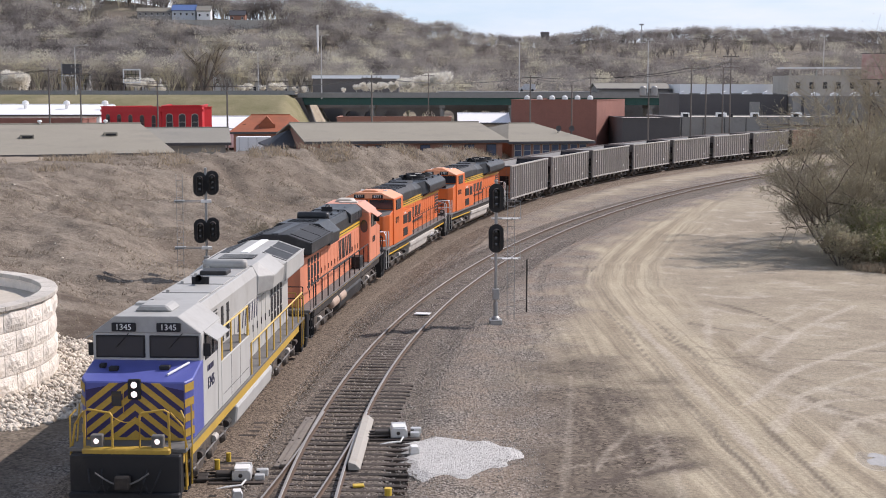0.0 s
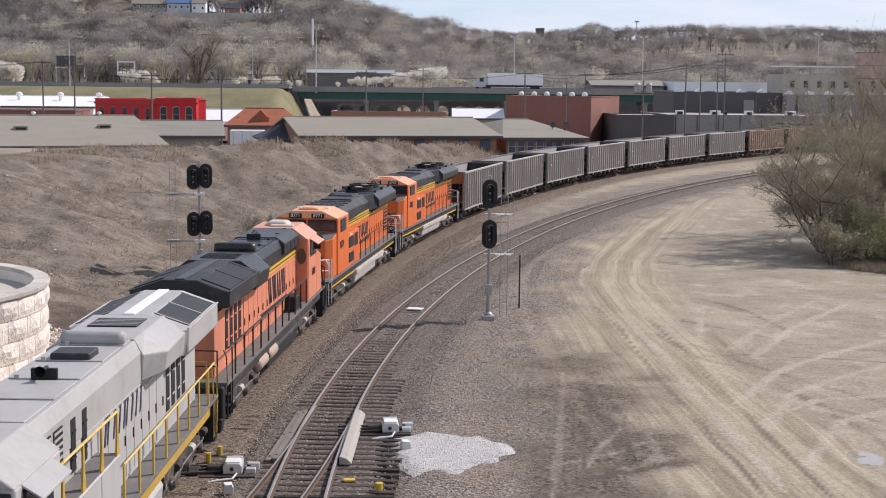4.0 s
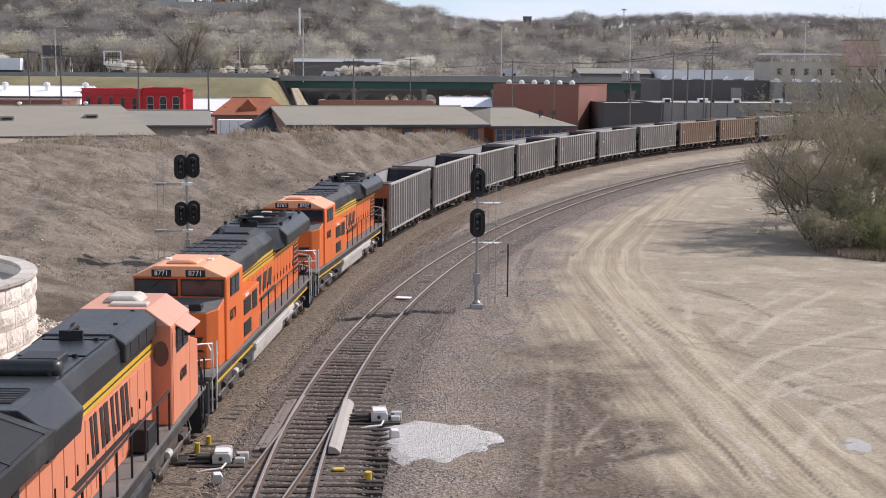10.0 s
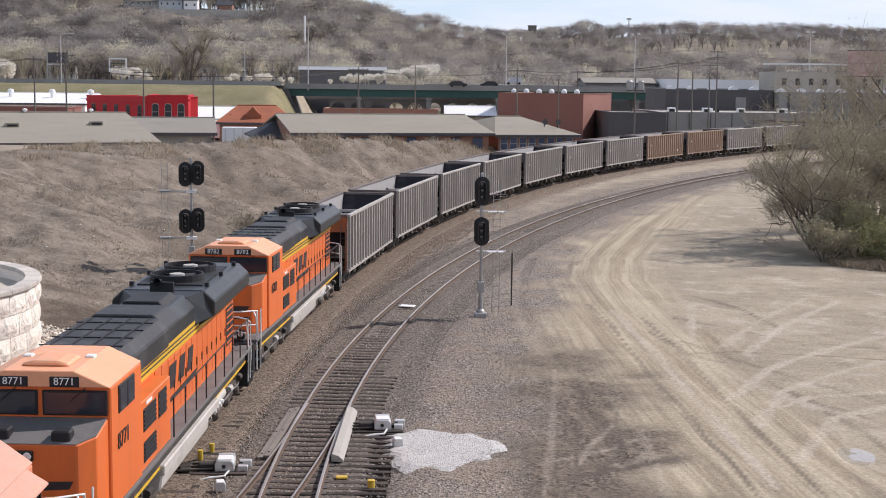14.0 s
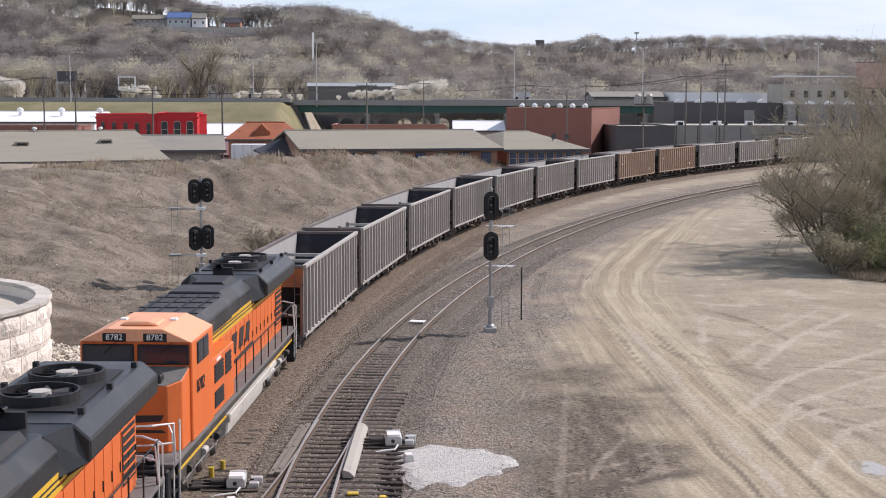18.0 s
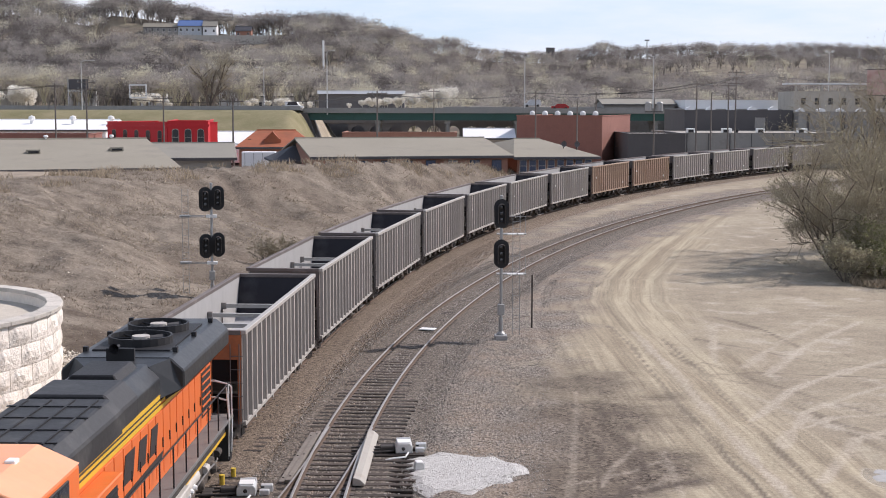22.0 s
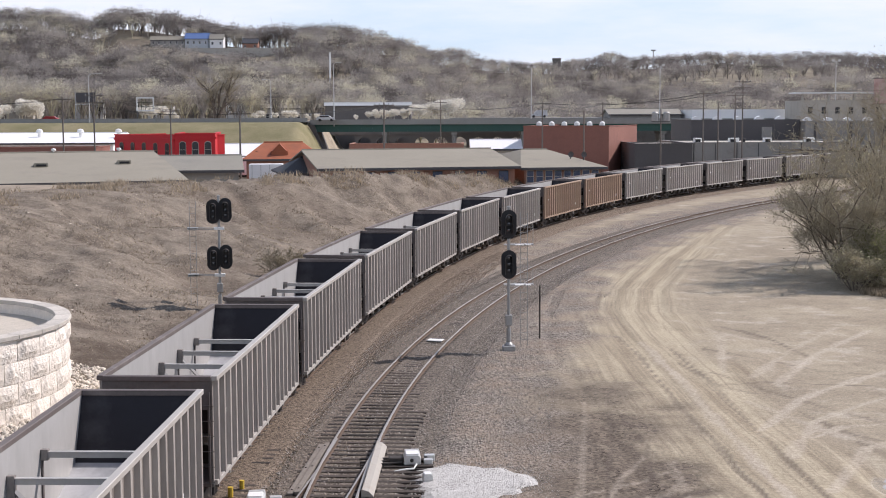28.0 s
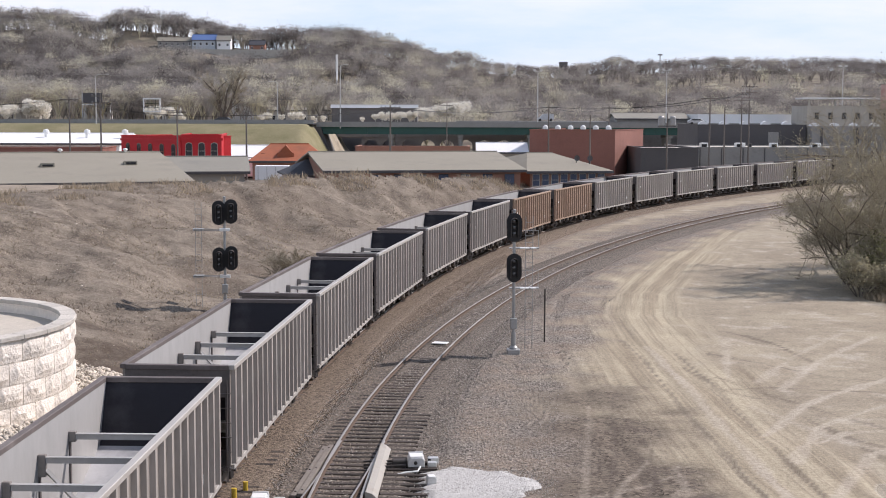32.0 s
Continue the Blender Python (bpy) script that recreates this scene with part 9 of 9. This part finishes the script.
# ---- woods ----
def woods(name, pts, hts, mtl, label, seed, twigs=95, width=0.16, kind="stuff", crown=(0.33, 0.30), blob=False):
    """Bare trees at many places, joined: each a stem, limbs and a cloud of thin twigs."""
    rs = np.random.RandomState(seed)
    temps = []
    for q in range(7):
        tri = []
        def spike(a, b, w):
            d = b - a
            p = np.cross(d, rs.randn(3))
            p /= np.linalg.norm(p) + 1e-9
            tri.append((a - p * w, a + p * w, b))
            p2 = np.cross(d, p)
            p2 /= np.linalg.norm(p2) + 1e-9
            tri.append((a - p2 * w, a + p2 * w, b))
        spike(np.zeros(3), np.array([0, 0, 0.75]), 0.014)
        for k in range(8):
            a = rs.rand() * 6.283
            rr = crown[0] * (0.3 + 0.5 * rs.rand())
            spike(np.array([0, 0, 0.12 + 0.3 * rs.rand()]), np.array([math.cos(a) * rr, math.sin(a) * rr, 0.55 + 0.35 * rs.rand()]), 0.007)
        lobes = [np.array([0.5 * crown[0] * rs.randn(), 0.5 * crown[0] * rs.randn(), 0.60 + 0.10 * rs.randn()]) for _ in range(5)]
        for k in range(twigs):
            o = rs.randn(3)
            o /= np.linalg.norm(o)
            s = lobes[rs.randint(5)] + o * np.array([crown[0] * 0.62, crown[0] * 0.62, crown[1] * 0.75]) * (0.35 + 0.65 * rs.rand())
            s[2] = max(s[2], 0.06)
            d = rs.randn(3) * 0.8 + o + np.array([0, 0, 0.5])
            d = d / np.linalg.norm(d) * ((0.03 + 0.03 * rs.rand()) if blob else (0.05 + 0.07 * rs.rand()))
            p = np.cross(d, rs.randn(3))
            p = p / (np.linalg.norm(p) + 1e-9) * width * (0.04 + 0.05 * rs.rand())
            tri.append((s - p, s + p, s + d))
        temps.append(np.array(tri))
    out = []
    sel = rs.randint(0, len(temps), len(pts))
    rot = rs.rand(len(pts)) * 6.283
    for k, T in enumerate(temps):
        i = np.where(sel == k)[0]
        if not len(i):
            continue
        c, s = np.cos(rot[i])[:, None, None], np.sin(rot[i])[:, None, None]
        h = hts[i][:, None, None]
        wv = (0.8 + 0.5 * rs.rand(len(i)))[:, None, None]
        x = (T[None, ..., 0] * c - T[None, ..., 1] * s) * h * wv
        y = (T[None, ..., 0] * s + T[None, ..., 1] * c) * h * wv
        z = T[None, ..., 2] * h
        out.append(np.stack([x + pts[i, 0][:, None, None], y + pts[i, 1][:, None, None], z + pts[i, 2][:, None, None]], -1).reshape(-1, 3))
    P = np.concatenate(out)
    me = tri_mesh(name, P, np.arange(len(P)).reshape(-1, 3), mtl)
    return tagged(new(name, me), label, "trees", kind=kind)


def crown_template(rs, twigs, wide, tall, fork):
    """One bare tree of unit height: a forked stem, boughs that fan out and a rounded shell of fine twigs."""
    tri = []

    def spike(a, b, w):
        d = b - a
        for p in (np.cross(d, rs.randn(3)), np.cross(d, rs.randn(3))):
            p = p / (np.linalg.norm(p) + 1e-9) * w
            tri.append((a - p, a + p, b))
    spike(np.zeros(3), np.array([0.02 * rs.randn(), 0.02 * rs.randn(), fork + 0.35]), 0.020)
    lobes = []
    for k in range(7):
        a = 6.283 * (k + rs.rand() * 0.7) / 7
        out = wide * (0.25 + 0.5 * rs.rand())
        tip = np.array([math.cos(a) * out, math.sin(a) * out, fork + (1 - fork) * (0.42 + 0.38 * rs.rand())])
        root = np.array([0, 0, fork * (0.6 + 0.6 * rs.rand())])
        spike(root, tip, 0.012)
        for q in range(3):
            spike(root + (tip - root) * (0.4 + 0.2 * q), tip + rs.randn(3) * wide * 0.3 + np.array([0, 0, 0.10]), 0.006)
        lobes.append(tip)
    lobes = np.array(lobes)
    o = rs.randn(twigs, 3)
    o /= np.linalg.norm(o, axis=1)[:, None]
    o[:, 2] = np.abs(o[:, 2]) * 0.6 + 0.4 * o[:, 2]
    base = lobes[rs.randint(0, len(lobes), twigs)] + o * np.array([wide * 0.46, wide * 0.46, tall * 0.34]) * (0.3 + 0.7 * rs.rand(twigs, 1) ** 0.6)
    base[:, 2] = np.clip(base[:, 2], 0.05, 0.97)
    d = o + rs.randn(twigs, 3) * 0.6 + np.array([0, 0, 0.35])
    d *= (0.045 + 0.045 * rs.rand(twigs, 1)) / np.linalg.norm(d, axis=1)[:, None]
    p = np.cross(d, rs.randn(twigs, 3))
    p *= (0.005 + 0.006 * rs.rand(twigs, 1)) / (np.linalg.norm(p, axis=1)[:, None] + 1e-9)
    fine = np.stack([base - p, base + p, base + d], 1)
    return np.concatenate([np.array(tri), fine])


def wood_material():
    """Bark and twigs of the woods: each tree has its own shade, from dark grey-brown to pale budding tan."""
    m = bpy.data.materials.new("tree_crowns")
    m.use_nodes = True
    n, l = m.node_tree.nodes, m.node_tree.links
    b = n["Principled BSDF"]
    b.inputs["Roughness"].default_value, b.inputs["Specular IOR Level"].default_value = 0.95, 0.1
    q = n.new("ShaderNodeAttribute")
    q.attribute_name = "shade"
    cr = n.new("ShaderNodeValToRGB")
    e = cr.color_ramp.elements
    e[0].position, e[0].color = 0.0, (0.135, 0.121, 0.114, 1)
    e[1].position, e[1].color = 1.0, (0.62, 0.585, 0.46, 1)
    for pos, col in ((0.35, (0.282, 0.260, 0.247, 1)), (0.75, (0.425, 0.395, 0.362, 1)), (0.9, (0.47, 0.44, 0.36, 1))):
        k = e.new(pos)
        k.color = col
    gi = n.new("ShaderNodeNewGeometry")
    ra = n.new("ShaderNodeMapRange")
    ra.inputs[3].default_value, ra.inputs[4].default_value = 0.9, 1.1
    mx = n.new("ShaderNodeMixRGB")
    mx.blend_type = 'MULTIPLY'
    mx.inputs[0].default_value = 1
    l.new(q.outputs["Fac"], cr.inputs[0])
    l.new(gi.outputs["Random Per Island"], ra.inputs[0])
    l.new(cr.outputs[0], mx.inputs[1])
    l.new(ra.outputs[0], mx.inputs[2])
    l.new(mx.outputs[0], b.inputs["Base Color"])
    return m


M["tree_crowns"] = wood_material()
let_through(M["tree_crowns"], 0.5)
let_through(M["blossom"], 0.35)
let_through(M["evergreen"], 0.3)


def crowns(label, x, y, z, h, shade, seed, twigs, wide=0.42, fork=0.22):
    """Rounded bare trees at many places, joined into one mesh, each with a shade of its own."""
    rs = np.random.RandomState(seed)
    temps = [crown_template(rs, twigs, wide * (0.85 + 0.3 * rs.rand()), 0.7, fork) for _ in range(8)]
    sel, rot, P, S = rs.randint(0, 8, len(x)), rs.rand(len(x)) * 6.283, [], []
    for k, T in enumerate(temps):
        i = np.where(sel == k)[0]
        c, sn, hh = np.cos(rot[i])[:, None, None], np.sin(rot[i])[:, None, None], h[i][:, None, None]
        wv = (0.85 + 0.5 * rs.rand(len(i)))[:, None, None]
        P.append(np.stack([(T[None, ..., 0] * c - T[None, ..., 1] * sn) * hh * wv + x[i][:, None, None], (T[None, ..., 0] * sn + T[None, ..., 1] * c) * hh * wv + y[i][:, None, None], T[None, ..., 2] * hh + z[i][:, None, None]], -1).reshape(-1, 3))
        S.append(np.repeat(shade[i], T.shape[0] * 3))
    P, S = np.concatenate(P), np.concatenate(S)
    me = bpy.data.meshes.new("bare_woods")
    me.vertices.add(len(P))
    me.vertices.foreach_set("co", P.astype(np.float32).ravel())
    me.loops.add(len(P))
    me.loops.foreach_set("vertex_index", np.arange(len(P), dtype=np.int32))
    me.polygons.add(len(P) // 3)
    me.polygons.foreach_set("loop_start", np.arange(0, len(P), 3))
    me.attributes.new("shade", 'FLOAT', 'POINT').data.foreach_set("value", S.astype(np.float32))
    me.update()
    me.materials.append(M["tree_crowns"])
    return tagged(new("bare_woods", me), label, "trees", kind="stuff")


rs = np.random.RandomState(77)
N = 4300
wa = -0.40 + 0.80 * rs.rand(N)
wf = hill_far(wa)
wd = 404 + (wf * 1.05 - 404) * rs.rand(N) ** 0.9
wx, wy = wa * wd, wd
along = np.clip((wy - STREET[0][1]) / (STREET[1][1] - STREET[0][1]), -0.25, 1.03)
keep = (np.abs(wx - STREET[0][0] - along * (STREET[1][0] - STREET[0][0]) - 3) > 9) | (wy < STREET[0][1] - 25) | (wy > STREET[1][1] + 6)
keep &= ~((wx > -172) & (wx < -84) & (wy > 652) & (wy < 752))
keep &= ~((wa > 0.150) & (wa < 0.262) & (wy > 790) & (wy < 960))
keep &= ~((wx > -66) & (wx < -34) & (wy > 445) & (wy < 485)) & ~((wx > -38) & (wx < -9) & (wy < 413))
wx, wy, wa = wx[keep], wy[keep], wa[keep]
wz = ground_z(wx, wy)
hts = 8.5 + 5.5 * rs.rand(len(wx)) ** 1.4
tone = np.clip(0.30 + 0.55 * vnoise(wx, wy, 60, 81) - 0.10 + 0.32 * rs.randn(len(wx)) + 0.25 * (wy < 480) - 0.25 * ((wa > 0.09) & (wy > 1000)), 0.0, 1.0)
near = wy < 640
crowns("leafless grey-brown woods covering the hills", wx[near], wy[near], wz[near] - 0.5, hts[near], tone[near], 5, 520)
crowns("leafless grey-brown woods on the far ridges", wx[~near], wy[~near], wz[~near] - 0.5, hts[~near] * 1.05, tone[~near], 6, 270, 0.46)
# a dense row of crowns along the skyline, and tall trees behind the hilltop houses
ra_ = np.concatenate([np.linspace(-0.37, -0.03, 150), np.linspace(-0.03, 0.36, 170)]) + 0.002 * rs.randn(320)
rd_ = hill_far(ra_) * (0.985 + 0.03 * rs.rand(320))
crowns("rounded leafless crowns along the skyline", ra_ * rd_, rd_, ground_z(ra_ * rd_, rd_) - 0.5, 8.5 + 4.0 * rs.rand(320) + 2.5 * vnoise(ra_ * 900, ra_ * 0, 40, 83), np.clip(0.34 + 0.22 * rs.randn(320), 0, 0.85), 7, 420, 0.46)
# blossoming pear trees behind the highway
bx = np.concatenate([rs.uniform(-26, 0, 18), rs.uniform(-124, -110, 8), rs.uniform(-84, -78, 4), rs.uniform(-75, -73, 2), rs.uniform(-60, -36, 8)])
by = rs.uniform(378, 388, len(bx))
bh = np.concatenate([np.interp(bx[:18], [-26, -12, 0], [2.4, 4.0, 6.6]) * rs.uniform(0.8, 1.1, 18), rs.uniform(5.0, 6.8, 8), rs.uniform(4.2, 5.4, 4), rs.uniform(2.6, 3.4, 2), rs.uniform(2.2, 3.6, 8)])
for k in range(len(bx)):
    o = woods("blossom_tree", np.array([[0.0, 0.0, 0.0]]), np.array([bh[k]]), M["blossom"], "small tree covered in white spring blossom", 100 + k % 6, 1500, 0.5, "", (0.36, 0.3), True)
    o.location = (bx[k], by[k], 8.8)
    o["category"], o["group"] = "tree", "blossom trees"
for x, y, h, sd in ((-61.3, 372, 17.5, 41), (16, 900, 14, 42), (31.5, 236, 7.5, 43), (34.0, 231, 6.0, 44)):
    branch_tree("bare_tree", "large bare tree with dark upright limbs" if h > 10 else "small bare street tree in front of the brick block", x, y, h, 0.5, 5, sd, (0, 0), 0, 1.0, 0.42 if h > 10 else 0.07, False, depth=3)
# dark evergreens
ex = np.concatenate([rs.uniform(100, 150, 26), rs.uniform(55, 75, 14), rs.uniform(40, 110, 12)])
ey = np.concatenate([rs.uniform(520, 560, 26), rs.uniform(1235, 1260, 14), rs.uniform(1240, 1270, 12)])
woods("evergreens", np.stack([ex, ey, ground_z(ex, ey)], 1), rs.uniform(6, 10, len(ex)), M["evergreen"], "dark evergreen trees among the bare woods", 8, 420, 0.5, "stuff", (0.22, 0.3), True)


# ---- ties, each a piece of its track ----
def tie_mesh(L):
    return Geo().box(-L / 2, L / 2, -0.115, 0.115, -0.2, 0.0).mesh("tie", M["tie"], 0.012)


TIES = {w: tie_mesh(w) for w in (2.6, 3.3, 4.0)}
PLATE = Geo().box(-0.18, 0.18, -0.09, 0.09, 0.0, 0.014).mesh("tie_plate", M["steel_plate"])
rt = random.Random(12)


def lay_ties(tr, parent, s0, s1, step, wide=None):
    s = s0
    while s < s1:
        L, shift = 2.6, 0.0
        if wide and wide[0] < s < wide[1]:
            L = 3.3 if s > wide[2] else 4.0
            shift = (L - 2.6) / 2 - 0.1
        x, y, h = on_track(tr, s, shift + rt.uniform(-0.05, 0.05))
        o = part("tie", TIES[L], None, parent)
        sunk = 0.030 * float(smooth(4, 24, s)) if wide else 0.0
        o.matrix_basis = pose(x, y, RAIL_Z - 0.168 - sunk + rt.uniform(-0.014, 0.008), 0, 0, -math.degrees(h) + rt.uniform(-1.2, 1.2))
        for c in (-0.7525, 0.7525):
            if s < 28:
                px, py, _ = on_track(tr, s, c)
                q = part("tie_plate", PLATE, None, parent)
                q.matrix_basis = pose(px, py, RAIL_Z - 0.166, 0, 0, -math.degrees(h))
        s += step


lay_ties(SIDE, side_bed, -12, 150, 0.56, (-12, 8.5, 1.0))
lay_ties(MAIN, main_bed, -14, 120, 0.56, (-14, 0, -30))


# ---- what moves ----
def train_s(t):
    """Way of the first hopper's middle along the main track."""
    return 85.4 - 3.90 * t + 0.0052 * t * t


def car_pose(s, half, turned):
    x0, y0, _ = on_track(MAIN, s - half)
    x1, y1, _ = on_track(MAIN, s + half)
    h = math.atan2(x1 - x0, y1 - y0)
    return pose((x0 + x1) / 2, (y0 + y1) / 2, RAIL_Z, 0, 0, -math.degrees(h) + (180 if turned else 0))


def motions():
    for ob, off, half, turned in TRAIN:
        walk(ob, [(t, car_pose(train_s(t) + off, half, turned)) for t in range(0, 33)])
    for ob, x, y, v, t0, rz in TRAFFIC:
        walk(ob, [(t, pose(x + v * (t - t0), y, 9.0, 0, 0, rz)) for t in (0, 32)])
    for ob, y, r, turned in ROLL_KEYS:
        rows, n = [], 216
        for i in range(n + 1):
            t = 32.0 * i / n
            a = (train_s(0) - train_s(t)) / r * (-1 if turned else 1)
            rows.append((t, Matrix.Translation((0, y, r)) @ Matrix.Rotation(a, 4, "X")))
        walk(ob, rows)


ROLL_KEYS = []
for ob, off, half, turned in TRAIN[-4:] + TRAIN[:6]:
    for c in ob.children:
        if c.name.startswith("wheelset"):
            ROLL_KEYS.append((c, c.location.y, c.location.z, turned))
motions()
